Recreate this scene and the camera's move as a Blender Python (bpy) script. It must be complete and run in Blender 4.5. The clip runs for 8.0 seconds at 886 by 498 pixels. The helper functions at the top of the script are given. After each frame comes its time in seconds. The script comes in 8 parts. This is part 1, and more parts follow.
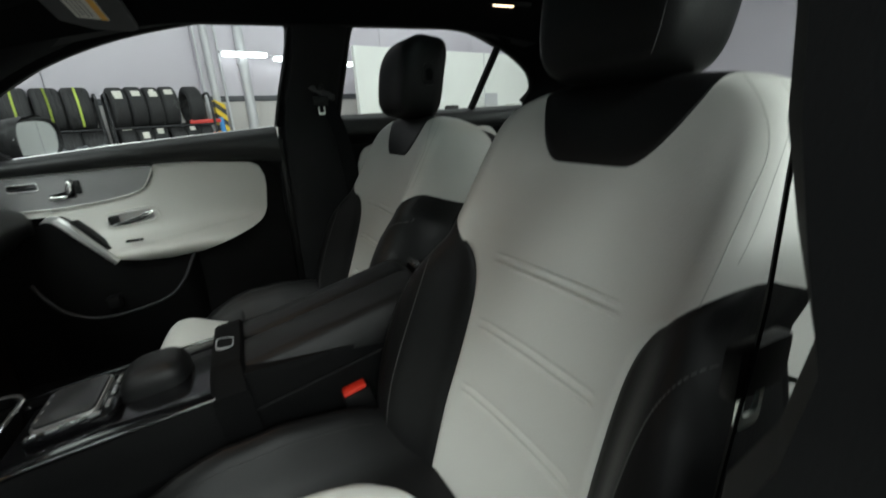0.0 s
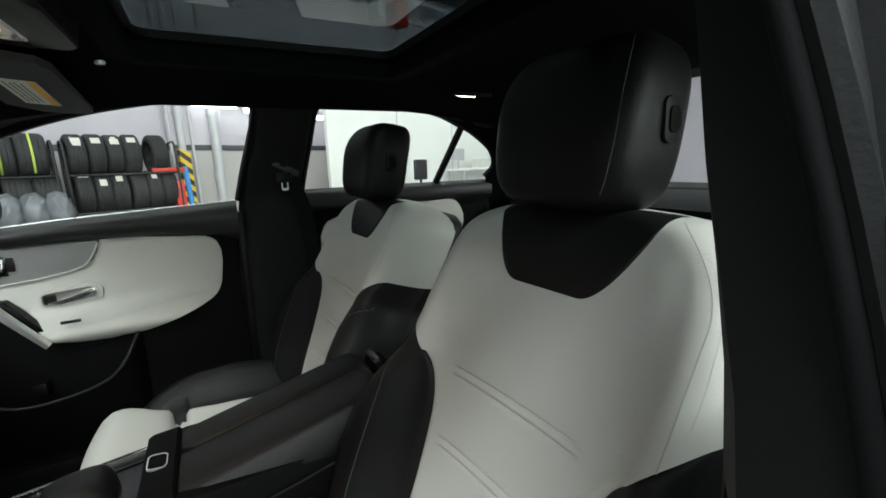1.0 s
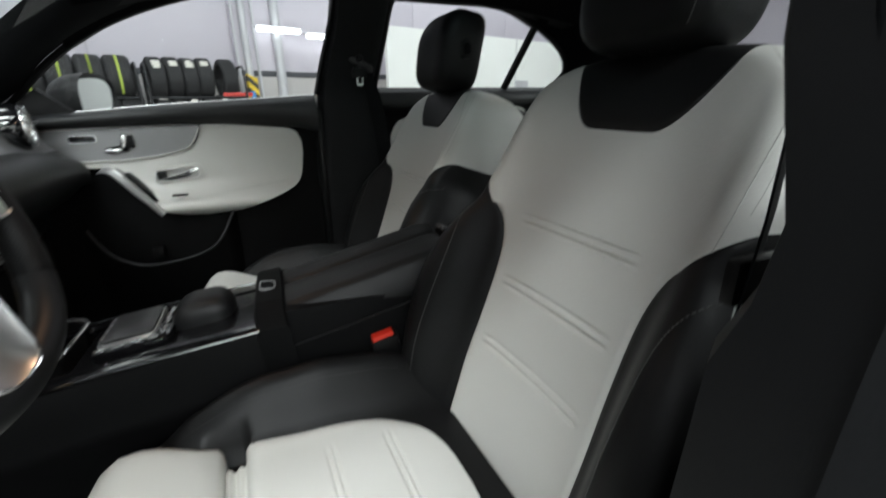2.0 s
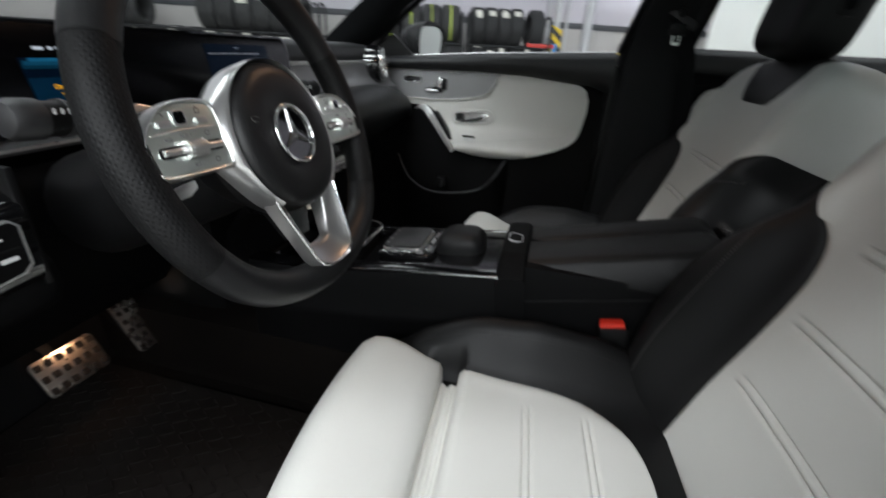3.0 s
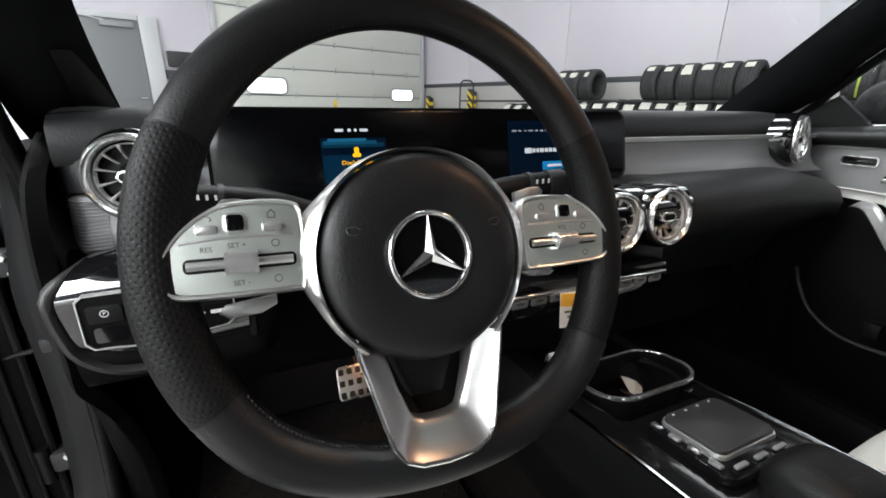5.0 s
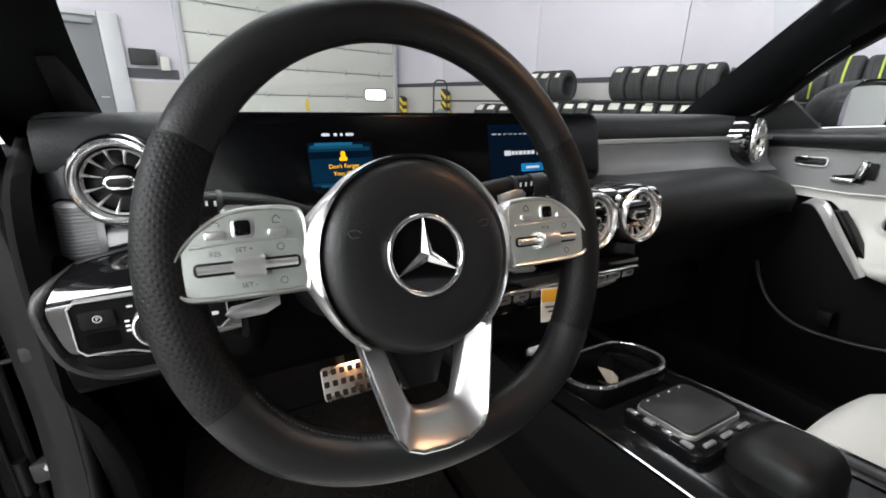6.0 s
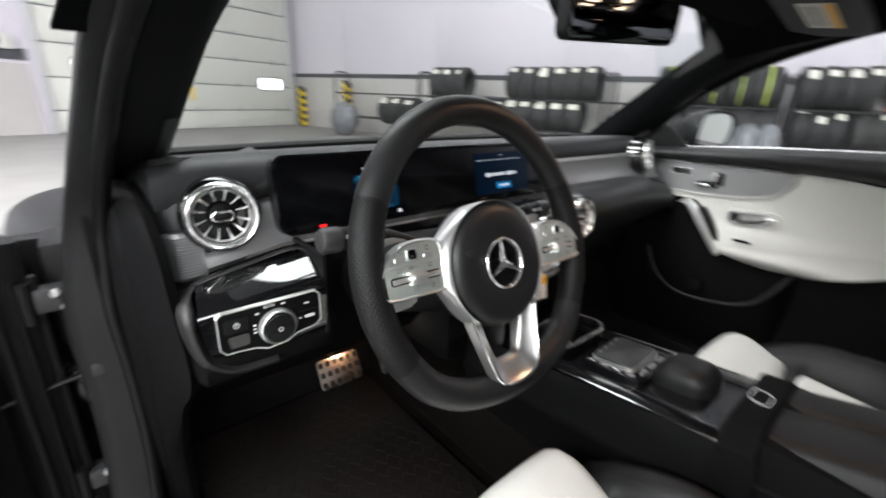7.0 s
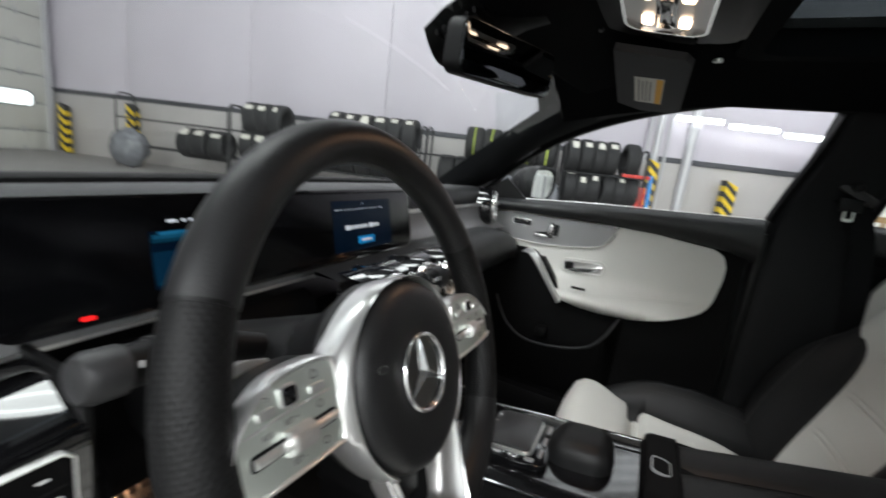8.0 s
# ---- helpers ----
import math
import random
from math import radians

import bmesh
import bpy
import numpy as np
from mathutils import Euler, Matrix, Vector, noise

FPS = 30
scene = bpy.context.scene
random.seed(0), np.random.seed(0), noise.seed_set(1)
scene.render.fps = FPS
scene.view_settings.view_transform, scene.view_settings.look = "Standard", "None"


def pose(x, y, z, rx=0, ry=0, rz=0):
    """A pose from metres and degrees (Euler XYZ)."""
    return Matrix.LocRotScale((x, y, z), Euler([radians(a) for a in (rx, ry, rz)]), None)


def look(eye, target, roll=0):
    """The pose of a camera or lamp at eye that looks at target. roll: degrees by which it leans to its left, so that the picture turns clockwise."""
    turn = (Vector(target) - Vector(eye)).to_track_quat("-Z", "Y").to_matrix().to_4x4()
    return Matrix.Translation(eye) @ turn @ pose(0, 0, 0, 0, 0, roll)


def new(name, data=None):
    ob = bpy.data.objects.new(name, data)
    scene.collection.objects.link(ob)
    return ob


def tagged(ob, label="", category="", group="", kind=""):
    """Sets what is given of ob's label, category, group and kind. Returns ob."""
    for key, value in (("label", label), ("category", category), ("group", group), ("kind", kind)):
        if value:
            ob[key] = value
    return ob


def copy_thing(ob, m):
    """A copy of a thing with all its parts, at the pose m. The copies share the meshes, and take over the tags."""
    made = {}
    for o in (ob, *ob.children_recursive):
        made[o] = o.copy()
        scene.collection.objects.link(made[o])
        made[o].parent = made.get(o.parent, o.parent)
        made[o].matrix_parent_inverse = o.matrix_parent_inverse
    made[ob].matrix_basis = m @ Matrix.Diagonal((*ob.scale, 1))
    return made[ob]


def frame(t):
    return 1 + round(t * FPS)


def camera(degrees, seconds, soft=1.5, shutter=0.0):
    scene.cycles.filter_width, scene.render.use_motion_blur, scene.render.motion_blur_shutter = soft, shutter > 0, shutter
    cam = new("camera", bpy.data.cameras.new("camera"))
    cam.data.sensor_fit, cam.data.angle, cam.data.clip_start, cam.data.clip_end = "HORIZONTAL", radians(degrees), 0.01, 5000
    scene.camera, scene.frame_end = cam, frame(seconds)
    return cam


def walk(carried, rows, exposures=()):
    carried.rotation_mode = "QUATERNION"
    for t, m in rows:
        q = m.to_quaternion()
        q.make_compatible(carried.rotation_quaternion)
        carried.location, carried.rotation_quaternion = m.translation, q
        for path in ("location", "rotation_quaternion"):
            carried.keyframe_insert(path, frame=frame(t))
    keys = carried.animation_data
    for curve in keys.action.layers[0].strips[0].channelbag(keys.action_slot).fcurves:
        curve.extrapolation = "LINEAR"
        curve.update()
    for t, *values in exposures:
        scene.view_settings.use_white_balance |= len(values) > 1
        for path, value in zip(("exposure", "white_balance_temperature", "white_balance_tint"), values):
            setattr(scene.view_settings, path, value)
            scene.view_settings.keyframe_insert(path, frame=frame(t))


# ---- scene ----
cam = camera(92.3, 8.0, soft=1.7, shutter=0.4)
PATH = [
    (0, (-0.723, -0.307, 1.04), (1.021, -1.078, 0.436), -3.6),
    (0.2, (-0.712, -0.319, 1.075), (1.022, -1.163, 0.546), -2.7),
    (0.5, (-0.699, -0.335, 1.116), (1.032, -1.251, 0.708), -2.5),
    (1, (-0.701, -0.338, 1.124), (1.02, -1.277, 0.728), -2.0),
    (1.2, (-0.704, -0.33, 1.116), (1.026, -1.242, 0.698), -1.8),
    (2.3, (-0.786, -0.242, 0.987), (0.967, -0.733, 0.16), -0.1),
    (2.5, (-0.788, -0.233, 0.985), (0.999, -0.461, 0.117), -0.3),
    (3, (-0.751, -0.258, 1.016), (1.014, 0.152, 0.168), 3.3),
    (3.5, (-0.66, -0.301, 1.045), (0.96, 0.685, 0.412), 2.8),
    (4, (-0.544, -0.277, 1.063), (0.749, 1.134, 0.484), 2.9),
    (4.5, (-0.476, -0.257, 1.041), (0.438, 1.398, 0.389), 3.5),
    (5, (-0.463, -0.256, 1.027), (0.314, 1.47, 0.383), 0.7),
    (5.2, (-0.464, -0.257, 1.026), (0.312, 1.467, 0.376), 0.6),
    (6.3, (-0.513, -0.272, 1.043), (0.4, 1.386, 0.396), 1.4),
    (6.5, (-0.552, -0.277, 1.053), (0.368, 1.375, 0.399), 2.3),
    (7, (-0.717, -0.305, 1.109), (0.524, 1.113, 0.438), 2.3),
    (7.2, (-0.763, -0.293, 1.126), (0.693, 0.866, 0.394), 0.7),
    (7.5, (-0.781, -0.209, 1.113), (0.774, 0.845, 0.427), 3.0),
    (7.8, (-0.676, -0.148, 1.091), (1.017, 0.841, 0.693), 4.4),
    (8, (-0.632, -0.135, 1.093), (1.142, 0.688, 0.676), 7.0),
]
walk(cam, [(t, look(eye, target, roll)) for t, eye, target, roll in PATH], [(0, -0.45, 6500, 3), (0.5, -0.12, 6500, 3), (1, -0.05, 6500, 3), (1.2, -0.05, 6500, 4), (2.5, -0.35, 6350, 11), (3, -0.42, 6350, 12), (3.5, -0.05, 6450, 12), (4.5, 0.12, 6500, 11), (5, 0.22, 6500, 13), (6.5, 0.40, 6550, 14), (7, 0.42, 6550, 14), (7.5, 0.35, 6450, 13), (8, 0.02, 6500, 12)])

# ---- light ----
world = bpy.data.worlds.new("garage_air")
scene.world = world
world.use_nodes = True
world.node_tree.nodes["Background"].inputs[0].default_value = (0.75, 0.82, 0.9, 1)
world.node_tree.nodes["Background"].inputs[1].default_value = 0.05
scene.view_settings.exposure = 0.0

# garage frame: a towards the long side wall, b along it to the roller door; S widens it about the eye
TURN_G, S = radians(16.87), 1.3
G = Matrix.Translation((-0.7, -0.25, 0)) @ Matrix.Rotation(TURN_G, 4, "Z")


def gz(z):
    return 1.1 + S * (z - 1.1)


def area(name, m, sx, sy, power, colour):
    data = bpy.data.lights.new(name, "AREA")
    data.shape, data.size, data.size_y, data.energy, data.color = "RECTANGLE", sx, sy, power, colour
    ob = new(name, data)
    ob.matrix_world = m
    return ob


CEIL = 6.2
# row -7.6 is added out of view, to light the seats through the doorway
LAMP_POWER = {-7.6: 850, -2.4: 400, 2.0: 140, 8.5: 50}
LAMP_ROWS = [(a, b) for a in (-7.6, -2.4, 2.0, 8.5) for b in (-9.0, -3.0, 3.0, 9.0)]
for a, b in LAMP_ROWS:
    area("strip_light", G @ pose(a, b, CEIL - 0.30), 1.3, 5.6, LAMP_POWER[a] * (3.5 if (a, b) == (8.5, -9.0) else 1.0) * {-9.0: 0.75, -3.0: 0.75, 3.0: 1.5, 9.0: 0.2}[b], (0.95, 0.995, 1.0))


def spot(name, eye, target, power, colour, size=60, radius=0.012):
    data = bpy.data.lights.new(name, "SPOT")
    data.energy, data.color, data.spot_size, data.spot_blend, data.shadow_soft_size = power, colour, radians(size), 0.8, radius
    ob = new(name, data)
    ob.matrix_world = look(eye, target)
    return ob


for x in (-0.07, 0.07):
    spot("reading_light", (0.017 + x * 0.66, -0.107, 1.296), (x * 2.2, -0.10, 0.5), 1.3, (1.0, 0.58, 0.34), 140)
spot("rear_lamp", (0.368, -1.03, 1.290), (0.3, -1.05, 0.5), 0.7, (1.0, 0.85, 0.7), 110)
for x in (-0.25, 0.30):
    spot("footwell_lamp", (x, 0.53, 0.515), (x, 0.68, 0.36), 0.55, (1.0, 0.56, 0.30), 120)


# ---- materials ----
def material(name, colour, rough=0.5, metal=0.0, grain=0.0, bump=0.0, scale=60.0, coat=0.0, vary=0.0, vscale=4.0, kind="noise", specular=0.5, rvary=0.0):
    m = bpy.data.materials.new(name)
    m.use_nodes = True
    nt = m.node_tree
    p = nt.nodes["Principled BSDF"]
    p.inputs["Base Color"].default_value = (*colour, 1)
    p.inputs["Roughness"].default_value = rough
    p.inputs["Metallic"].default_value = metal
    p.inputs["Coat Weight"].default_value = coat
    p.inputs["Coat Roughness"].default_value = 0.04
    p.inputs["Specular IOR Level"].default_value = specular
    tc = nt.nodes.new("ShaderNodeTexCoord")
    if bump:
        if kind == "voronoi":
            tex = nt.nodes.new("ShaderNodeTexVoronoi")
            tex.inputs["Randomness"].default_value = 0.55
            dots = nt.nodes.new("ShaderNodeMapRange")
            dots.inputs["From Max"].default_value = 0.32
            nt.links.new(tex.outputs["Distance"], dots.inputs["Value"])
            out = dots.outputs["Result"]
        else:
            tex = nt.nodes.new("ShaderNodeTexNoise")
            tex.inputs["Detail"].default_value = 4
            out = tex.outputs["Fac"]
        tex.inputs["Scale"].default_value = scale
        nt.links.new(tc.outputs["Object"], tex.inputs["Vector"])
        b = nt.nodes.new("ShaderNodeBump")
        b.inputs["Strength"].default_value = bump
        b.inputs["Distance"].default_value = 0.0008 if kind == "voronoi" else 0.002
        nt.links.new(out, b.inputs["Height"])
        nt.links.new(b.outputs["Normal"], p.inputs["Normal"])
    if vary:
        t2 = nt.nodes.new("ShaderNodeTexNoise")
        t2.inputs["Scale"].default_value = vscale
        t2.inputs["Detail"].default_value = 5
        nt.links.new(tc.outputs["Object"], t2.inputs["Vector"])
        mix = nt.nodes.new("ShaderNodeMix")
        mix.data_type = "RGBA"
        mix.inputs[6].default_value = (*[c * (1 - vary) for c in colour], 1)
        mix.inputs[7].default_value = (*[min(1, c * (1 + vary)) for c in colour], 1)
        nt.links.new(t2.outputs["Fac"], mix.inputs[0])
        nt.links.new(mix.outputs[2], p.inputs["Base Color"])
        r = nt.nodes.new("ShaderNodeMapRange")
        r.inputs["To Min"].default_value = max(0.02, rough - (rvary or rough * 0.15))
        r.inputs["To Max"].default_value = min(1, rough + (rvary or rough * 0.15))
        nt.links.new(t2.outputs["Fac"], r.inputs["Value"])
        nt.links.new(r.outputs["Result"], p.inputs["Roughness"])
    return m


def glow(name, colour, strength):
    m = bpy.data.materials.new(name)
    m.use_nodes = True
    p = m.node_tree.nodes["Principled BSDF"]
    p.inputs["Base Color"].default_value = (*[min(1, c) * 0.5 for c in colour], 1)
    p.inputs["Emission Color"].default_value = (*colour, 1)
    p.inputs["Emission Strength"].default_value = strength
    p.inputs["Specular IOR Level"].default_value = 0.1
    p.inputs["Roughness"].default_value = 0.2
    return m


def glass(name, tint, rough=0.0):
    m = bpy.data.materials.new(name)
    m.use_nodes = True
    nt = m.node_tree
    nt.nodes.remove(nt.nodes["Principled BSDF"])
    t, g, f, x = (nt.nodes.new(n) for n in ("ShaderNodeBsdfTransparent", "ShaderNodeBsdfGlossy", "ShaderNodeLayerWeight", "ShaderNodeMixShader"))
    t.inputs[0].default_value = (*tint, 1)
    g.inputs["Roughness"].default_value = rough
    f.inputs[0].default_value = 0.5
    p, k = nt.nodes.new("ShaderNodeMath"), nt.nodes.new("ShaderNodeMath")
    p.operation, p.inputs[1].default_value = "POWER", 5.0
    k.operation, k.inputs[1].default_value, k.inputs[2].default_value = "MULTIPLY_ADD", 0.85, 0.035
    nt.links.new(f.outputs["Facing"], p.inputs[0])
    nt.links.new(p.outputs[0], k.inputs[0])
    nt.links.new(k.outputs[0], x.inputs[0])
    nt.links.new(t.outputs[0], x.inputs[1])
    nt.links.new(g.outputs[0], x.inputs[2])
    nt.links.new(x.outputs[0], nt.nodes["Material Output"].inputs[0])
    return m


RIML = material("rim_leather", (0.0085, 0.0085, 0.009), 0.42, specular=0.34, bump=0.14, scale=520, vary=0.2, vscale=9)
RIMTHREAD = material("dark_rim_thread", (0.018, 0.018, 0.018), 0.8, bump=0.2, scale=900)
LEATHER = material("black_leather", (0.0058, 0.0059, 0.0062), 0.48, specular=0.22, bump=0.16, scale=420, vary=0.25, vscale=9)
PERF = material("perforated_leather", (0.0085, 0.0082, 0.0082), 0.5, specular=0.4, bump=0.55, scale=300, kind="voronoi", vary=0.2, vscale=12)
def grip_leather():
    """Black leather with a regular lattice of pressed dots, laid out along the rim."""
    m = material("dotted_grip_leather", (0.0085, 0.0085, 0.0088), 0.52, specular=0.17)
    nt = m.node_tree
    p = nt.nodes["Principled BSDF"]
    uv, mp, vo, mr, b, mix = (nt.nodes.new(n) for n in ("ShaderNodeUVMap", "ShaderNodeMapping", "ShaderNodeTexVoronoi", "ShaderNodeMapRange", "ShaderNodeBump", "ShaderNodeMix"))
    mp.inputs["Rotation"].default_value[2] = radians(45)
    vo.voronoi_dimensions = "2D"
    vo.inputs["Scale"].default_value, vo.inputs["Randomness"].default_value = 1.0, 0.06
    mr.inputs["From Min"].default_value, mr.inputs["From Max"].default_value = 0.10, 0.36
    b.inputs["Strength"].default_value, b.inputs["Distance"].default_value = 0.30, 0.0010
    mix.data_type = "RGBA"
    mix.inputs[6].default_value, mix.inputs[7].default_value = (0.0030, 0.0030, 0.0032, 1), (0.0058, 0.0058, 0.0060, 1)
    nt.links.new(uv.outputs[0], mp.inputs[0])
    nt.links.new(mp.outputs[0], vo.inputs["Vector"])
    nt.links.new(vo.outputs["Distance"], mr.inputs["Value"])
    nt.links.new(mr.outputs[0], b.inputs["Height"])
    nt.links.new(mr.outputs[0], mix.inputs[0])
    nt.links.new(mix.outputs[2], p.inputs["Base Color"])
    nt.links.new(b.outputs[0], p.inputs["Normal"])
    return m


GRIP = grip_leather()
WHITE = material("white_leather", (0.53, 0.53, 0.50), 0.5, bump=0.16, scale=420, vary=0.05, vscale=7)
SOFT = material("soft_black_plastic", (0.0030, 0.0030, 0.0032), 0.64, specular=0.06, bump=0.14, scale=520, vary=0.2, vscale=8)
DASH = material("grained_dash_skin", (0.0145, 0.0152, 0.0160), 0.46, specular=0.34, bump=0.25, scale=380, vary=0.15, vscale=7)
HARD = material("hard_black_plastic", (0.0035, 0.0035, 0.0038), 0.46, specular=0.2, bump=0.1, scale=600, vary=0.25, vscale=10)
PILLAR = material("grey_pillar_plastic", (0.0095, 0.0100, 0.0107), 0.62, specular=0.16, bump=0.14, scale=700, vary=0.15, vscale=6)
TRIMBLK = material("black_pillar_cloth", (0.0038, 0.0042, 0.0048), 0.75, specular=0.12, bump=0.12, scale=900, vary=0.1, vscale=6)
LINER = material("black_headliner_cloth", (0.003, 0.0033, 0.0037), 0.95, specular=0.04, bump=0.3, scale=800, vary=0.2, vscale=5)
# blacker than the other plastics: shade of vent throats and slots put into the colour
DARKHOLE = material("unlit_black_plastic", (0.0015, 0.0015, 0.0016), 0.6, specular=0.15, vary=0.2, vscale=20)
PIANO = material("piano_black", (0.004, 0.004, 0.0045), 0.06, coat=1.0, vary=0.3, vscale=3, rvary=0.03)
PIANOC = material("console_gloss_black", (0.004, 0.004, 0.0045), 0.14, specular=0.3, coat=0.25, vary=0.3, vscale=3, rvary=0.04)
DARKCHROME = material("smoked_chrome_rail", (0.20, 0.20, 0.205), 0.14, 1.0, vary=0.1, vscale=20, rvary=0.04)
TOUCH = material("matt_touch_surface", (0.020, 0.020, 0.021), 0.36, bump=0.06, scale=700, vary=0.15, vscale=20)
SATIN = material("satin_silver", (0.78, 0.78, 0.77), 0.29, 0.88, vary=0.06, vscale=20)
BRUSHED = material("brushed_aluminium", (0.74, 0.79, 0.74), 0.33, 0.85, vary=0.06, vscale=30, bump=0.05, scale=300)
SPOKE = material("brushed_spoke_metal", (0.50, 0.495, 0.485), 0.30, 0.9, vary=0.05, vscale=25, bump=0.04, scale=400)
GREYTRIM = material("grey_metal_weave_trim", (0.235, 0.235, 0.24), 0.40, 0.5, bump=0.25, scale=650, vary=0.1, vscale=15)
POLISHED = material("polished_vent_metal", (0.86, 0.86, 0.855), 0.25, 0.95, vary=0.03, vscale=20, rvary=0.05)
VANE = material("satin_vent_vane", (0.82, 0.82, 0.81), 0.28, 0.55, vary=0.03, vscale=20)
CHROME = material("bright_chrome", (0.85, 0.85, 0.85), 0.09, 0.92, vary=0.03, vscale=20, rvary=0.04)
RED = material("red_buckle_plastic", (0.62, 0.03, 0.015), 0.4, vary=0.1, vscale=30)
WSTITCH = material("pale_thread", (0.40, 0.40, 0.375), 0.8, bump=0.2, scale=900)
STITCH = material("grey_thread", (0.07, 0.073, 0.07), 0.8, bump=0.2, scale=900)
CARPET = material("black_carpet", (0.0040, 0.0030, 0.0025), 0.98, specular=0.08, bump=0.8, scale=900, vary=0.4, vscale=40)
MAT = material("rubber_mat", (0.0065, 0.005, 0.0042), 0.65, specular=0.25, bump=0.3, scale=500, vary=0.3, vscale=14)
PAPER = material("paper_label", (0.62, 0.60, 0.54), 0.7, vary=0.06, vscale=40)
ORANGE = material("orange_label", (0.75, 0.38, 0.03), 0.6, vary=0.06, vscale=40)
INK = material("dark_print", (0.05, 0.05, 0.05), 0.7)
GREYINK = material("grey_engraved_print", (0.11, 0.11, 0.11), 0.6)
WHITEINK = material("white_print", (0.6, 0.6, 0.6), 0.6)
STEEL = material("brushed_pedal_steel", (0.60, 0.56, 0.52), 0.28, 1.0, vary=0.08, vscale=40)
RUBBER = material("tyre_rubber", (0.020, 0.020, 0.021), 0.68, bump=0.35, scale=90, vary=0.35, vscale=3)
RACK = material("black_rack_steel", (0.02, 0.02, 0.022), 0.4, vary=0.2, vscale=8)
PAINT = material("grey_car_paint", (0.010, 0.0101, 0.0106), 0.52, 0.1, specular=0.16, coat=0.05, vary=0.05, vscale=4)
HINGE = material("hinge_paint", (0.022, 0.022, 0.023), 0.5, specular=0.3, vary=0.15, vscale=20)
WALLUP = material("pale_wall_panel", (0.555, 0.522, 0.578), 0.45, vary=0.05, vscale=1.2, bump=0.08, scale=30)
WALLLOW = material("beige_grey_wall", (0.42, 0.40, 0.39), 0.6, vary=0.10, vscale=1.5, bump=0.15, scale=25)
BAND = material("dark_rubbing_band", (0.05, 0.052, 0.06), 0.5, vary=0.2, vscale=2)
DOORW = material("white_door_panel", (0.58, 0.58, 0.54), 0.45, vary=0.05, vscale=1.5, bump=0.1, scale=30)
DOORJ = material("grey_joint", (0.25, 0.26, 0.27), 0.5, vary=0.1, vscale=3)
GREYDOOR = material("grey_steel_door_paint", (0.17, 0.172, 0.18), 0.5, vary=0.08, vscale=2, bump=0.08, scale=40)
CONCRETE = material("garage_concrete", (0.26, 0.25, 0.24), 0.72, specular=0.3, vary=0.25, vscale=1.3, bump=0.3, scale=40)
ROOFM = material("grey_roof_sheet", (0.22, 0.23, 0.25), 0.6, vary=0.15, vscale=0.8)
TRUSS = material("pale_blue_steel", (0.55, 0.62, 0.70), 0.4, 0.2, vary=0.1, vscale=2)
PIPE = material("grey_pipe", (0.5, 0.5, 0.52), 0.45, 0.2, vary=0.12, vscale=3)
YELLOW = material("yellow_hazard_paint", (0.80, 0.55, 0.02), 0.5, vary=0.12, vscale=6)
HBLACK = material("black_hazard_paint", (0.02, 0.02, 0.02), 0.5, vary=0.2, vscale=6)
PLYW = material("white_partition_board", (0.80, 0.81, 0.78), 0.55, vary=0.03, vscale=1.0)
BLUEP = material("blue_plastic", (0.05, 0.25, 0.6), 0.5, vary=0.1, vscale=5)
REDP = material("red_machine_paint", (0.55, 0.03, 0.02), 0.4, vary=0.15, vscale=5)
FILM = material("clear_wrapping_film", (0.16, 0.165, 0.18), 0.2, bump=1.0, scale=18, vary=0.3, vscale=9)
LIME = material("lime_chalk_stripe", (0.50, 0.62, 0.10), 0.7, vary=0.2, vscale=20)
GREEN = material("green_sign", (0.02, 0.22, 0.06), 0.5)
DIMMIR = material("dimmed_mirror_glass", (0.16, 0.17, 0.18), 0.03, 1.0)
MIRRORM = material("mirror_glass", (0.85, 0.87, 0.88), 0.01, 1.0)
SCREENM = material("black_screen_glass", (0.0015, 0.0016, 0.002), 0.16, specular=0.22, vary=0.2, vscale=3, rvary=0.03)
PANE = glass("clear_glass", (0.93, 0.96, 0.95))
WSGLASS = glass("tinted_windscreen", (0.875, 0.91, 0.885))
ROOFGLASS = glass("tinted_roof_glass", (0.27, 0.30, 0.30))
LAMPW = glow("white_tube_glow", (0.95, 0.98, 1.0), 7.0)
DAYPANE = glow("frosted_daylight_pane", (0.93, 0.97, 1.0), 2.2)
BAYPANE = glow("translucent_daylight_panel", (0.95, 0.97, 1.0), 0.6)
LAMPWARM = glow("warm_lamp_glow", (1.0, 0.72, 0.48), 9.0)
AMBER = glow("amber_screen_text", (1.0, 0.50, 0.01), 0.75)
GLOWS = [glow("blue_screen_fade", (0.003 * k, 0.034 * k, 0.065 * k), 0.36) for k in (1.0, 2.2, 4.0)]
CYAN = glow("blue_screen_field", (0.002, 0.022, 0.05), 0.35)
TEAL = glow("bright_teal_edge", (0.03, 0.30, 0.42), 0.5)
NAVY = glow("navy_screen_field", (0.001, 0.006, 0.016), 0.4)
PALE = glow("white_screen_text", (0.6, 0.66, 0.72), 0.5)
REDG = glow("red_warning_glow", (1.0, 0.02, 0.02), 0.9)


# ---- mesh helpers ----
def add_mesh(bm, verts, faces, M=None):
    vs = [bm.verts.new(M @ Vector(v) if M else Vector(v)) for v in verts]
    for f in faces:
        try:
            bm.faces.new([vs[i] for i in f])
        except ValueError:
            pass
    return bm


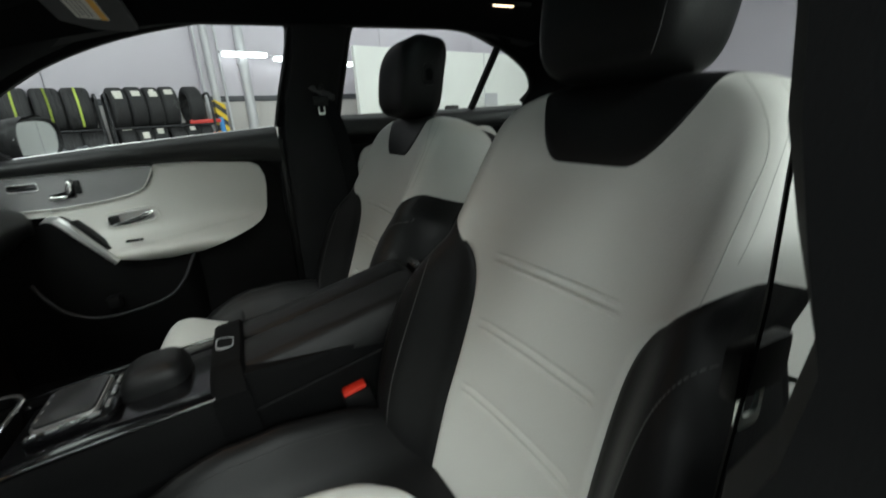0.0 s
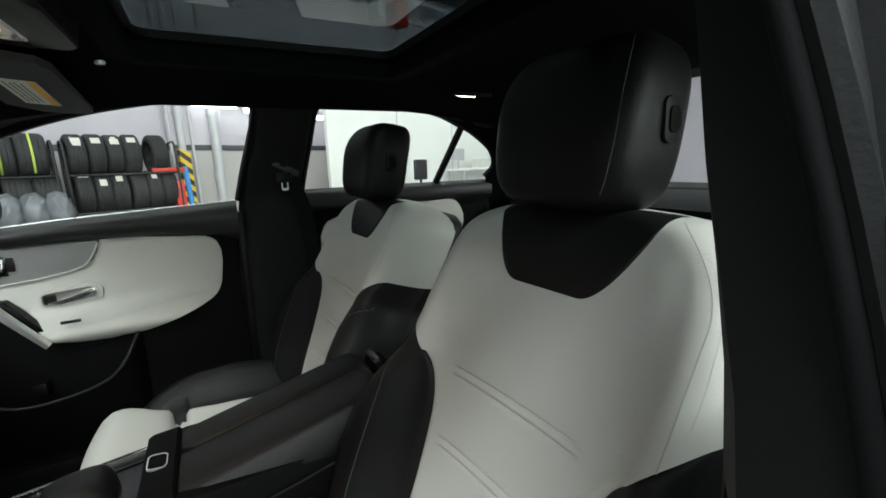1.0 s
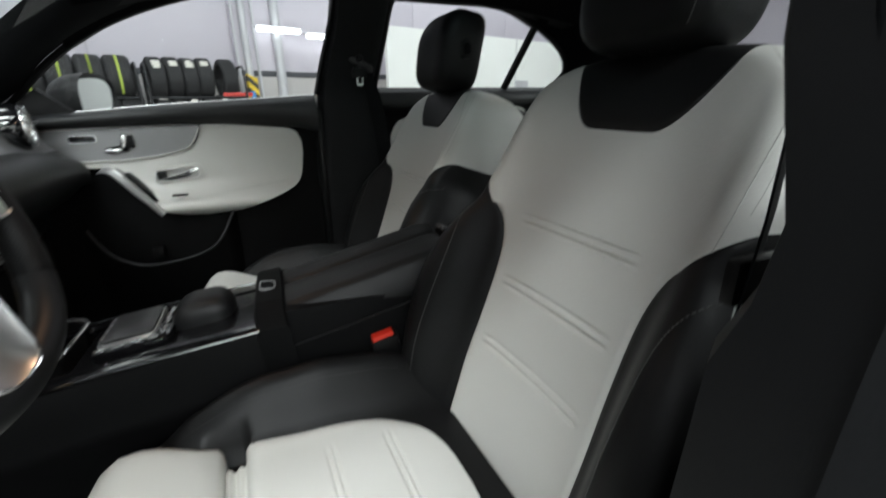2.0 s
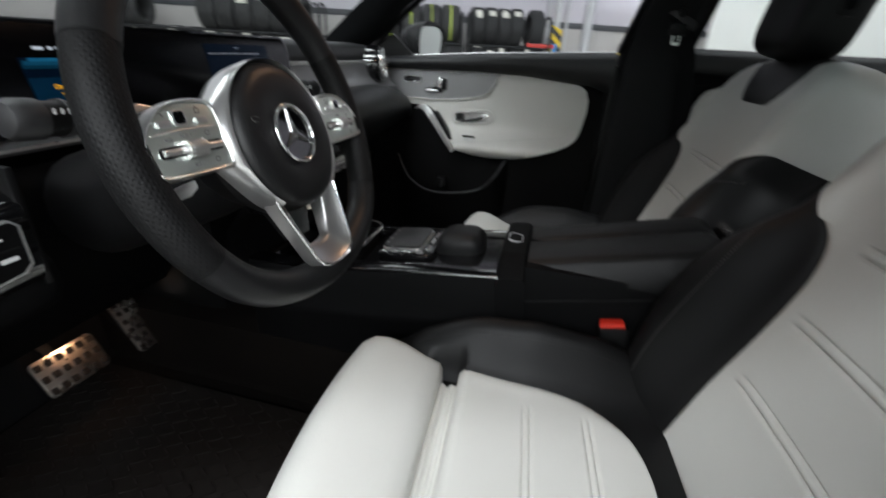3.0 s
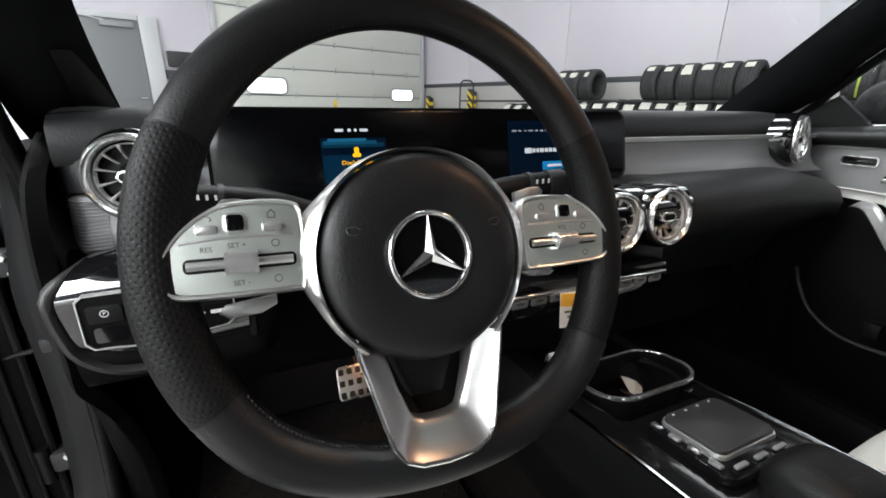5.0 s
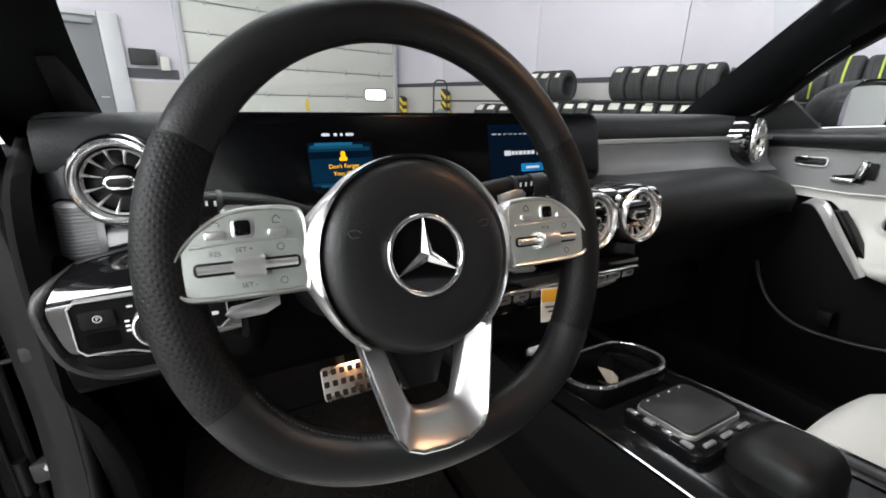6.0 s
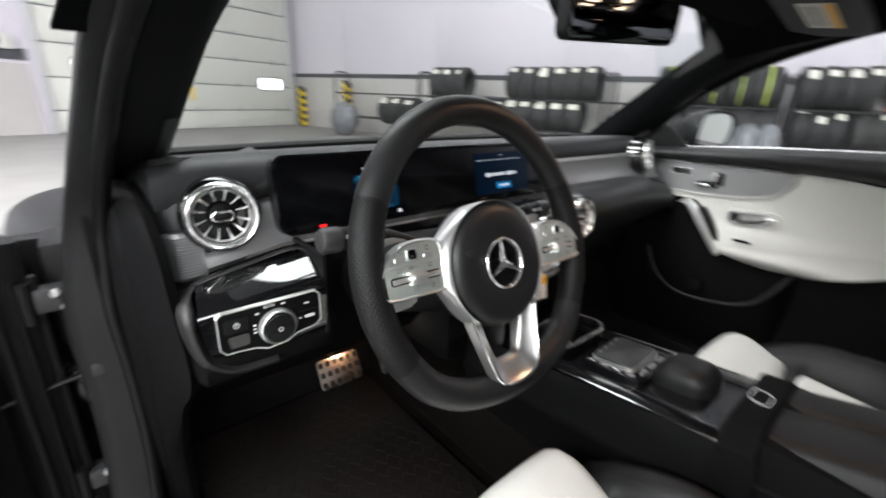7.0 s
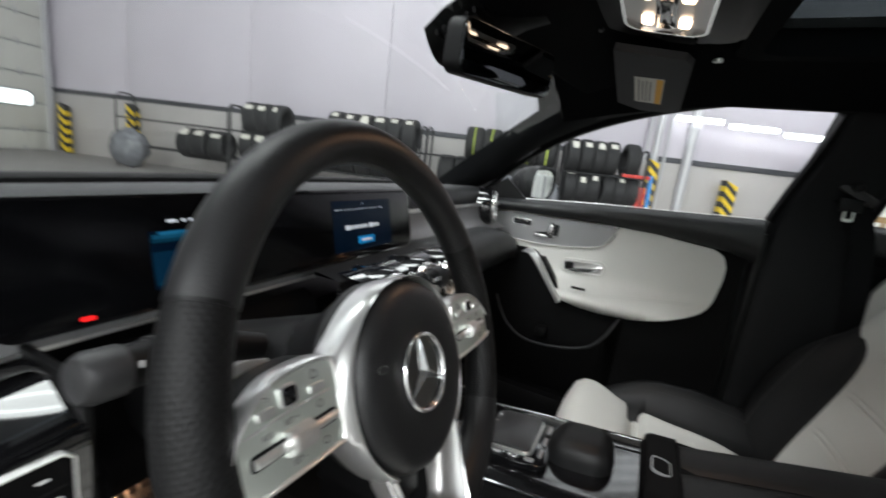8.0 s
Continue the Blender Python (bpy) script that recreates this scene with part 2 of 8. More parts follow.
def finish(name, bm, mat, angle=38):
    bmesh.ops.remove_doubles(bm, verts=bm.verts, dist=1e-6)
    bmesh.ops.recalc_face_normals(bm, faces=bm.faces)
    for f in bm.faces:
        f.smooth = True
    for e in bm.edges:
        if len(e.link_faces) == 2 and e.calc_face_angle(0) > radians(angle):
            e.smooth = False
    me = bpy.data.meshes.new(name)
    bm.to_mesh(me)
    bm.free()
    me.materials.append(mat)
    return me


def part(name, bm, mat, parent, label="", angle=38):
    ob = new(name, finish(name, bm, mat, angle))
    ob.parent = parent
    if label:
        ob["label"] = label
    return ob


def thing(name, label, category, at=(0, 0, 0), group="", kind=""):
    ob = new(name)
    ob.empty_display_size = 0.05
    ob.location = at
    return tagged(ob, label, category, group, kind)


def solid(name, bm, mat, label, category, kind="", group=""):
    return tagged(new(name, finish(name, bm, mat)), label, category, group, kind)


def BM():
    return bmesh.new()


def rbox(bm, c, size, bevel=0.0, M=None, seg=2):
    t = bmesh.new()
    bmesh.ops.create_cube(t, size=1)
    for v in t.verts:
        v.co = Vector((v.co.x * size[0], v.co.y * size[1], v.co.z * size[2]))
    if bevel:
        bmesh.ops.bevel(t, geom=list(t.edges), offset=bevel, segments=seg, profile=0.6, affect="EDGES")
    t.verts.index_update()
    vs = [v.co + Vector(c) for v in t.verts]
    fs = [[v.index for v in f.verts] for f in t.faces]
    t.free()
    return add_mesh(bm, vs, fs, M)


def prism(bm, poly, z0, z1, M=None, bevel=0.0, seg=2):
    t = bmesh.new()
    n = len(poly)
    lo = [t.verts.new((x, y, z0)) for x, y in poly]
    hi = [t.verts.new((x, y, z1)) for x, y in poly]
    top = t.faces.new(hi)
    t.faces.new(lo[::-1])
    for i in range(n):
        t.faces.new((lo[i], lo[(i + 1) % n], hi[(i + 1) % n], hi[i]))
    if bevel:
        bmesh.ops.bevel(t, geom=list(top.edges), offset=bevel, segments=seg, profile=0.6, affect="EDGES")
    t.verts.index_update()
    vs = [v.co.copy() for v in t.verts]
    fs = [[v.index for v in f.verts] for f in t.faces]
    t.free()
    return add_mesh(bm, vs, fs, M)


def ring_prism(bm, outer, inner, z0, z1, M=None):
    n = len(outer)
    vs = [(x, y, z) for z in (z0, z1) for loop in (outer, inner) for x, y in loop]
    fs = []
    for i in range(n):
        j = (i + 1) % n
        a, b, c, d = i, n + i, 2 * n + i, 3 * n + i
        a2, b2, c2, d2 = j, n + j, 2 * n + j, 3 * n + j
        fs += [(c, c2, d2, d), (a, b, b2, a2), (a, a2, c2, c), (b, d, d2, b2)]
    return add_mesh(bm, vs, fs, M)


def loft(bm, rows, closed=False, caps=False, M=None):
    n = len(rows[0])
    vs = [p for r in rows for p in r]
    fs = []
    for i in range(len(rows) - 1):
        for j in range(n if closed else n - 1):
            k = (j + 1) % n
            fs.append((i * n + j, i * n + k, (i + 1) * n + k, (i + 1) * n + j))
    if caps:
        fs.append(tuple(range(n))[::-1])
        fs.append(tuple(range((len(rows) - 1) * n, len(rows) * n)))
    return add_mesh(bm, vs, fs, M)


def tube(bm, pts, r, n=10, closed=False, M=None, caps=True, flat=1.0):
    pts = [Vector(p) for p in pts]
    m = len(pts)
    rad = r if callable(r) else (lambda i: r)
    up, rows = None, []
    for i, p in enumerate(pts):
        a = pts[(i - 1) % m] if closed or i else pts[0]
        b = pts[(i + 1) % m] if closed or i < m - 1 else pts[-1]
        d = (b - a).normalized()
        if up is None:
            up = d.orthogonal().normalized()
        up = (up - d * up.dot(d)).normalized()
        side = d.cross(up)
        rows.append([p + (up * math.cos(2 * math.pi * k / n) + side * math.sin(2 * math.pi * k / n) * flat) * rad(i) for k in range(n)])
    if closed:
        rows.append(rows[0])
    return loft(bm, rows, True, caps and not closed, M)


def lathe(bm, prof, n=32, M=None, caps=False):
    rows = [[(r * math.cos(2 * math.pi * k / n), r * math.sin(2 * math.pi * k / n), z) for k in range(n)] for r, z in prof]
    return loft(bm, rows, True, caps, M)


def interp(x, table):
    xs = [a for a, _ in table]
    return float(np.interp(x, xs, [b for _, b in table]))


def smooth_interp(x, table):
    """Piecewise cosine-free Catmull-Rom through (x, y) pairs."""
    xs = [a for a, _ in table]
    ys = [b for _, b in table]
    if x <= xs[0]:
        return ys[0]
    if x >= xs[-1]:
        return ys[-1]
    i = max(k for k in range(len(xs) - 1) if xs[k] <= x)
    h = xs[i + 1] - xs[i]
    t = (x - xs[i]) / h
    m0 = (ys[i + 1] - ys[max(i - 1, 0)]) / (xs[i + 1] - xs[max(i - 1, 0)]) * h
    k = min(i + 2, len(xs) - 1)
    m1 = (ys[k] - ys[i]) / (xs[k] - xs[i]) * h
    return (2 * t**3 - 3 * t * t + 1) * ys[i] + (t**3 - 2 * t * t + t) * m0 + (3 * t * t - 2 * t**3) * ys[i + 1] + (t**3 - t * t) * m1


def curve(pts, n):
    """Smooth polyline through control points."""
    pts = [Vector(p) for p in pts]
    d = [0.0]
    for a, b in zip(pts, pts[1:]):
        d.append(d[-1] + (b - a).length)
    return [Vector([smooth_interp(d[-1] * k / n, list(zip(d, [p[c] for p in pts]))) for c in range(len(pts[0]))]) for k in range(n + 1)]


def round_poly(pts, n=6):
    """A closed smooth outline through the given corners."""
    out, m = [], len(pts)
    for i in range(m):
        p0, p1, p2, p3 = (Vector(pts[(i + k) % m]) for k in (-1, 0, 1, 2))
        for k in range(n):
            t = k / n
            v = 0.5 * ((2 * p1) + (p2 - p0) * t + (2 * p0 - 5 * p1 + 4 * p2 - p3) * t * t + (3 * p1 - p0 - 3 * p2 + p3) * t**3)
            out.append((v.x, v.y))
    return out


def rrect(w, h, r, n=5, cx=0.0, cy=0.0):
    out = []
    for sx, sy, a0 in ((1, 1, 0), (-1, 1, 90), (-1, -1, 180), (1, -1, 270)):
        for k in range(n + 1):
            a = radians(a0 + 90 * k / n)
            out.append((cx + sx * (w / 2 - r) + r * math.cos(a), cy + sy * (h / 2 - r) + r * math.sin(a)))
    return out


def circle(r, n=32, cx=0.0, cy=0.0):
    return [(cx + r * math.cos(2 * math.pi * k / n), cy + r * math.sin(2 * math.pi * k / n)) for k in range(n)]


def text(name, body, size, mat, m, parent, align="CENTER"):
    cu = bpy.data.curves.new(name, "FONT")
    cu.body, cu.size, cu.align_x, cu.align_y, cu.extrude = body, size, align, "CENTER", 0.0002
    tmp = bpy.data.objects.new(name, cu)
    me = bpy.data.meshes.new_from_object(tmp)
    bpy.data.objects.remove(tmp)
    me.materials.append(mat)
    me.transform(m)
    ob = new(name, me)
    ob.parent = parent
    return ob


# ---- garage ----
def gput(bm):
    bmesh.ops.transform(bm, matrix=G, verts=bm.verts)
    return bm


A_WALL, B_END, A_BACK, B_BACK = 8.0 * S, 9.77 * S, -9.0, -19.0
BAND_T, BAND_B = gz(1.55), gz(1.46)

bm = rbox(BM(), ((A_WALL + A_BACK) / 2, (B_END + B_BACK) / 2, -0.15), (A_WALL - A_BACK + 2, B_END - B_BACK + 2, 0.3))
floor = solid("floor", gput(bm), CONCRETE, "worn grey concrete garage floor", "floor", "structure")
bm = rbox(BM(), ((A_WALL + A_BACK) / 2, (B_END + B_BACK) / 2, CEIL + 0.1), (A_WALL - A_BACK + 2, B_END - B_BACK + 2, 0.2))
for k in range(24):
    b = B_BACK + (B_END - B_BACK) * (k + 0.5) / 24
    rbox(bm, ((A_WALL + A_BACK) / 2, b, CEIL - 0.03), (A_WALL - A_BACK, 0.12, 0.06))
ceiling = solid("ceiling", gput(bm), ROOFM, "dark grey ribbed sheet metal roof", "ceiling", "structure")

wall_side = thing("wall_east", "pale panelled wall with a dark rubbing band", "wall", kind="structure")
PANEL_W = 2.72 * S
edges = [B_BACK] + [5.3 * S + PANEL_W * k for k in range(-9, 3) if B_BACK < 5.3 * S + PANEL_W * k < B_END] + [B_END]
for b0, b1 in zip(edges, edges[1:]):
    bm = rbox(BM(), (A_WALL + 0.1, (b0 + b1) / 2, (BAND_T + CEIL) / 2), (0.2, b1 - b0 - 0.012, CEIL - BAND_T), 0.006)
    part("panel", gput(bm), WALLUP, wall_side)
    bm = rbox(BM(), (A_WALL + 0.1, (b0 + b1) / 2, BAND_B / 2), (0.2, b1 - b0 - 0.012, BAND_B), 0.006)
    part("lower_panel", gput(bm), WALLLOW, wall_side)
bm = rbox(BM(), (A_WALL + 0.09, (B_END + B_BACK) / 2, (BAND_T + BAND_B) / 2), (0.22, B_END - B_BACK, BAND_T - BAND_B), 0.008)
part("rubbing_band", gput(bm), BAND, wall_side, "dark grey rubbing band")
bm = rbox(BM(), (A_WALL + 0.25, (B_END + B_BACK) / 2, CEIL / 2), (0.1, B_END - B_BACK, CEIL))
part("backing", gput(bm), DOORJ, wall_side)

wall_end = thing("wall_north", "pale end wall round a sectional door", "wall", kind="structure")
D0, D1, DTOP = 2.78 * S, 7.85 * S, gz(3.9)
for a0, a1, z0, z1 in ((A_BACK, D0, 0, CEIL), (D1, A_WALL, 0, CEIL), (D0, D1, DTOP, CEIL)):
    bm = rbox(BM(), ((a0 + a1) / 2, B_END + 0.15, (z0 + z1) / 2), (a1 - a0, 0.3, z1 - z0))
    part("wall_piece", gput(bm), WALLUP, wall_end)
bm = rbox(BM(), ((A_BACK + D0) / 2, B_END - 0.02, (BAND_T + BAND_B) / 2), (D0 - A_BACK - 0.3, 0.04, BAND_T - BAND_B + 0.1))
part("rubbing_band", gput(bm), BAND, wall_end)
bm = rbox(BM(), ((A_BACK + D0) / 2, B_END - 0.015, BAND_B / 2 - 0.06), (D0 - A_BACK - 0.3, 0.03, BAND_B - 0.12))
part("lower_panel", gput(bm), WALLLOW, wall_end)
for a0, a1, b0, b1, nm in ((A_BACK - 0.2, A_BACK, B_BACK, B_END, "wall_west"), (A_BACK, A_WALL, B_BACK - 0.2, B_BACK, "wall_south")):
    bm = rbox(BM(), ((a0 + a1) / 2, (b0 + b1) / 2, CEIL / 2), (a1 - a0, b1 - b0, CEIL))
    # west wall whiter than the south one, to bounce light into the cabin
    solid(nm, gput(bm), PLYW if nm == "wall_west" else WALLUP, "plain pale garage wall", "wall", "structure")

# sectional door in the end wall
gate = thing("garage_door", "closed white sectional garage door with grey joints", "garage door", kind="structure")
PH = S * 0.545
z = gz(0.64) - PH * 2
while z < DTOP:
    z0, z1 = max(z, 0.0), min(z + PH, DTOP)
    if z1 - z0 > 0.05:
        bm = rbox(BM(), ((D0 + D1) / 2, B_END - 0.04, (z0 + z1) / 2), (D1 - D0 - 0.1, 0.06, z1 - z0 - 0.03), 0.012)
        part("door_panel", gput(bm), DOORW, gate)
        for j in range(5):
            a = D0 + (D1 - D0) * (j + 0.5) / 5
            bm = rbox(BM(), (a, B_END - 0.08, z0 + 0.02), (0.05, 0.05, 0.16), 0.01)
            part("hinge", gput(bm), PIPE, gate)
    z += PH
bm = rbox(BM(), ((D0 + D1) / 2, B_END, DTOP / 2), (D1 - D0, 0.03, DTOP))
part("door_backing", gput(bm), DOORJ, gate)
for a in (D0, D1):
    bm = rbox(BM(), (a, B_END - 0.09, DTOP / 2), (0.12, 0.12, DTOP), 0.01)
    part("track", gput(bm), PIPE, gate, "grey steel guide track")
for a, z, w, h in ((4.78, 1.46, 1.08, 0.38), (9.36, 1.30, 0.86, 0.34)):
    m = G @ Matrix.Translation((a, B_END - 0.075, z)) @ Matrix.Rotation(radians(90), 4, "X")
    win = part("door_window", ring_prism(BM(), rrect(w + 0.08, h + 0.08, 0.15, 6), rrect(w, h, 0.12, 6), -0.01, 0.02, m), DOORJ, gate, "grey rounded window frame")
    part("pane", prism(BM(), rrect(w, h, 0.12, 6), -0.005, 0.006, m), DAYPANE, win, "bright frosted pane")
bay = thing("bay_door", "bright translucent bay door in the end wall", "door", kind="structure")
BAY_A0, BAY_A1, BAY_Z = -4.2, 0.55, 3.6
m = G @ Matrix.Translation(((BAY_A0 + BAY_A1) / 2, B_END - 0.03, BAY_Z / 2)) @ Matrix.Rotation(radians(90), 4, "X")
part("frame", ring_prism(BM(), rrect(BAY_A1 - BAY_A0 + 0.2, BAY_Z, 0.02, 2), rrect(BAY_A1 - BAY_A0, BAY_Z - 0.2, 0.02, 2), 0.0, 0.06, m), PIPE, bay, "grey steel door frame")
part("pane", prism(BM(), rrect(BAY_A1 - BAY_A0, BAY_Z - 0.2, 0.02, 2), 0.0, 0.02, m), BAYPANE, bay, "bright translucent panel")
for k in range(1, 5):
    part("joint", gput(rbox(BM(), ((BAY_A0 + BAY_A1) / 2, B_END - 0.065, BAY_Z * k / 5), (BAY_A1 - BAY_A0, 0.03, 0.035), 0.006)), PIPE, bay)
staff = thing("personnel_door", "closed grey steel personnel door with a pale closer", "door", kind="structure")
leaf = part("leaf", gput(rbox(BM(), (1.46, B_END - 0.075, 1.36), (1.14, 0.05, 2.72), 0.01)), GREYDOOR, staff, "grey painted door leaf")
for a, w in ((0.82, 0.13), (2.22, 0.36)):
    part("jamb", gput(rbox(BM(), (a, B_END - 0.06, 1.42), (w, 0.12, 2.84), 0.012)), PIPE, staff, "pale door jamb")
part("head", gput(rbox(BM(), (1.46, B_END - 0.06, 2.79), (1.14, 0.12, 0.12), 0.012)), PIPE, staff)
part("closer", gput(rbox(BM(), (1.62, B_END - 0.14, 2.62), (0.62, 0.08, 0.11), 0.02)), DOORJ, leaf, "grey door closer")
part("closer_arm", gput(tube(BM(), [(1.4, B_END - 0.18, 2.67), (1.1, B_END - 0.20, 2.72), (0.95, B_END - 0.12, 2.74)], 0.014, 8)), PIPE, leaf)
part("handle", gput(tube(BM(), [(1.94, B_END - 0.10, 1.08), (1.94, B_END - 0.16, 1.08), (1.80, B_END - 0.16, 1.08)], 0.012, 8)), SATIN, leaf, "lever handle")
box = thing("control_box", "dark wall box with a pale switch beside the door", "control box")
part("case", gput(rbox(BM(), (2.76, B_END - 0.10, 1.98), (0.52, 0.20, 0.34), 0.02)), HBLACK, box)
part("switch", gput(rbox(BM(), (3.18, B_END - 0.08, 1.86), (0.20, 0.14, 0.30), 0.02)), DOORW, box)
bm = rbox(BM(), (5.25 * S, B_END - 0.075, gz(0.98)), (0.10, 0.01, 0.34), 0.003)
part("lock_plate", gput(bm), YELLOW, gate)


def hazard_post(a, b, z1, w, name="hazard_post", label="yellow and black striped steel guard post"):
    post = thing(name, label, "guard post", G @ Vector((a, b, 0)))
    n = max(4, int(z1 / 0.11))
    m = Matrix.Rotation(TURN_G, 4, "Z")
    for k in range(n):
        bm = BM()
        z0, zz, sl = z1 * k / n, z1 * (k + 1) / n, w * 0.9
        lo = [(-w / 2, -w / 2, z0 - sl / 2), (w / 2, -w / 2, z0 - sl / 2), (w / 2, w / 2, z0 + sl / 2), (-w / 2, w / 2, z0 + sl / 2)]
        hi = [(x, y, q + zz - z0) for x, y, q in lo]
        lo = [(x, y, min(max(q, 0), z1)) for x, y, q in lo]
        hi = [(x, y, min(max(q, 0), z1)) for x, y, q in hi]
        loft(bm, [lo, hi], True, True, m)
        part("stripe", bm, YELLOW if k % 2 else HBLACK, post)
    return post


hazard_post(7.55 * S, -2.12 * S, gz(1.47), 0.19)
hazard_post(7.75 * S, -3.4 * S, gz(1.28), 0.24)
hazard_post(7.85 * S, 7.75 * S, gz(1.40), 0.20)
hazard_post(7.8 * S, 9.3 * S, gz(1.25), 0.18)

for b, r in ((-2.2 * S, 0.075), (-2.36 * S, 0.03), (-2.72 * S, 0.10), (-2.05 * S, 0.03)):
    bm = tube(BM(), [(A_WALL - 0.16, b, 0), (A_WALL - 0.16, b, CEIL)], r, 16)
    pipe = thing("drain_pipe", "grey painted vertical pipe on the wall", "pipe", group="wall pipes")
    part("tube", gput(bm), PIPE, pipe)
    for z in (1.0, 2.3, 3.6):
        part("clamp", gput(tube(BM(), [(A_WALL - 0.14, b, z), (A_WALL - 0.14, b, z + 0.05)], r * 1.2, 16)), PIPE, pipe)
bm = rbox(BM(), (A_WALL - 0.05, -2.45 * S, CEIL / 2), (0.1, 1.1, CEIL), 0.01)
part("pilaster", gput(bm), WALLUP, wall_side, "pale boxed wall column")
part("rubbing_band", gput(rbox(BM(), (A_WALL - 0.06, -2.45 * S, (BAND_T + BAND_B) / 2), (0.13, 1.13, BAND_T - BAND_B), 0.008)), BAND, wall_side)
part("lower_panel", gput(rbox(BM(), (A_WALL - 0.055, -2.45 * S, BAND_B / 2), (0.115, 1.115, BAND_B), 0.006)), WALLLOW, wall_side)


def tyre(w, R, r, name="tyre", label="black rubber car tyre on the rack"):
    ob = thing(name, label, "tyre", group="stored tyres")
    bm = BM()
    prof = [(r, -w * 0.36), (r + 0.012, -w * 0.44), (r + 0.05, -w * 0.5), (R - 0.05, -w * 0.5), (R - 0.02, -w * 0.44), (R - 0.004, -w * 0.36)]
    for g in (-0.24, -0.08, 0.08, 0.24):
        c = g * w
        prof += [(R, c - 0.008), (R - 0.009, c - 0.005), (R - 0.009, c + 0.005), (R, c + 0.008)]
    prof += [(R - 0.004, w * 0.36), (R - 0.02, w * 0.44), (R - 0.05, w * 0.5), (r + 0.05, w * 0.5), (r + 0.012, w * 0.44), (r, w * 0.36), (r, -w * 0.36)]
    lathe(bm, prof, 40, Matrix.Rotation(radians(90), 4, "X"))
    part("carcass", bm, RUBBER, ob, angle=50)
    return ob


def tyre_row(a, b0, b1, zc, n, R, seed, tags=True, lime=False, film=False):
    rng = random.Random(seed)
    w = (b1 - b0) / n
    first = None
    for k in range(n):
        b = b0 + w * (k + 0.5)
        m = G @ pose(a + rng.uniform(-0.02, 0.02), b, zc + rng.uniform(-0.006, 0.006), 0, rng.uniform(-3, 3), rng.uniform(-4, 4))
        if first is None:
            first = tyre(w * 0.97, R, R * 0.62, label="tyre wrapped in clear film on the rack" if film else "black rubber car tyre on the rack")
            ob = first
            ob.matrix_basis = m
        else:
            ob = copy_thing(first, m)
        if tags and rng.random() < 0.62:
            bm = BM()
            th = radians(rng.uniform(118, 150))
            wd = w * rng.uniform(0.28, 0.6)
            rows = [[(-math.sin(th + da) * (R + 0.004) * -1, y, -math.cos(th + da) * (R + 0.004)) for y in (-wd / 2, wd / 2)] for da in np.linspace(-0.17, 0.17, 5)]
            rows = [[(-x, y, z) for x, y, z in r] for r in rows]
            loft(bm, rows)
            part("paper_tag", bm, PAPER, ob, "white paper size label")
        if lime:
            bm = BM()
            rows = [[((R + 0.003) * math.cos(t), y, (R + 0.003) * math.sin(t)) for y in (-0.014, 0.014)] for t in np.linspace(radians(80), radians(230), 24)]
            loft(bm, rows)
            part("lime_stripe", bm, LIME, ob, "lime green tread stripe")


def rack(b0, b1, shelves, label="black tubular steel tyre rack by the wall"):
    ob = thing("tyre_rack", label, "tyre rack", group="tyre racks")
    a0, a1 = 6.95 * S, 7.35 * S
    zt = shelves[-1] + 0.55
    for b in (b0, b1):
        pts = curve([(a0, b, 0.0), (a0, b, zt - 0.12), (a0 + 0.06, b, zt - 0.02), ((a0 + a1) / 2, b, zt), (a1 - 0.06, b, zt - 0.02), (a1, b, zt - 0.12), (a1, b, 0.0)], 26)
        part("upright", gput(tube(BM(), pts, 0.022, 8)), RACK, ob)
    for z in shelves:
        for a in (a0 + 0.04, a1 - 0.04):
            part("rail", gput(tube(BM(), [(a, b0, z), (a, b1, z)], 0.02, 8)), RACK, ob)


R_T = 0.345
UP, LO = gz(1.12), gz(0.64)
UPC, LOC = UP + R_T * 0.94, LO + R_T * 0.94
AC = 7.15 * S
rack(-0.66 * S, -1.86 * S, (LO, UP))
rack(1.5 * S, -0.56 * S, (LO, UP))
rack(4.95 * S, 1.6 * S, (LO, UP))
rack(7.2 * S, 5.0 * S, (LO, UP))
tyre_row(AC, -1.46 * S, -0.68 * S, UPC, 4, R_T, 1)
tyre_row(AC, -1.76 * S, -1.55 * S, UPC, 1, R_T, 5)
tyre_row(AC, -1.84 * S, -0.7 * S, LOC, 6, R_T, 2)
tyre_row(AC, -0.52 * S, 0.9 * S, UPC, 5, R_T, 3, False, True)
tyre_row(AC, -0.6 * S, 1.3 * S, LOC, 7, R_T, 4, False)
tyre_row(AC, 1.7 * S, 3.2 * S, UPC, 6, R_T, 6)
tyre_row(AC, 4.0 * S, 4.75 * S, UPC, 3, R_T, 7)
tyre_row(AC, 1.9 * S, 4.8 * S, LOC, 11, R_T, 8)
tyre_row(AC, 5.1 * S, 6.0 * S, LOC - 0.1, 3, R_T, 9)

# bag of film-wrapped tyres, jack and blue stand beside the racks
wrapped = thing("wrapped_bundle", "clear plastic film bundle crumpled over stored tyres", "plastic wrap")
for k in range(4):
    bm = BM()
    bmesh.ops.create_icosphere(bm, subdivisions=4, radius=0.30)
    for v in bm.verts:
        q = v.co * 9 + Vector((k * 7, 0, 0))
        v.co *= 1 + 0.10 * noise.noise(q) + 0.05 * noise.noise(q * 2.7)
        v.co = Vector((v.co.x * 0.95, v.co.y * 0.62, v.co.z))
    bmesh.ops.translate(bm, verts=bm.verts, vec=(6.72 * S, (-0.5 + 0.21 * k) * S, gz(0.72)))
    part("film_fold", gput(bm), FILM, wrapped)
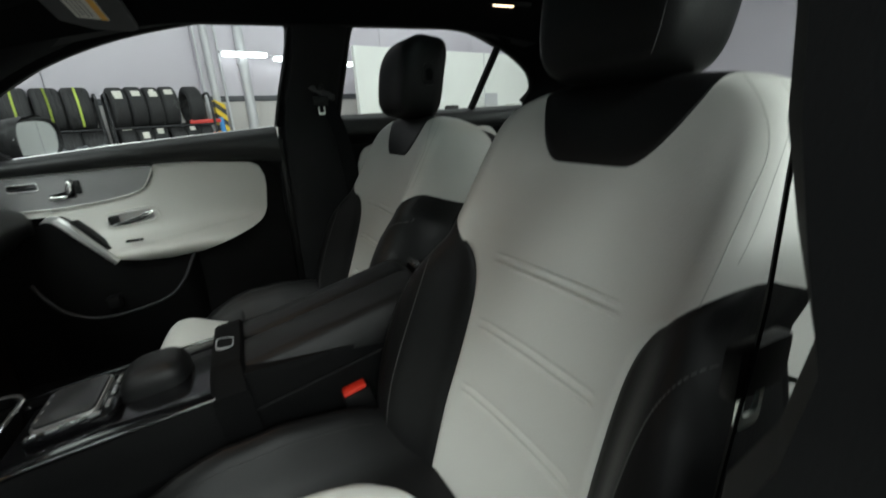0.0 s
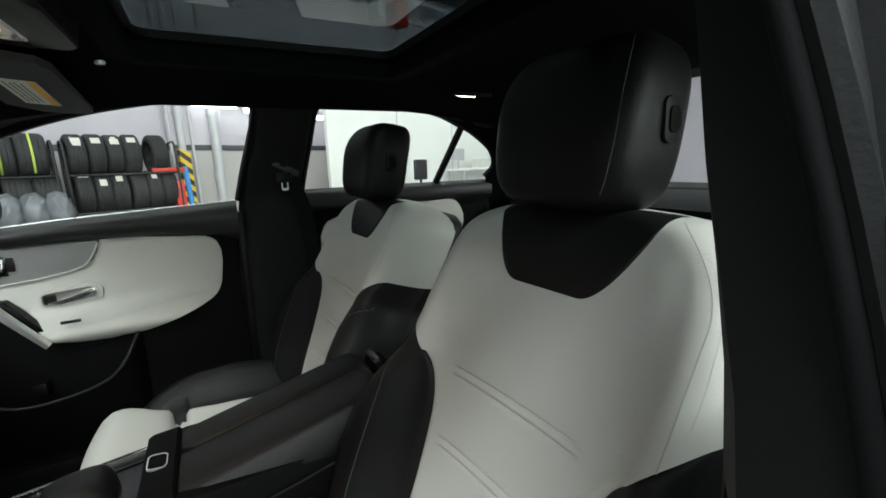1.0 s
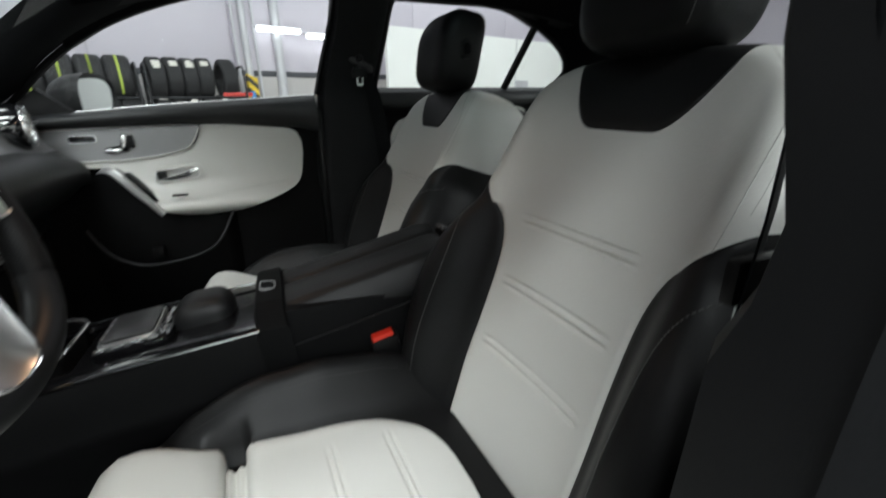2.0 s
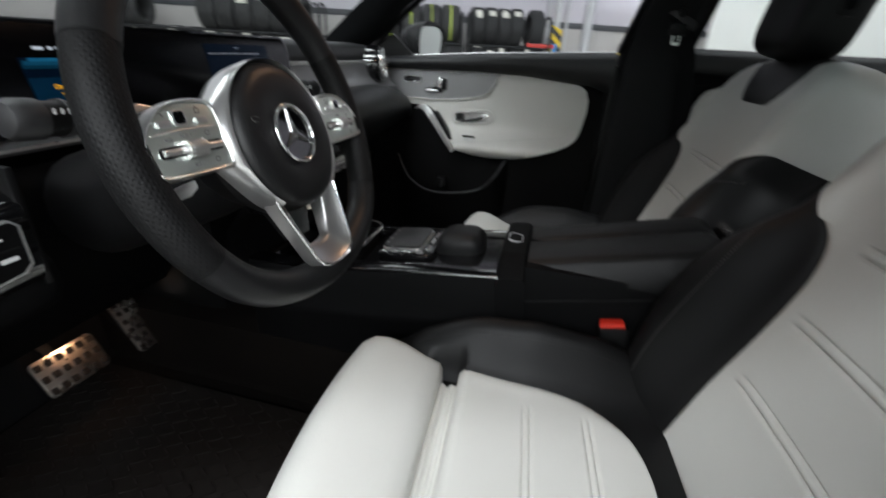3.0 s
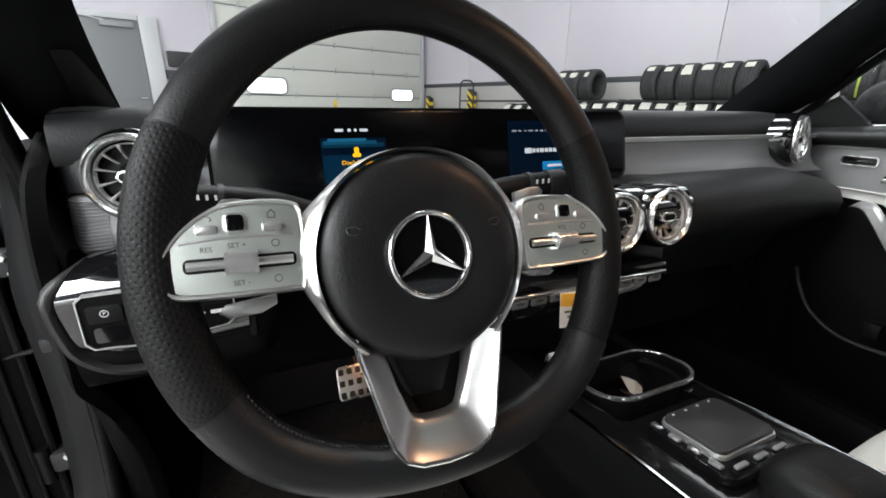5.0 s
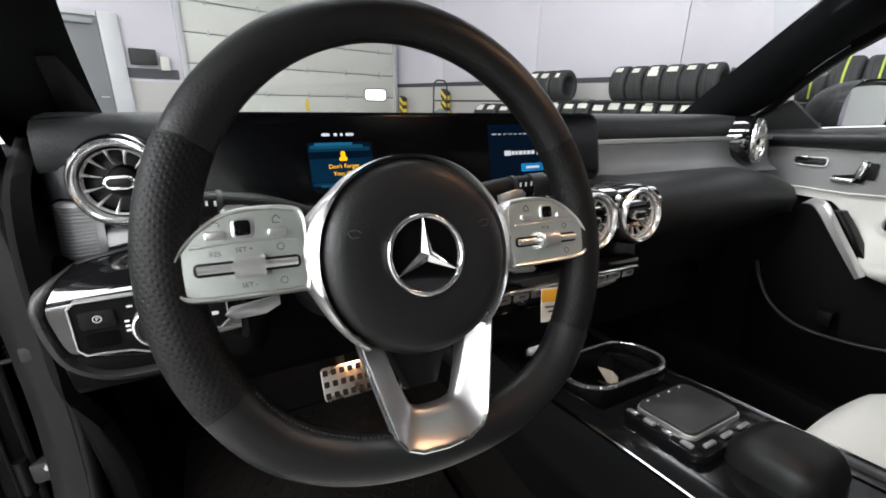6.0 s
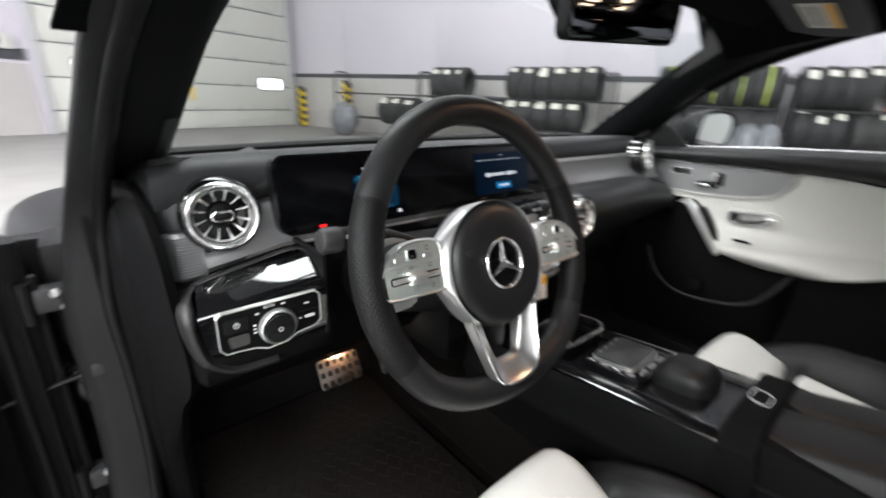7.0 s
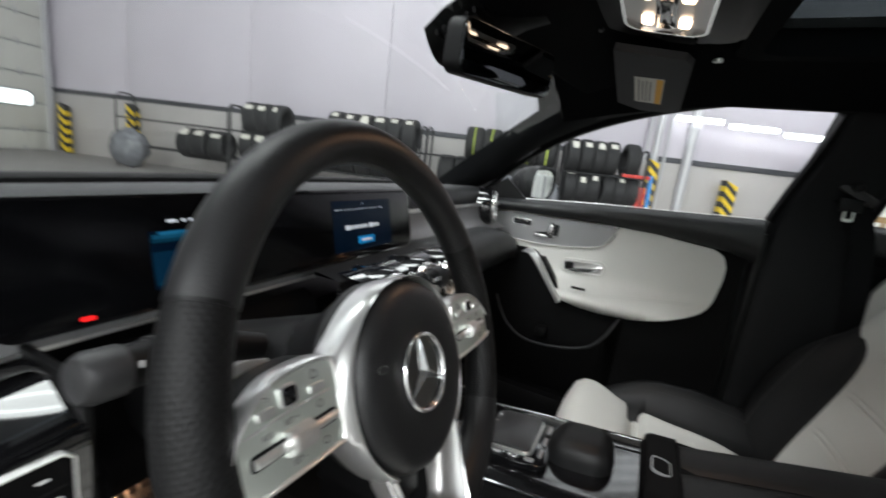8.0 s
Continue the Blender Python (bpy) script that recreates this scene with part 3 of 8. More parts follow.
stand = thing("floor_jack", "red and blue workshop trolley jack stood upright", "jack")
part("body", gput(rbox(BM(), (7.0 * S, -1.85 * S, gz(0.72)), (0.16, 0.16, 0.75), 0.02)), REDP, stand)
part("arm", gput(rbox(BM(), (7.0 * S, -1.76 * S, gz(1.16)), (0.08, 0.55, 0.07), 0.015)), REDP, stand)
part("handle", gput(tube(BM(), [(7.0 * S, -2.0 * S, 0.1), (7.0 * S, -1.96 * S, gz(1.2))], 0.045, 12)), BLUEP, stand, "blue tubular handle")
bag = thing("white_bag", "pale plastic bag standing by the racks", "bag")
bm = BM()
bmesh.ops.create_icosphere(bm, subdivisions=4, radius=0.42)
for v in bm.verts:
    q = v.co * 5
    v.co *= 1 + 0.12 * noise.noise(q) + 0.06 * noise.noise(q * 3)
    v.co = Vector((v.co.x * 0.8, v.co.y, v.co.z * 1.05))
bmesh.ops.translate(bm, verts=bm.verts, vec=(6.9 * S, 6.9 * S, 0.45))
part("sack", gput(bm), FILM, bag)

# hung tube lamps seen against the long wall
for k in range(3):
    lamp = thing("tube_lamp", "bright white fluorescent tube lamp on hangers", "lamp", group="tube lamps")
    m = G @ pose(7.75 * S, (-2.73 - 0.82 * k) * S, gz(2.17 - 0.05 * k))
    part("housing", rbox(BM(), (0.08, 0, 0.05), (0.1, 0.98, 0.05), 0.01, m), PIPE, lamp)
    part("tube", rbox(BM(), (0.0, 0, 0), (0.10, 0.92, 0.10), 0.035, m), LAMPW, lamp, "glowing white tube")
    part("hanger", tube(BM(), [(0.08, 0.3, 0.05), (0.22, 0.3, 0.05)], 0.012, 8, M=m), PIPE, lamp)
# fixtures for every light row, the added -7.6 row included
for a, b in LAMP_ROWS:
    lamp = thing("strip_lamp", "white fluorescent strip lamp under the roof", "lamp", group="ceiling lamps")
    part("housing", gput(rbox(BM(), (a, b, CEIL - 0.17), (1.30, 5.6, 0.08), 0.02)), PIPE, lamp)
    for da in (-0.5, -0.17, 0.17, 0.5):
        part("tube", gput(tube(BM(), [(a + da, b - 2.75, CEIL - 0.24), (a + da, b + 2.75, CEIL - 0.24)], 0.025, 8)), LAMPW, lamp, "glowing white tube")
    for db in (-1.2, 1.2):
        part("hanger", gput(tube(BM(), [(a, b + db, CEIL - 0.15), (a, b + db, CEIL)], 0.01, 6)), PIPE, lamp)

# roof trusses
for b in (-18.0, -12.0, -6.0, 0.0, 6.0, 12.0):
    truss = thing("roof_truss", "pale blue steel lattice roof truss", "truss", group="roof trusses")
    for z in (CEIL - 0.12, CEIL - 0.9):
        part("chord", gput(rbox(BM(), ((A_WALL + A_BACK) / 2, b, z), (A_WALL - A_BACK, 0.1, 0.1), 0.01)), TRUSS, truss)
    n = 18
    for k in range(n):
        a = A_BACK + (A_WALL - A_BACK) * k / n
        a2 = A_BACK + (A_WALL - A_BACK) * (k + 1) / n
        z0, z1 = (CEIL - 0.9, CEIL - 0.12) if k % 2 else (CEIL - 0.12, CEIL - 0.9)
        part("brace", gput(tube(BM(), [(a, b, z0), (a2, b, z1)], 0.035, 6)), TRUSS, truss)
heater = thing("unit_heater", "dark red unit heater hung under the roof", "heater")
part("casing", gput(rbox(BM(), (8.2, -7.2, 4.55), (0.42, 0.36, 0.55), 0.05)), REDP, heater)
part("grille", gput(rbox(BM(), (8.2, -7.0, 4.55), (0.32, 0.04, 0.4), 0.01)), HBLACK, heater)
for da in (-0.14, 0.14):
    part("rod", gput(tube(BM(), [(8.2 + da, -7.2, 4.78), (8.2 + da, -7.2, CEIL)], 0.02, 6)), PIPE, heater)

# truss along the side wall
truss = thing("roof_truss", "pale blue steel lattice truss along the side wall", "truss", group="roof trusses")
for z in (5.15, 5.75):
    part("chord", gput(rbox(BM(), (9.9, -11.5, z), (0.09, 7.0, 0.09), 0.01)), TRUSS, truss)
for k in range(12):
    b0 = -8.1 - k * 0.58
    z0, z1 = (5.15, 5.75) if k % 2 else (5.75, 5.15)
    part("brace", gput(tube(BM(), [(9.9, b0, z0), (9.9, b0 - 0.58, z1)], 0.03, 6)), TRUSS, truss)
for b0 in (-8.05, -14.95):
    part("bracket", gput(rbox(BM(), (10.15, b0, 5.45), (0.5, 0.1, 0.7), 0.01)), TRUSS, truss)

# white partition with a work table, towards the back
part_w = thing("partition_wall", "plain white board partition in the workshop", "partition", kind="structure")
P0, P1, PT = -4.3 * S, -12.5 * S, gz(2.2) + 0.1
bm = rbox(BM(), (7.0 * S, (P0 + P1) / 2, PT / 2), (0.12, P0 - P1, PT), 0.01)
part("board", gput(bm), PLYW, part_w)
for j in range(4):
    bm = rbox(BM(), (7.0 * S - 0.065, P0 + (P1 - P0) * (j + 1) / 5, PT / 2), (0.012, 0.02, PT - 0.02))
    part("joint", gput(bm), PIPE, part_w)
bench = thing("work_bench", "white workshop bench with small machines on it", "bench")
part("top", gput(rbox(BM(), (6.5 * S, -7.9 * S, 0.92), (0.7, 1.9, 0.05), 0.01)), PLYW, bench)
for da in (-0.3, 0.3):
    for db in (-0.88, 0.88):
        part("leg", gput(rbox(BM(), (6.5 * S + da, -7.9 * S + db, 0.45), (0.05, 0.05, 0.9), 0.005)), PIPE, bench)
mach = thing("bench_machine", "pale grey bench machine with a flat monitor", "machine")
part("case", gput(rbox(BM(), (6.5 * S, -8.1 * S, 1.08), (0.35, 0.5, 0.27), 0.02)), DOORW, mach)
part("monitor", gput(rbox(BM(), (6.6 * S, -7.4 * S, 1.35), (0.04, 0.5, 0.34), 0.01)), PIPE, mach)
part("stem", gput(tube(BM(), [(6.6 * S, -7.4 * S, 0.95), (6.6 * S, -7.4 * S, 1.2)], 0.02, 8)), PIPE, mach)
chair = thing("office_chair", "black office chair beside the bench", "chair")
part("back", gput(rbox(BM(), (6.1 * S, -5.75 * S, 0.98), (0.08, 0.42, 0.5), 0.04)), HBLACK, chair)
part("seat", gput(rbox(BM(), (5.95 * S, -5.75 * S, 0.5), (0.46, 0.46, 0.09), 0.04)), HBLACK, chair)
part("post", gput(tube(BM(), [(5.95 * S, -5.75 * S, 0.1), (5.95 * S, -5.75 * S, 0.48)], 0.03, 10)), PIPE, chair)
part("spine", gput(rbox(BM(), (6.1 * S, -5.75 * S, 0.62), (0.04, 0.06, 0.34), 0.01)), HBLACK, chair)
for k in range(5):
    t = 2 * math.pi * k / 5
    part("foot", gput(tube(BM(), [(5.95 * S, -5.75 * S, 0.11), (5.95 * S + 0.28 * math.cos(t), -5.75 * S + 0.28 * math.sin(t), 0.05)], 0.025, 8)), HBLACK, chair)
cart = thing("wood_crate", "open brown wooden crate on end", "crate")
for z in (0.25, 0.6, 0.95):
    part("slat", gput(rbox(BM(), (6.6 * S, -4.75 * S, z), (0.4, 0.28, 0.1), 0.01)), material("crate_wood", (0.32, 0.20, 0.09), 0.7, vary=0.2, vscale=8) if z == 0.25 else bpy.data.materials["crate_wood"], cart)
part("post", gput(rbox(BM(), (6.6 * S - 0.19, -4.75 * S, 0.5), (0.03, 0.06, 1.0), 0.005)), bpy.data.materials["crate_wood"], cart)
sign = tagged(thing("green_sign", "green exit panel on the west wall", "sign"))
part("plate", gput(rbox(BM(), (A_BACK + 0.02, 3.5, 2.6), (0.03, 0.9, 0.45), 0.005)), GREEN, sign)


# ---- car shell ----
car = thing("car_body", "dark grey sedan body with black trim, driver door open", "car body")


def tumble(z):
    return 0.745 - 0.47 * max(0.0, z - 1.02)


def side(y, z, sx=1, inset=0.0):
    return Vector((sx * (tumble(z) - inset), y, z))


WIN_F_TOP = [(0.36, 1.02), (0.29, 1.080), (0.19, 1.152), (0.07, 1.215), (-0.08, 1.266), (-0.25, 1.300), (-0.40, 1.315), (-0.455, 1.312), (-0.482, 1.290)]
WIN_F_REAR = [(-0.482, 1.290), (-0.462, 1.20), (-0.44, 1.12), (-0.42, 1.036)]
WIN_R_FRONT = [(-0.646, 1.288), (-0.630, 1.20), (-0.616, 1.12), (-0.606, 1.054)]
WIN_R_TOP = [(-0.646, 1.288), (-0.665, 1.310), (-0.78, 1.318), (-0.92, 1.306), (-1.05, 1.290), (-1.18, 1.245), (-1.29, 1.185), (-1.335, 1.140), (-1.345, 1.105), (-1.315, 1.066)]


POST_IN = [(0.33, 0.66), (0.80, 0.640), (0.90, 0.643), (0.945, 0.662), (0.97, 0.661), (1.03, 0.642), (1.06, 0.633), (1.10, 0.625), (1.14, 0.615), (1.18, 0.603), (1.30, 0.570)]


def strip(bm, lo, hi):
    n = 24
    a, b = curve(lo, n), curve(hi, n)
    rows = [[p.lerp(q, t) for t in np.linspace(0, 1, 6)] for p, q in zip(a, b)]
    loft(bm, rows)


def thicken(bm, t):
    bmesh.ops.recalc_face_normals(bm, faces=bm.faces)
    bmesh.ops.solidify(bm, geom=list(bm.faces), thickness=t)
    return bm


for sx in (-1, 1):
    # windscreen pillar; the driver-side one is flatter
    full = 1.0 if sx > 0 else 0.35
    rows = []
    inner = curve([(0.665, 0.56, 0.985), (0.64, 0.46, 1.06), (0.60, 0.33, 1.15), (0.555, 0.20, 1.235), (0.50, 0.09, 1.298)], 24)
    if sx < 0:
        inner = curve([(0.610, 0.53, 0.975), (0.608, 0.45, 1.015), (0.602, 0.37, 1.06), (0.596, 0.30, 1.105), (0.58, 0.20, 1.175), (0.53, 0.07, 1.275)], 24)
    outer = curve([(0.745, 0.47, 0.985), (0.737, 0.36, 1.03), (0.69, 0.23, 1.135), (0.655, 0.10, 1.205), (0.628, -0.02, 1.252)], 24)
    if sx < 0:
        outer = curve([(0.716, 0.47, 0.975), (0.692, 0.36, 1.02), (0.668, 0.23, 1.118), (0.640, 0.10, 1.19), (0.612, -0.02, 1.24)], 24)
    for p, q in zip(inner, outer):
        mid = (p + q) / 2 + Vector((-0.022 * full, -0.03 * full, -0.006))
        back = (p + q) / 2 + Vector((0.03, 0.03, 0.03))
        loop = [p, p.lerp(mid, 0.5) + Vector((-0.007 * full, -0.007 * full, 0)), mid, mid.lerp(q, 0.5) + Vector((-0.004 * full, -0.010 * full, 0)), q, q.lerp(back, 0.5) + Vector((0.012, 0.008, 0.01)), back]
        rows.append([Vector((sx * v.x, v.y, v.z)) for v in loop])
    if sx < 0:
        cover = []
        for p, q in zip(curve(inner, 160), curve(outer, 160)):
            if 1.012 < p.z < 1.078:
                h = (p.z - 1.012) / 0.066
                mid = (p + q) / 2 + Vector((-0.022 * full, -0.03 * full, -0.006))
                row = [p.lerp(mid, t) + Vector((-0.014 * full, -0.014 * full, 0)) * (1 - abs(2 * t - 1)) * 0.75 + Vector((-0.001, -0.004, 0)) for t in np.linspace(0.04 + 0.5 * h ** 2, 0.86, 12)]
                cover.append([Vector((-v.x, v.y, v.z)) for v in [row[0] + Vector((0.002, 0.006, 0))] + row + [row[-1] + Vector((0.002, 0.006, 0))]])
        part("speaker_grille", loft(BM(), cover), PERF, car, "perforated black tweeter grille", 60)
    part("windscreen_pillar", loft(BM(), rows, True, True), TRIMBLK, car, "dark cloth windscreen pillar")
    # centre pillar
    tuck = 0.014 if sx < 0 else 0.0
    f = [(*side(y, z, sx, tuck), ) for y, z in [(-0.475, 1.30), (-0.462, 1.20), (-0.44, 1.12), (-0.425, 1.036), (-0.41, 0.9), (-0.40, 0.7), (-0.40, 0.33)]]
    r = [(*side(y, z, sx, tuck), ) for y, z in [(-0.650, 1.31), (-0.632, 1.20), (-0.617, 1.12), (-0.608, 1.045), (-0.64, 0.9), (-0.67, 0.7), (-0.70, 0.33)]]
    a, b = curve(f, 30), curve(r, 30)
    rows = []
    for p, q in zip(a, b):
        loop = []
        for t in np.linspace(0, 1, 11):
            v = p.lerp(q, t)
            v.x -= sx * ((0.030 if sx > 0 else tumble(p.z) - tuck - interp(p.z, POST_IN)) * (1 - abs(2 * t - 1) ** 8) - 0.002)
            loop.append(v)
        out = 0.055 if sx > 0 else -0.014
        loop += [q + Vector((sx * out, 0, 0)), p + Vector((sx * out, 0, 0))]
        rows.append(loop)
    part("centre_pillar", loft(BM(), rows, True, True), PILLAR, car, "dark grey centre pillar trim")
    # door seal lines on the pillar edge
    for line in (WIN_F_REAR[::-1] + [], WIN_R_FRONT):
        pts = curve([side(y, z, sx, 0.004) for y, z in line], 16)
        if sx > 0:
            part("pillar_seal", tube(BM(), pts, 0.007, 8), HARD, car)
    # roof rail between the windows and the lining
    bm = BM()
    lo = [side(y, z, sx, 0.002) for y, z in WIN_F_TOP[2:] + [(-0.57, 1.308)] + WIN_R_TOP[1:6]]
    hi = [Vector((sx * 0.46, p.y, 1.355 - 0.02 * max(0, (p.y + 0.05)) - 0.09 * max(0, -0.75 - p.y))) for p in lo]
    n = 40
    A, B = curve(lo, n), curve(hi, n)
    rows = []
    for p, q in zip(A, B):
        rows.append([p + Vector((sx * 0.03, 0, 0.0)), p, p.lerp(q, 0.2) + Vector((-sx * 0.008, 0, -0.004)), p.lerp(q, 0.5) + Vector((sx * 0.006, 0, 0.012)), p.lerp(q, 0.8) + Vector((sx * 0.004, 0, 0.012)), q])
    loft(bm, rows)
    part("roof_rail", thicken(bm, 0.004), LINER, car, "black cloth roof rail")
    # rear quarter and pillar behind the rear window
    bm = BM()
    lo = [side(y, z, sx, 0.002) for y, z in [(-1.06, 1.288), (-1.18, 1.245), (-1.29, 1.185), (-1.340, 1.13), (-1.340, 1.095), (-1.315, 1.062), (-1.36, 0.9), (-1.36, 0.6)]]
    hi = [Vector((sx * x, y, z)) for x, y, z in [(0.46, -1.08, 1.335), (0.50, -1.22, 1.30), (0.52, -1.38, 1.24), (0.55, -1.50, 1.15), (0.58, -1.56, 1.10), (0.60, -1.60, 1.05), (0.62, -1.62, 0.9), (0.62, -1.62, 0.6)]]
    strip(bm, lo, hi)
    part("rear_pillar", thicken(bm, 0.004), LINER, car, "black cloth rear pillar")
    # sill and floor side
    part("sill", rbox(BM(), (sx * 0.74, -0.45, 0.30), (0.12, 2.0, 0.16), 0.03), HARD if sx > 0 else PAINT, car)
    # windscreen-side dash end and hinge pillar
    bm = BM()
    yz = [(0.40, 0.96), (0.46, 0.98), (0.62, 0.97), (0.66, 0.6), (0.60, 0.33), (0.50, 0.33), (0.47, 0.55), (0.43, 0.75), (0.40, 0.88)]
    prism(bm, [(y, z) for y, z in yz], 0.0, 0.05, Matrix(((0, 0, sx, sx * 0.675), (1, 0, 0, 0), (0, 1, 0, 0), (0, 0, 0, 1))), 0.008)
    part("kick_panel", bm, SOFT, car)

# rubber seal and painted outer face of the driver-side centre pillar
pts = curve([(-0.606, -0.450, 1.28), (-0.636, -0.446, 1.20), (-0.653, -0.443, 1.153), (-0.664, -0.441, 1.12), (-0.673, -0.440, 1.089), (-0.685, -0.438, 1.04), (-0.700, -0.436, 0.95), (-0.712, -0.432, 0.80), (-0.720, -0.42, 0.40)], 40)
part("pillar_seal", tube(BM(), pts, 0.0032, 10), TRIMBLK, car, "black rubber pillar seal")
rows = [[p + Vector((-0.003, 0.002, 0)), p + Vector((-0.005, 0.003, 0.001)), p + Vector((-0.008, 0.002, 0.002)), p + Vector((-0.009, -0.02, 0.002))] for p in pts]
part("pillar_skin", loft(BM(), rows), PILLAR, car, "dark grey pillar edge")
for sx in (-1, 1):
    part("footwell_side", rbox(BM(), (sx * 0.705, 0.72 if sx < 0 else 0.66, 0.56), (0.03, 0.45 if sx < 0 else 0.60, 0.72), 0.01), CARPET, car)

# roof lining with the sunroof opening
bm = BM()
def lining(x, y):
    z = 1.385 - 0.16 * (abs(x) / 0.6) ** 2.4 - 0.26 * max(0.0, y + 0.30) ** 1.6 - 0.18 * max(0.0, -0.85 - y) ** 1.5
    return Vector((x, y, z))
SRX, SRF, SRB = 0.315, -0.230, -0.78
xs = sorted(set(list(np.linspace(-0.5, 0.5, 27).round(4)) + [-SRX, SRX]))
ys = sorted(set(list(np.linspace(-1.35, 0.10, 40).round(4)) + [SRF, SRB]))
vid = {}
verts, faces = [], []
for x in xs:
    for y in ys:
        vid[x, y] = len(verts)
        verts.append(lining(x, y))
for i in range(len(xs) - 1):
    for j in range(len(ys) - 1):
        cx, cy = (xs[i] + xs[i + 1]) / 2, (ys[j] + ys[j + 1]) / 2
        if abs(cx) < SRX and SRB < cy < SRF:
            continue
        faces.append((vid[xs[i], ys[j]], vid[xs[i + 1], ys[j]], vid[xs[i + 1], ys[j + 1]], vid[xs[i], ys[j + 1]]))
add_mesh(bm, verts, faces)
roof = thing("roof_lining", "black cloth roof lining with an open sunroof blind", "roof lining")
part("lining", thicken(bm, 0.006), LINER, roof)
o, i2 = rrect(2 * SRX + 0.03, SRF - SRB + 0.03, 0.05, 6, 0, (SRF + SRB) / 2), rrect(2 * SRX - 0.04, SRF - SRB - 0.04, 0.035, 6, 0, (SRF + SRB) / 2)
part("sunroof_frame", ring_prism(BM(), o, i2, 1.326, 1.381), LINER, roof, "black padded sunroof surround")
o3, i3 = rrect(2 * SRX - 0.03, SRF - SRB - 0.03, 0.035, 6, 0, (SRF + SRB) / 2), rrect(2 * SRX - 0.06, SRF - SRB - 0.06, 0.03, 6, 0, (SRF + SRB) / 2)
part("sunroof_seal", ring_prism(BM(), o3, i3, 1.366, 1.381), DARKHOLE, roof)
pane = part("sunroof_glass", rbox(BM(), (0, (SRF + SRB) / 2, 1.384), (0.74, SRF - SRB + 0.02, 0.005)), ROOFGLASS, roof, "tinted roof glass")
# curved outer roof skin round the glass
def roof_z(x, y):
    return 1.402 - 0.11 * (abs(x) / 0.6) ** 2.6 - 0.28 * max(0.0, y + 0.22) ** 1.25 - 0.24 * max(0.0, -0.95 - y) ** 1.3
RX = sorted(set(list(np.linspace(-0.60, 0.60, 25).round(4)) + [-SRX - 0.02, SRX + 0.02]))
RY = sorted(set(list(np.linspace(-1.42, 0.12, 30).round(4)) + [SRF + 0.02, SRB - 0.02]))
verts = [Vector((x, y, roof_z(x, y))) for x in RX for y in RY]
faces = []
for i in range(len(RX) - 1):
    for j in range(len(RY) - 1):
        cx, cy = (RX[i] + RX[i + 1]) / 2, (RY[j] + RY[j + 1]) / 2
        if abs(cx) > SRX + 0.02 or not SRB - 0.02 < cy < SRF + 0.02:
            k = i * len(RY) + j
            faces.append((k, k + len(RY), k + len(RY) + 1, k + 1))
part("roof_skin", thicken(add_mesh(BM(), verts, faces), 0.004), PAINT, car, "dark grey painted roof skin", 60)

# glass
bm = BM()
rows = []
for t in np.linspace(0, 1, 12):
    w = 0.70 - 0.17 * t
    rows.append([Vector((s * w, 0.80 - 0.70 * t - 0.16 * s * s * (1 - 0.35 * t), 0.955 + 0.355 * t)) for s in np.linspace(-1, 1, 21)])
ws = part("windscreen", loft(bm, rows), WSGLASS, car, "clear laminated windscreen")
ws.visible_shadow = False
bm = BM()
rows = [[Vector((s * (0.60 - 0.1 * t), -1.72 + 0.42 * t + 0.08 * s * s * -1, 1.02 + 0.29 * t)) for s in np.linspace(-1, 1, 15)] for t in np.linspace(0, 1, 8)]
rw = part("rear_glass", loft(bm, rows), PANE, car, "rear window glass")
rw.visible_shadow = False
# header above the windscreen
bm = BM()
rows = [[Vector((x, 0.125 - 0.16 * (x / 0.6) ** 2 * 0.8, 1.305 - 0.05 * (x / 0.6) ** 2)), Vector((x, 0.10 - 0.13 * (x / 0.6) ** 2, 1.292 - 0.04 * (x / 0.6) ** 2)), Vector((x, 0.03 - 0.1 * (x / 0.6) ** 2, 1.302 - 0.03 * (x / 0.6) ** 2)), Vector((x, -0.06, lining(x, -0.06).z - 0.004))] for x in np.linspace(-0.50, 0.50, 25)]
part("header", thicken(loft(bm, rows), 0.004), LINER, roof, "black cloth windscreen header")
# floor, tunnel, rear shelf
part("floor_pan", rbox(BM(), (0, -0.35, 0.235), (1.42, 2.3, 0.05), 0.01), CARPET, car, "black carpeted floor")
part("toe_board", rbox(BM(), (0, 0.93, 0.45), (1.40, 0.05, 0.62), 0.01, Matrix.Translation((0, 0.0, 0))), CARPET, car)
part("tunnel", rbox(BM(), (0.0, -0.3, 0.34), (0.22, 2.2, 0.2), 0.05), CARPET, car)
bm = BM()
rows = [[Vector((x, y, z)) for x in (-0.66, 0.66)] for y, z in ((-1.36, 0.99), (-1.42, 1.015), (-1.8, 1.03))]
part("parcel_shelf", thicken(loft(bm, rows), 0.02), TRIMBLK, car)
part("rear_bulkhead", rbox(BM(), (0, -1.62, 0.65), (1.34, 0.05, 0.75), 0.01), CARPET, car)
part("scuttle", rbox(BM(), (0, 0.88, 0.84), (1.44, 0.24, 0.17), 0.04), HARD, car)
def body_ring(y, w, top, arch):
    """Cross-section of the outer body at y, with the wheel opening cut up into it."""
    reach = 0.37 ** 2 - (y - arch) ** 2
    low = max(0.24, 0.325 + math.sqrt(reach)) if reach > 0 else 0.24
    ring = []
    for a in np.linspace(0, math.pi, 27):
        c, sn = math.cos(a), math.sin(a)
        ring.append(Vector((w * math.copysign(abs(c) ** 0.38, c), y, low + (top - low) * sn ** 0.42)))
    return ring


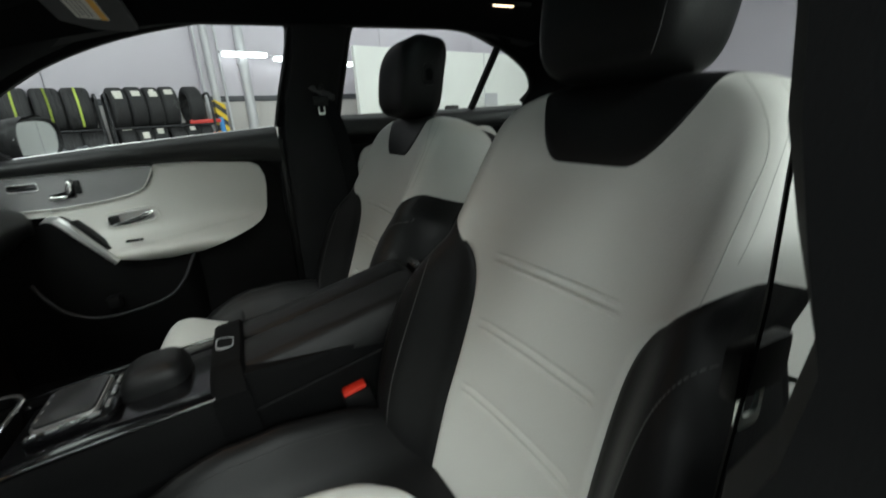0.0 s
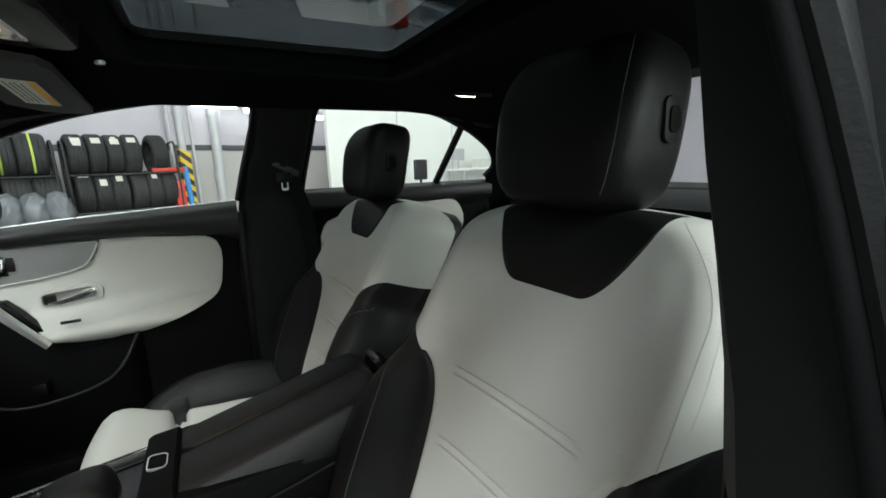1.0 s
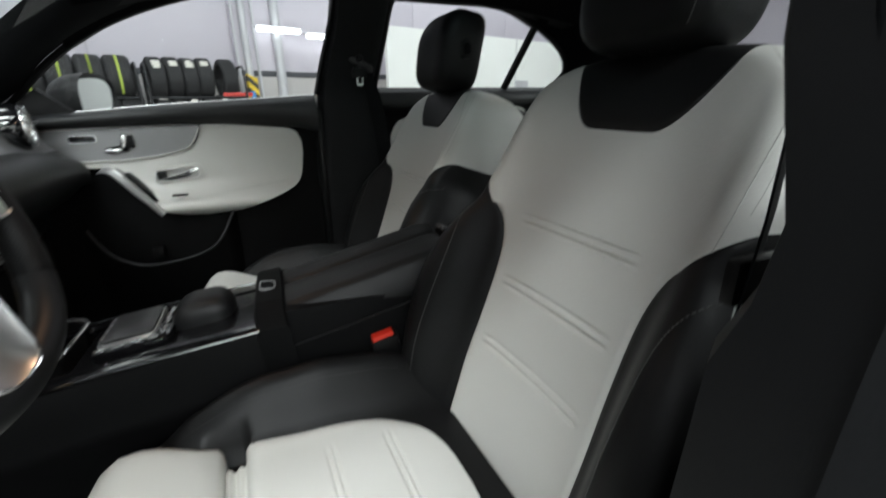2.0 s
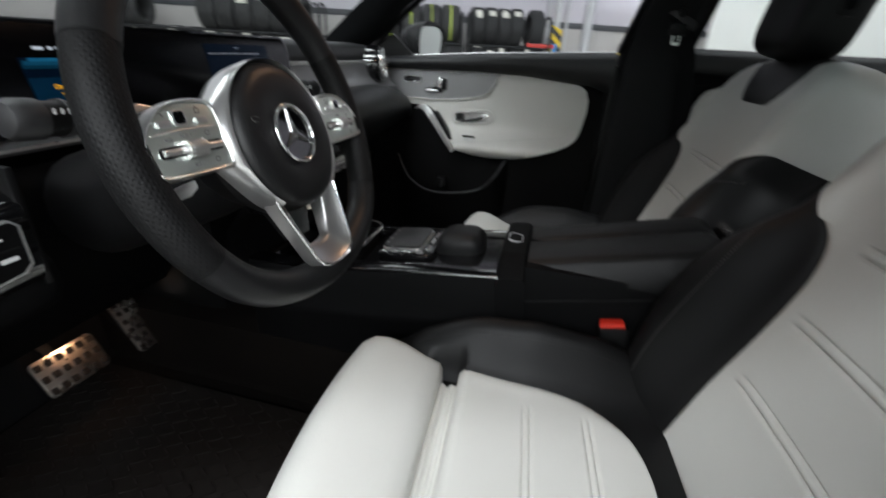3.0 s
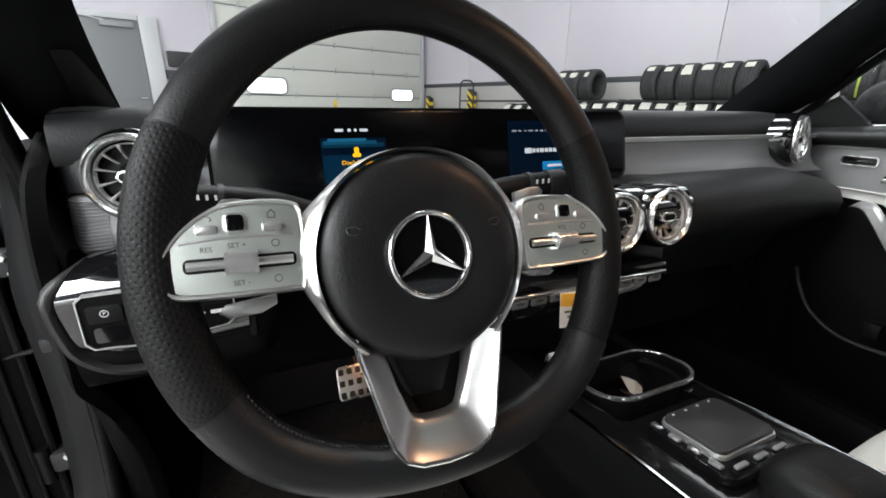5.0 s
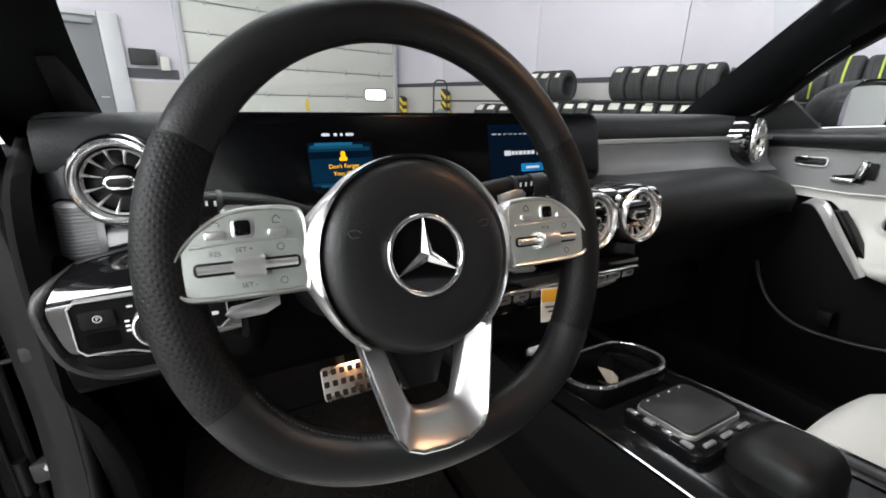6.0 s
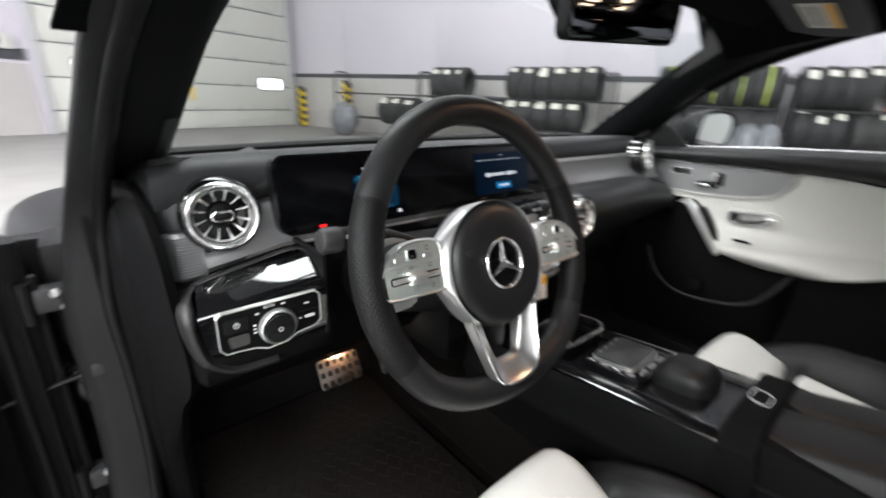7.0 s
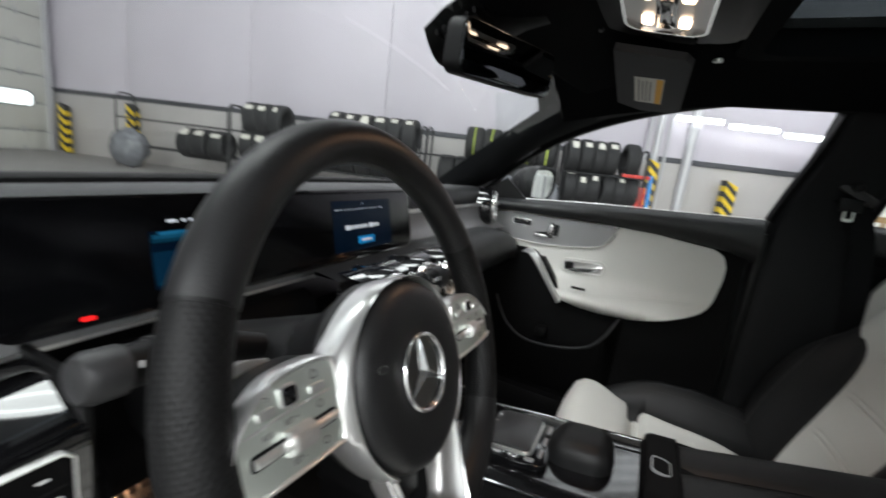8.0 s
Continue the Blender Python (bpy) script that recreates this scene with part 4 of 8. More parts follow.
rows = [body_ring(y, interp(y, [(0.74, 0.885), (1.3, 0.89), (1.7, 0.86), (1.95, 0.80), (2.08, 0.66)]), interp(y, [(0.74, 0.86), (1.0, 0.85), (1.4, 0.83), (1.75, 0.79), (1.95, 0.72), (2.08, 0.60)]), 1.28) for y in np.linspace(0.74, 2.08, 46)]
part("front_body", loft(BM(), rows, True, True), PAINT, car, "dark grey painted bonnet and wings", 50)
rows = [body_ring(y, interp(y, [(-2.42, 0.68), (-2.32, 0.79), (-2.1, 0.85), (-1.8, 0.88), (-1.5, 0.885)]), interp(y, [(-2.42, 0.80), (-2.32, 0.95), (-2.1, 1.0), (-1.8, 1.012), (-1.63, 0.99)]), -1.45) for y in np.linspace(-1.63, -2.42, 34)]
part("rear_body", loft(BM(), rows, True, True), PAINT, car, "dark grey painted boot and rear quarters", 50)
for sx in (-1, 1):
    for y in (1.28, -1.45):
        w = part("wheel", lathe(BM(), [(0.20, -0.1), (0.31, -0.1), (0.325, -0.07), (0.325, 0.07), (0.31, 0.1), (0.20, 0.1), (0.20, -0.1)], 32, Matrix.Translation((sx * 0.79, y, 0.325)) @ Matrix.Rotation(radians(90), 4, "Y")), RUBBER, car, "black tyre on the floor")
        part("rim", lathe(BM(), [(0.0, 0.05), (0.06, 0.06), (0.20, 0.03), (0.20, -0.05)], 32, Matrix.Translation((sx * 0.79, y, 0.325)) @ Matrix.Rotation(radians(90 * sx), 4, "Y")), SATIN, w)
# rear bench
bench_r = thing("back_bench", "rear bench in white leather with black sides", "car seat")
bm = BM()
rows = []
for s in np.linspace(-1, 1, 41):
    x = s * 0.44
    dip = 0.03 * math.exp(-((abs(x) - 0.30) / 0.13) ** 2)
    e = 0.03 * max(0, (abs(x) - 0.38) / 0.06) ** 2
    rows.append([Vector((x, y + dip * 0.8 - e, z)) for y, z in ((-1.24, 0.50), (-1.28, 0.60), (-1.35, 0.78), (-1.41, 0.92), (-1.44, 0.985), (-1.47, 0.99), (-1.49, 0.97))])
part("backrest", thicken(loft(bm, rows), 0.03), WHITE, bench_r)
bm = BM()
rows = [[Vector((s * 0.58, y, z - 0.025 * math.exp(-((abs(s) * 0.58 - 0.30) / 0.13) ** 2))) for y, z in ((-1.26, 0.50), (-1.05, 0.53), (-0.90, 0.555), (-0.84, 0.54), (-0.81, 0.48), (-0.82, 0.28))] for s in np.linspace(-1, 1, 31)]
part("cushion", thicken(loft(bm, rows), 0.03), WHITE, bench_r)
for sx in (-1, 1):
    bm = BM()
    rbox(bm, (sx * 0.55, 0, 0), (0.21, 0.13, 0.56), 0.045, Matrix.Translation((0, -1.36, 0.74)) @ Matrix.Rotation(radians(19), 4, "X"), 3)
    part("side_bolster", bm, LEATHER, bench_r, "black leather side")
    part("head_restraint", rbox(BM(), (sx * 0.34, -1.50, 1.045), (0.25, 0.09, 0.10), 0.035, seg=3), LEATHER, bench_r)


# ---- front seats ----
LEAN_B = radians(19)
BU, BN = Vector((0, -math.sin(LEAN_B), math.cos(LEAN_B))), Vector((0, math.cos(LEAN_B), math.sin(LEAN_B)))
B0 = Vector((0, -0.589, 0.7425))
BASE_U, SEAM_U, TOP_U = -0.262, 0.110, 0.366
PLEATS_B = (0.101, 0.0, -0.102)


def back_width(u):
    """Half-width of the backrest outline at the height u along it."""
    w = smooth_interp(u, [(-0.27, 0.246), (-0.15, 0.264), (-0.05, 0.264), (0.03, 0.250), (0.08, 0.229), (0.115, 0.213), (0.15, 0.215), (0.2, 0.217), (0.26, 0.213), (0.30, 0.208), (0.366, 0.20)])
    if u > 0.27:
        w *= max(0.0, 1 - ((u - 0.27) / (TOP_U - 0.27)) ** 3.0) ** (1 / 3.0)
    return w


def insert_width(u):
    return smooth_interp(u, [(-0.27, 0.132), (-0.15, 0.135), (-0.05, 0.132), (0.03, 0.133), (0.07, 0.140), (0.095, 0.152), (0.110, 0.166)])


def back_n(x, u):
    """Height of the padded front face over the plane of the backrest."""
    ax, w = abs(x), back_width(u)
    bol = smooth_interp(u, [(-0.27, 0.058), (-0.18, 0.074), (-0.08, 0.078), (0.0, 0.072), (0.05, 0.062), (0.09, 0.050), (0.13, 0.037), (0.17, 0.024), (0.22, 0.016), (0.366, 0.008)])
    n = bol / (1 + math.exp(-(ax - 0.172) / 0.0135)) + 0.010 * min(1.0, ax / 0.14) ** 2
    n -= 0.030 * max(0.0, (u - 0.13) / 0.22) ** 2
    slope = (back_width(u + 0.004) - back_width(u - 0.004)) / 0.008
    r = 0.046
    d = min(r, max(0.0, (w - ax) / math.sqrt(1 + slope * slope)))
    n -= r - math.sqrt(max(0.0, r * r - (r - d) ** 2))
    if ax < 0.12:
        f = min(1.0, max(0.0, (0.108 - ax) / 0.010))
        for p in PLEATS_B:
            n -= 0.0042 * f * (math.exp(-((u - p - 0.006) / 0.0022) ** 2) + math.exp(-((u - p + 0.006) / 0.0022) ** 2))
            n += 0.0012 * f * math.exp(-((u - p) / 0.004) ** 2)
    return n


def bpt(x, u, off=0.0):
    return Vector((x, 0, 0)) + B0 + BU * u + BN * (back_n(x, u) + off)


def u_rows(lo, hi):
    us = set(np.linspace(lo, hi, 40).round(5))
    for p in PLEATS_B:
        us |= set(np.linspace(p - 0.014, p + 0.014, 19).round(5))
    return sorted(u for u in us if lo <= u <= hi)


def seam_u(s):
    """Lower edge of the white shoulders; s runs from the middle to the outline."""
    return SEAM_U + 0.058 * max(0.0, (abs(s) - 0.78) / 0.22) ** 1.2


def side_wall(e, out, depth=0.085):
    """Rolled side behind an edge point of the front face."""
    return [e - BN * 0.012 + out * 0.0025, e - BN * 0.3 * depth + out * 0.005, e - BN * 0.65 * depth + out * 0.003, e - BN * depth - out * 0.012]


def cush_z(x, y):
    ax = abs(x)
    z = interp(y, [(-0.50, 0.512), (-0.42, 0.517), (-0.25, 0.524), (-0.19, 0.530), (-0.1, 0.530), (-0.05, 0.522)])
    b = interp(y, [(-0.5, 0.060), (-0.40, 0.096), (-0.3, 0.108), (-0.22, 0.098), (-0.16, 0.076), (-0.11, 0.046), (-0.06, 0.0)])
    z += 0.90 * b * math.exp(-((ax - 0.218) / 0.041) ** 2)
    e = max(0.0, (ax - 0.238) / 0.033)
    z -= 0.07 * min(e, 1.3) ** 2
    if ax < 0.185 and -0.19 < y < -0.125:
        z -= 0.045 * min(1.0, (0.185 - ax) / 0.015) * min(1.0, (y + 0.19) / 0.012, (-0.125 - y) / 0.012)
    for p in (-0.292, -0.380):
        if ax < 0.12:
            g = min(1.0, (0.112 - ax) / 0.010) if ax < 0.112 else 0
            z -= 0.0038 * g * (math.exp(-((y - p - 0.005) / 0.002) ** 2) + math.exp(-((y - p + 0.005) / 0.002) ** 2))
    return z


def pad_width(y):
    return smooth_interp(y, [(-0.456, 0.030), (-0.452, 0.066), (-0.440, 0.102), (-0.42, 0.126), (-0.39, 0.145), (-0.33, 0.162), (-0.25, 0.172), (-0.18, 0.181)])


def front_seat(name, label):
    seat = thing(name, label, "car seat", group="front seats")
    # white insert
    bm = BM()
    cols = np.linspace(-1, 1, 49)
    loft(bm, [[bpt(s * insert_width(u), u, -0.005 * max(0, abs(s) - 0.965) / 0.035) for s in cols] for u in u_rows(BASE_U, SEAM_U)])
    # white shoulders, with their rolled sides and top
    cols = np.concatenate([[-1], np.linspace(-0.985, -0.78, 14), np.linspace(-0.77, 0.77, 41), np.linspace(0.78, 0.985, 14), [1]])
    ts = 1 - (1 - np.linspace(0, 1, 46)) ** 1.6
    grid = []
    for t in ts:
        row = []
        for s in cols:
            u = seam_u(s) + t * (TOP_U - 0.0004 - seam_u(s))
            row.append(bpt(s * back_width(u), u))
        grid.append(row)
    loft(bm, grid)
    part("insert", bm, WHITE, seat, "white leather backrest insert", 60)
    for sx in (-1, 1):
        side = []
        for u in np.concatenate([np.linspace(seam_u(1), 0.30, 16), TOP_U - 0.066 * (1 - np.linspace(0.06, 1, 30)) ** 1.8]):
            u = min(u, TOP_U - 0.0004)
            slope = (back_width(u + 0.002) - back_width(u - 0.002)) / 0.004
            out = (Vector((sx, 0, 0)) - BU * slope).normalized()
            e = bpt(sx * back_width(u), u)
            side.append([e] + side_wall(e, out, 0.125))
        part("shoulder_side", loft(BM(), side), WHITE, seat, "white leather shoulder side", 60)
    # black yoke below the head restraint
    bm = BM()
    def yoke_low(ax):
        return 0.246 + 0.104 * max(0.0, (ax - 0.048) / 0.074) ** 2.0
    yx = np.linspace(-0.122, 0.122, 41)
    loft(bm, [[bpt(x, yoke_low(abs(x)) + t * (TOP_U - 0.008 - yoke_low(abs(x))), 0.0030 * (1 - (abs(2 * t - 1)) ** 10) * (1 - (abs(x) / 0.1225) ** 12)) for x in yx] for t in np.linspace(0, 1, 20)])
    part("yoke", bm, LEATHER, seat, "black leather panel below the head restraint", 60)
    for sx in (-1, 1):
        # seam along the shoulder
        pts = [bpt(sx * (0.190 - 0.066 * max(0, (u - 0.25) / 0.1) ** 2), u, -0.0004) for u in np.linspace(0.135, 0.345, 30)]
        part("seam", tube(BM(), pts, 0.0008, 6), WSTITCH, seat)
        pts = [bpt(sx * (back_width(u) - 0.016), u, -0.0003) for u in np.linspace(0.175, 0.335, 34)]
        part("seam", tube(BM(), pts, 0.0005, 6), WSTITCH, seat)
        # bolster
        grid = []
        for v in np.linspace(0, 1, 48):
            ue = BASE_U + v * (SEAM_U - BASE_U)
            a, b = insert_width(ue), back_width(ue)
            row = []
            for s in np.concatenate([np.linspace(0, 0.7, 16), 0.7 + 0.3 * np.linspace(0.08, 1, 12) ** 0.7]):
                u = BASE_U + v * (seam_u(0.78 + 0.22 * s) - BASE_U)
                x = a + s * (back_width(u) - a)
                row.append(bpt(sx * x, u, 0.001 - 0.005 * max(0, 1 - s / 0.05) - 0.004 * max(0.0, (v - 0.975) / 0.025)))
            row += side_wall(row[-1], Vector((sx, 0, 0)), 0.11)
            grid.append(row)
        part("bolster", loft(BM(), grid), LEATHER, seat, "black leather side bolster", 60)
        pts = [bpt(sx * (insert_width(u) + 0.062), u, 0.0012) for u in np.linspace(-0.24, 0.112, 80)]
        bm = BM()
        for k in range(0, 79):
            tube(bm, [pts[k], pts[k].lerp(pts[k + 1], 0.62)], 0.0009, 4)
        part("stitching", bm, STITCH, seat, "grey stitching along the bolster")
    # back shell
    rows = []
    for u in np.linspace(BASE_U - 0.02, TOP_U - 0.004, 34):
        w = max(back_width(u) - 0.013, 0.01)
        front = back_n(back_width(u), u) - 0.092
        rows.append([Vector((w * math.copysign(abs(math.cos(math.pi * k / 24)) ** 0.45, math.cos(math.pi * k / 24)), 0, 0)) + B0 + BU * u + BN * (front - 0.085 * math.sin(math.pi * k / 24) ** 0.5) for k in range(25)])
    bm = loft(BM(), rows)
    add_mesh(bm, rows[-1], [tuple(range(25))])
    part("back_shell", bm, HARD, seat, "black backrest shell", 60)
    # cushion: black surround, white rear pad, white front pad
    rows = []
    for y in sorted(set(list(np.linspace(-0.50, -0.058, 42).round(5)) + [-0.19, -0.178, -0.137, -0.125])):
        row = [Vector((x, y, cush_z(x, y) - 0.003)) for x in sorted(set(list(np.linspace(-0.268, 0.268, 49).round(5)) + [-0.185, -0.17, 0.17, 0.185]))]
        a, b = row[0], row[-1]
        rows.append([Vector((a.x + 0.02, y, 0.36)), Vector((a.x - 0.006, y, a.z - 0.05))] + row + [Vector((b.x + 0.006, y, b.z - 0.05)), Vector((b.x - 0.02, y, 0.36))])
    bm = loft(BM(), rows)
    add_mesh(bm, rows[-1], [tuple(range(len(rows[-1])))])
    part("cushion", bm, LEATHER, seat, "black leather cushion with raised sides", 60)
    for sx in (-1, 1):
        pts = [Vector((sx * 0.197, y, cush_z(0.197, y) - 0.002)) for y in np.linspace(-0.43, -0.10, 60)]
        bm = BM()
        for k in range(59):
            tube(bm, [pts[k], pts[k].lerp(pts[k + 1], 0.62)], 0.0006, 4)
        part("cushion_stitching", bm, RIMTHREAD, seat, "dark stitching along the cushion side")
    rows = []
    for y in sorted(set(list(np.linspace(-0.4555, -0.44, 8).round(5)) + list(np.linspace(-0.44, -0.18, 30).round(5)) + [round(p + d, 5) for p in (-0.292, -0.380) for d in np.linspace(-0.012, 0.012, 17)])):
        w = pad_width(y)
        rows.append([Vector((s * w, y, cush_z(min(abs(s * w), 0.150), min(y, -0.1905)) + 0.010 * (1 - abs(s) ** 16) - 0.003 - 0.016 * max(0, (y + 0.193) / 0.013) ** 2)) for s in np.linspace(-1, 1, 47)])
    rows.append([v + Vector((0, 0.002, -0.03)) for v in rows[-1]])
    part("rear_pad", loft(BM(), rows), WHITE, seat, "white leather seat pad", 60)
    rows = []
    prof = [(-0.152, -0.052), (-0.150, -0.026), (-0.144, -0.015), (-0.12, -0.006), (-0.08, 0.010), (-0.055, 0.018), (-0.036, 0.021), (-0.016, 0.019), (0.002, 0.006), (0.011, -0.018), (0.013, -0.05), (0.002, -0.10), (-0.035, -0.125)]
    for x in np.linspace(-0.190, 0.190, 47):
        e = max(0.0, (abs(x) - 0.164) / 0.026)
        k = 0.5 * x * x
        rows.append([Vector((x, y - (k + 0.010 * e**2.2) * min(1.0, max(0.0, (y + 0.12) / 0.08)), 0.553 + dz - 0.022 * e**2.4)) for y, dz in prof])
    bm = loft(BM(), rows)
    add_mesh(bm, rows[0], [tuple(range(len(prof)))])
    add_mesh(bm, rows[-1], [tuple(range(len(prof)))])
    part("thigh_pad", bm, WHITE, seat, "white leather thigh support", 55)
    rows = [[Vector((x, y, 0.522 - 0.010 * math.sin(math.pi * t) + 0.003 * math.cos(6 * math.pi * t))) for x in np.linspace(-0.176, 0.148, 24)] for t, y in zip(np.linspace(0, 1, 25), np.linspace(-0.184, -0.142, 25))]
    part("gusset", loft(BM(), rows), WHITE, seat, "folded white leather between the seat pads", 60)
    part("valance", rbox(BM(), (0, -0.25, 0.40), (0.46, 0.40, 0.20), 0.04), HARD, seat)
    part("rear_valance", rbox(BM(), (0, -0.46, 0.43), (0.47, 0.14, 0.14), 0.03), HARD, seat)
    for sx in (-1, 1):
        part("rail", rbox(BM(), (sx * 0.19, -0.24, 0.28), (0.05, 0.58, 0.05), 0.008), HARD, seat)
        part("recliner", rbox(BM(), (sx * 0.245, -0.47, 0.50), (0.03, 0.10, 0.16), 0.012), HARD, seat)
    # head restraint
    bm = BM()
    rows = []
    hc = Vector((0.009, -0.748, 1.159))
    hu, hn = Vector((0, -0.17, 0.985)), Vector((0, 0.985, 0.17))
    for k in range(31):
        t = -1 + 2 * k / 30
        tt = math.copysign(abs(t) ** 0.8, t)
        shrink = (1 - abs(tt) ** (3.0 if tt > 0 else 5)) ** (1 / 3.0)
        w = (0.109 - 0.010 * max(0, -tt) ** 1.5) * (0.35 + 0.65 * shrink) if abs(tt) < 1 else 0.05
        d = 0.060 * (0.15 + 0.85 * shrink)
        ring = []
        for j in range(48):
            a = 2 * math.pi * j / 48
            cx, sy = math.cos(a), math.sin(a)
            px = w * math.copysign(abs(cx) ** 0.50, cx)
            pn = d * math.copysign(abs(sy) ** 0.55, sy)
            if sy > 0:
                pn += 0.008 * (px / 0.112) ** 2
            ring.append(hc + Vector((px, 0, 0)) + hu * tt * 0.099 + hn * (pn - 0.02 * max(0, tt) ** 2))
        rows.append(ring)
    edge_line = {1: [r[6].lerp(r[7], 0.4) for r in rows[3:28]], -1: [r[18].lerp(r[17], 0.4) for r in rows[3:28]]}
    loft(bm, rows, True, True)
    part("head_restraint", bm, LEATHER, seat, "black leather head restraint", 60)
    for sx in (-1, 1):
        bm = BM()
        fine = curve(edge_line[sx], 60)
        for k in range(60):
            tube(bm, [fine[k], fine[k].lerp(fine[k + 1], 0.6)], 0.0008, 4)
        part("seam", bm, STITCH, seat, "grey stitched seam")
        m = Matrix.Translation(hc + Vector((sx * 0.1085, 0, 0))) @ Matrix.Rotation(radians(90 * sx), 4, "Y")
        but = part("button", prism(BM(), rrect(0.046, 0.03, 0.010), -0.004, 0.004, m, 0.002), HARD, seat, "black adjuster button")
        part("button_cap", prism(BM(), rrect(0.026, 0.018, 0.006), 0.0, 0.0062, m, 0.002), SOFT, but)
        a = hc + hu * -0.090 + Vector((sx * 0.062, -0.015, 0))
        part("post", tube(BM(), [a, a - hu * 0.06], 0.006, 12), CHROME, seat, "chrome head restraint post")
        part("post_sleeve", lathe(BM(), [(0.0085, 0.010), (0.014, 0.008), (0.016, 0.0), (0.016, -0.02)], 16, Matrix.Translation(a - hu * 0.030)), HARD, seat)
    return seat


driver = front_seat("front_seat", "driver seat in white leather with black bolsters")
driver.matrix_basis = pose(-0.376, -0.002, 0, 0, 0, 4)
passenger = copy_thing(driver, pose(0.352, -0.045, -0.028, 0, 0, 2))
for ob in passenger.children:
    base = ob.name.split(".")[0]
    if base in ("head_restraint", "button", "post", "post_sleeve", "insert", "shoulder_side", "yoke", "seam", "bolster", "stitching", "back_shell"):
        ob.location = (0, 0.045 + (0.012 if base in ("head_restraint", "button", "post", "post_sleeve") else 0), 0)
    elif base == "thigh_pad":
        ob.location = (0, 0, 0.010)
passenger["label"] = "passenger seat in white leather with black bolsters"


# ---- steering wheel ----
TILT_W = radians(20)
HUB = Vector((-0.359, -0.006, 0.931))
WM = Matrix(((1, 0, 0, HUB.x), (0, math.sin(TILT_W), -math.cos(TILT_W), HUB.y), (0, math.cos(TILT_W), math.sin(TILT_W), HUB.z), (0, 0, 0, 1))) @ Matrix.Rotation(radians(-1.8), 4, "Z")
wheel = thing("steering_wheel", "black leather flat-bottomed steering wheel with silver spokes", "steering wheel")
RIM_Z = -0.029


def rim_pt(t):
    """Centre line of the rim; t in degrees from the right, counter-clockwise."""
    a = radians(t)
    x, y = 0.168 * math.cos(a), 0.1765 * math.sin(a)
    if y < 0:
        y *= 0.978
    if y < -0.118:
        q = abs(y) - 0.118
        y = -0.118 - q * 0.90 + 5.0 * q * q * 0.55
    return Vector((x + 0.006, y + 0.0097, RIM_Z))


def rim_arc(a0, a1, n, grow, name, mat, label):
    pts = [rim_pt(a0 + (a1 - a0) * k / n) for k in range(n + 1)]
    def rad(i):
        t = i / n
        return 0.0170 + grow * math.sin(math.pi * t) ** 0.35 if grow else 0.0170
    bm = tube(BM(), pts, rad, 20, M=WM, flat=1.06)
    bm.verts.index_update()
    lay = bm.loops.layers.uv.new("UVMap")
    for f in bm.faces:
        ks = [v.index % 20 for v in f.verts]
        for lp in f.loops:
            i, k = divmod(lp.vert.index, 20)
            lp[lay].uv = (i * 0.165 * radians(abs(a1 - a0)) / n / 0.0038, (20 if k == 0 and 19 in ks else k) * 0.0056 / 0.0038)
    part(name, bm, mat, wheel, label, 60)


rim_arc(26, 154, 60, 0.0, "rim_top", RIML, "smooth black leather upper rim")
rim_arc(154, 211, 40, 0.0008, "grip", GRIP, "perforated black leather grip")
rim_arc(-33, 26, 40, 0.0008, "grip", GRIP, "perforated black leather grip")
rim_arc(211, 327, 50, 0.0, "rim_bottom", RIML, "smooth black leather lower rim")
for a in (26, 154, 211, 327):
    p, q = rim_pt(a - 0.35), rim_pt(a + 0.35)
    part("rim_joint", tube(BM(), [p, q], 0.0173, 24, M=WM, flat=1.06), HARD, wheel)
# inner stitching
for a0, a1 in ((28, 152), (213, 325)):
    n = 90
    for k in range(0, n, 1):
        a = a0 + (a1 - a0) * k / n
        p, q = rim_pt(a), rim_pt(a + 0.5)
        ip, iq = p * (1 - 0.0162 / p.xy.length), q * (1 - 0.0166 / q.xy.length)
        if k == 0:
            bm_st = BM()
        ip.z, iq.z = RIM_Z + 0.003, RIM_Z + 0.006
        tube(bm_st, [ip, iq], 0.0007, 4, M=WM)
    part("stitching", bm_st, RIMTHREAD, wheel)

# hub pad
prof = [(0.0, 0.0), (0.030, 0.0), (0.0325, 0.0004), (0.035, 0.0013), (0.048, 0.0016), (0.058, 0.0011), (0.065, -0.0006), (0.070, -0.0042), (0.0730, -0.011), (0.074, -0.020), (0.074, -0.045)]
prof = [(max(r, 0.0005), z - 0.002) for r, z in prof]
part("hub_pad", lathe(BM(), prof, 64, WM), RIML, wheel, "black leather airbag pad", 60)
part("hub_back", lathe(BM(), [(0.074, -0.03), (0.072, -0.05), (0.055, -0.085), (0.045, -0.16)], 40, WM), HARD, wheel)
